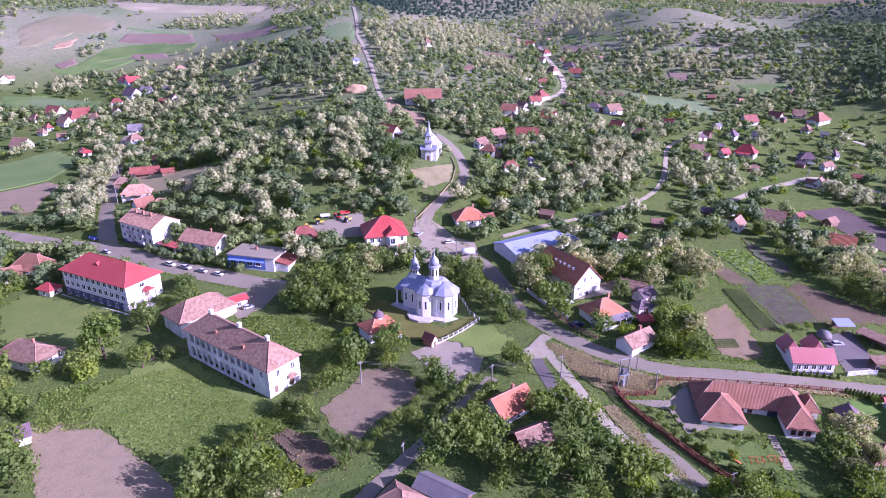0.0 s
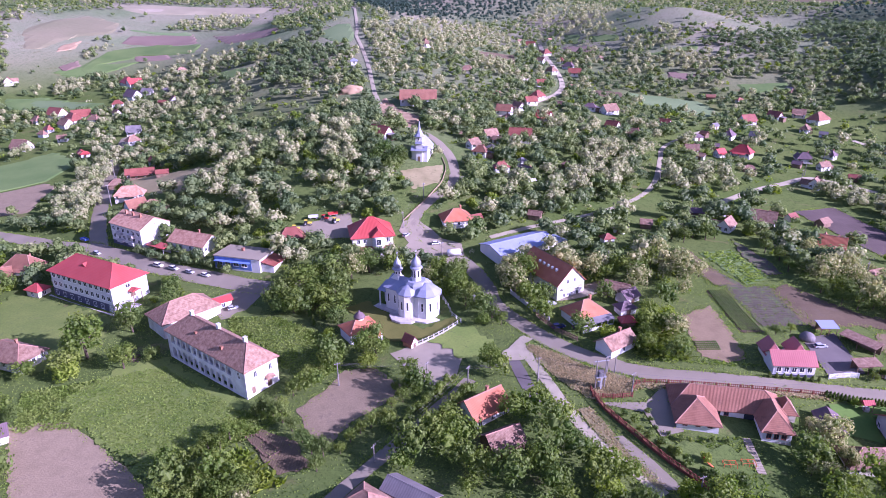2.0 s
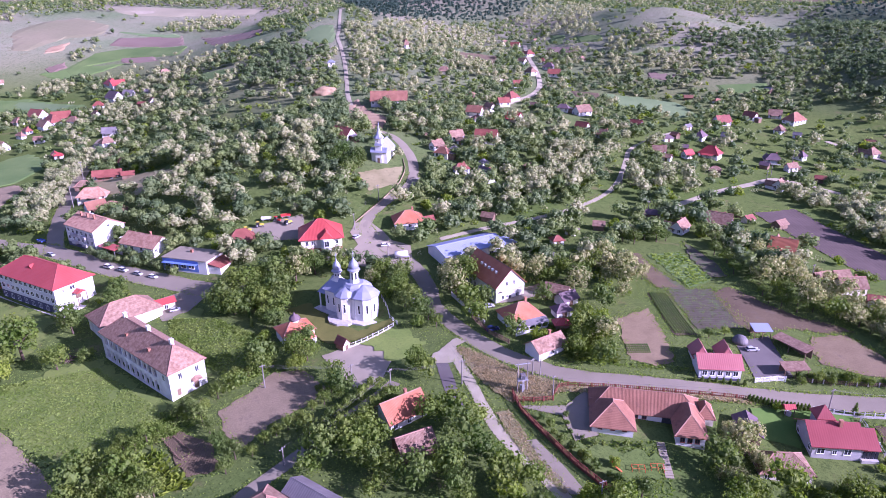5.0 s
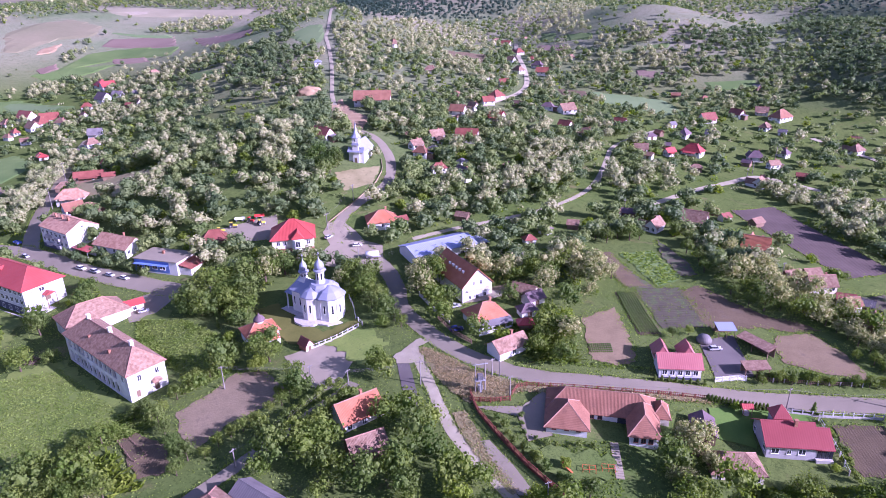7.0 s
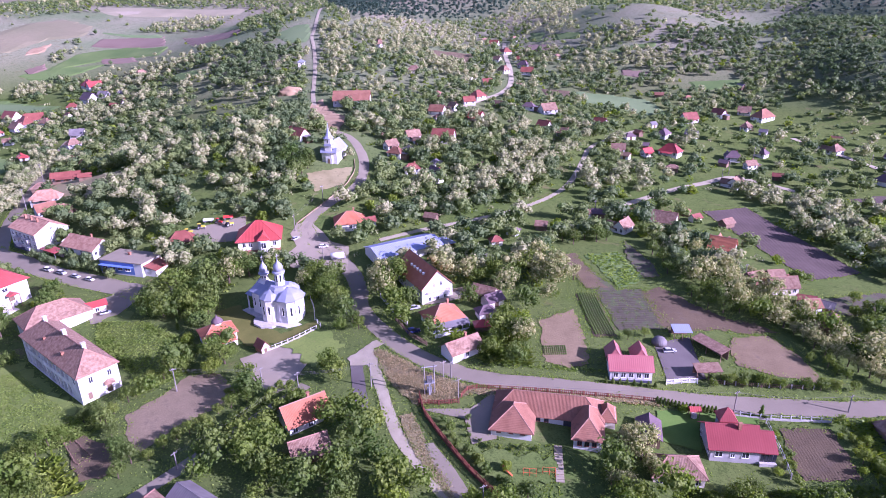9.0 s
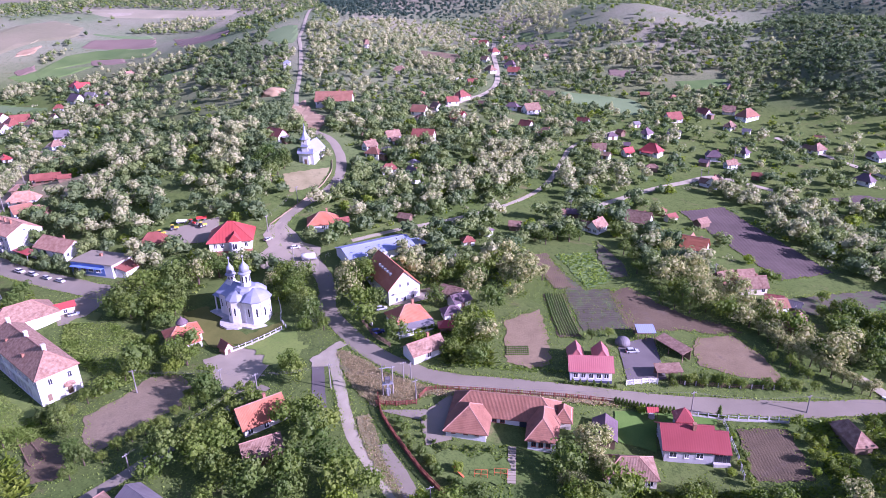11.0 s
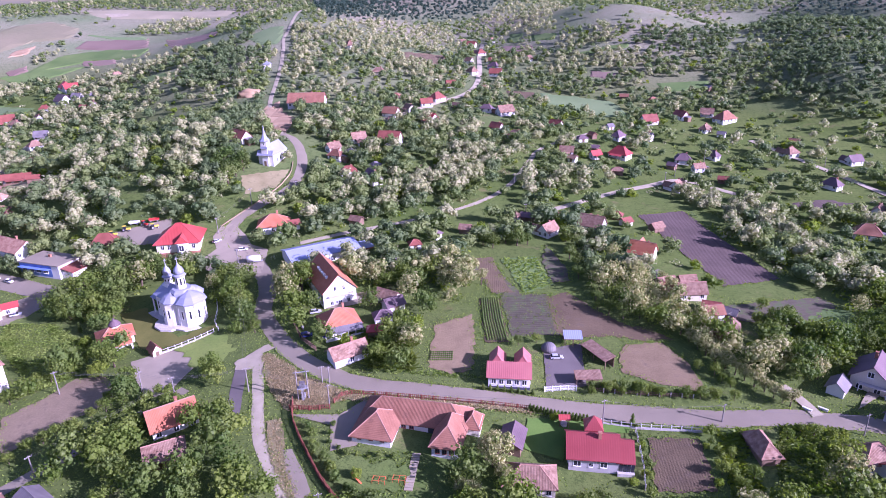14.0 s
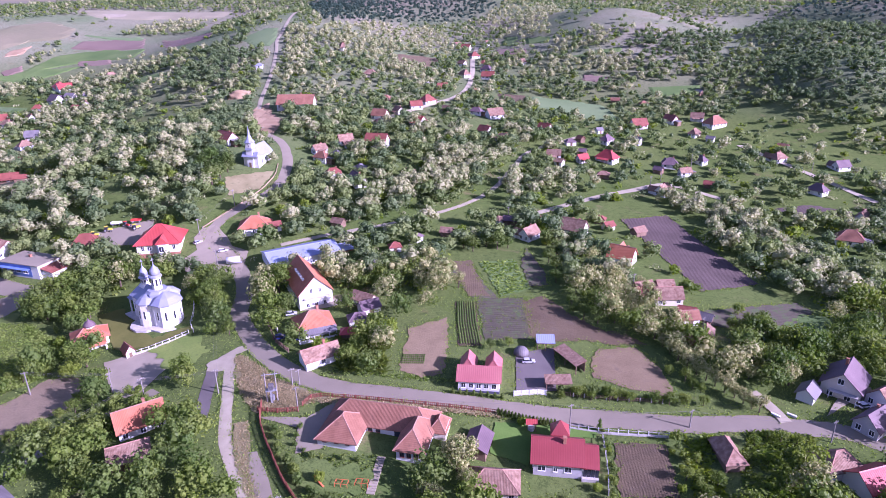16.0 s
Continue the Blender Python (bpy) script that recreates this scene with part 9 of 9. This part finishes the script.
def lean_to(x, y, yaw, L, W, roofing, label):
    ob = thing("open_shed", label, "shed", x, y, ground_z(x, y), yaw, "yard sheds")
    linked("roof", hull([(u, v, z + dz) for u in (-L / 2, L / 2) for v, z in ((-W / 2, 2.1), (W / 2, 2.7)) for dz in (0, 0.12)]), roofing, ob)
    linked("back_wall", box(-L / 2 + 0.2, L / 2 - 0.2, W / 2 - 0.4, W / 2 - 0.3, -0.2, 2.5), WOOD, ob)
    for u in (-L / 2 + 0.3, 0, L / 2 - 0.3):
        linked("post", box(u - 0.07, u + 0.07, -W / 2 + 0.3, -W / 2 + 0.44, -0.2, 2.1), WOOD, ob)


def wood_pile(x, y, n, seed):
    q = random.Random(seed)
    ob = thing("log_pile", "heap of brown branches and logs", "log pile", x, y, ground_z(x, y))
    log = bm_to_mesh("log", turned([(0.12, -1.2), (0.1, 1.2)], 7), BARK)
    for i in range(n):
        o = new("log", log)
        o.parent = ob
        o.matrix_basis = pose(q.uniform(-1.6, 1.6), q.uniform(-1.2, 1.2), q.uniform(0.1, 0.8), q.uniform(70, 110), q.uniform(-20, 20), q.uniform(0, 180))


fence("bed_fence", "low weathered board fence round the vegetable bed", [(-37.3, 106.2), (-35.4, 107.1), (-28.7, 101.8), (-30.7, 99.8), (-37.3, 106.2)], 1.2, 0.6, WOOD, WOOD, 0)
steps(), slide(), climbing_frame(57.2, 97.9, -4, 2.4), climbing_frame(60.9, 98.4, -4, 2.4), well(), sand_bank(), greenhouse()
lean_to(104.5, 137.4, -60, 9.0, 3.2, TILE_OLD, "long open shed with a weathered roof"), lean_to(101.0, 128.6, 4, 6.0, 3.0, TILE_OLD, "low roadside shed with a brown roof"), lean_to(99.3, 143.2, 0, 4.5, 3.4, BLUE_ROOF, "open carport with a white-blue roof")
wood_pile(-76.9, 137.6, 26, 1), wood_pile(52.5, 158.5, 18, 2), wood_pile(47.5, 160.5, 14, 3)


def dome_cap():
    ob = thing("lodge_lantern", "dark little dome on the church gatehouse roof", "dome", -19.4, 146.6, ground_z(-19.4, 146.0) + 4.0)
    linked("drum", turned([(1.3, -0.6), (1.3, 0.9)], 8), WHITE, ob)
    linked("cap", turned([(1.6, 0.9), (1.5, 1.2), (1.0, 1.9), (0.3, 2.3), (0.05, 3.0)], 12), PURPLE_ROOF, ob, smooth=True)


dome_cap()


def culvert(x, y, yaw):
    ob = thing("culvert_wall", "short white concrete culvert wall beside the track", "culvert", x, y, ground_z(x, y), yaw, "culvert walls")
    linked("wall", box(-0.9, 0.9, -0.16, 0.16, -0.3, 0.5, 0.04), WHITE, ob), linked("coping", box(-0.98, 0.98, -0.22, 0.22, 0.5, 0.6), FRAME, ob)


culvert(146.3, 122.7, -45), culvert(149.7, 122.9, -40)
tufts("tall_weeds", [(138.5, 117.8), (151.7, 117.1), (148.8, 108.4), (146.0, 100.0), (131.9, 99.2), (133.3, 106.0)], LEAF, "leafy weeds between the cottages", 0.55, 0.6, 0.5, 16)
tufts("tall_weeds", [(125.5, 116.1), (131.5, 116.5), (127.7, 105.7), (129.3, 100.3), (122.8, 98.6), (123.5, 106.8)], LEAF_LIME, "leafy weeds beside the narrow shed", 0.55, 0.6, 0.5, 17)
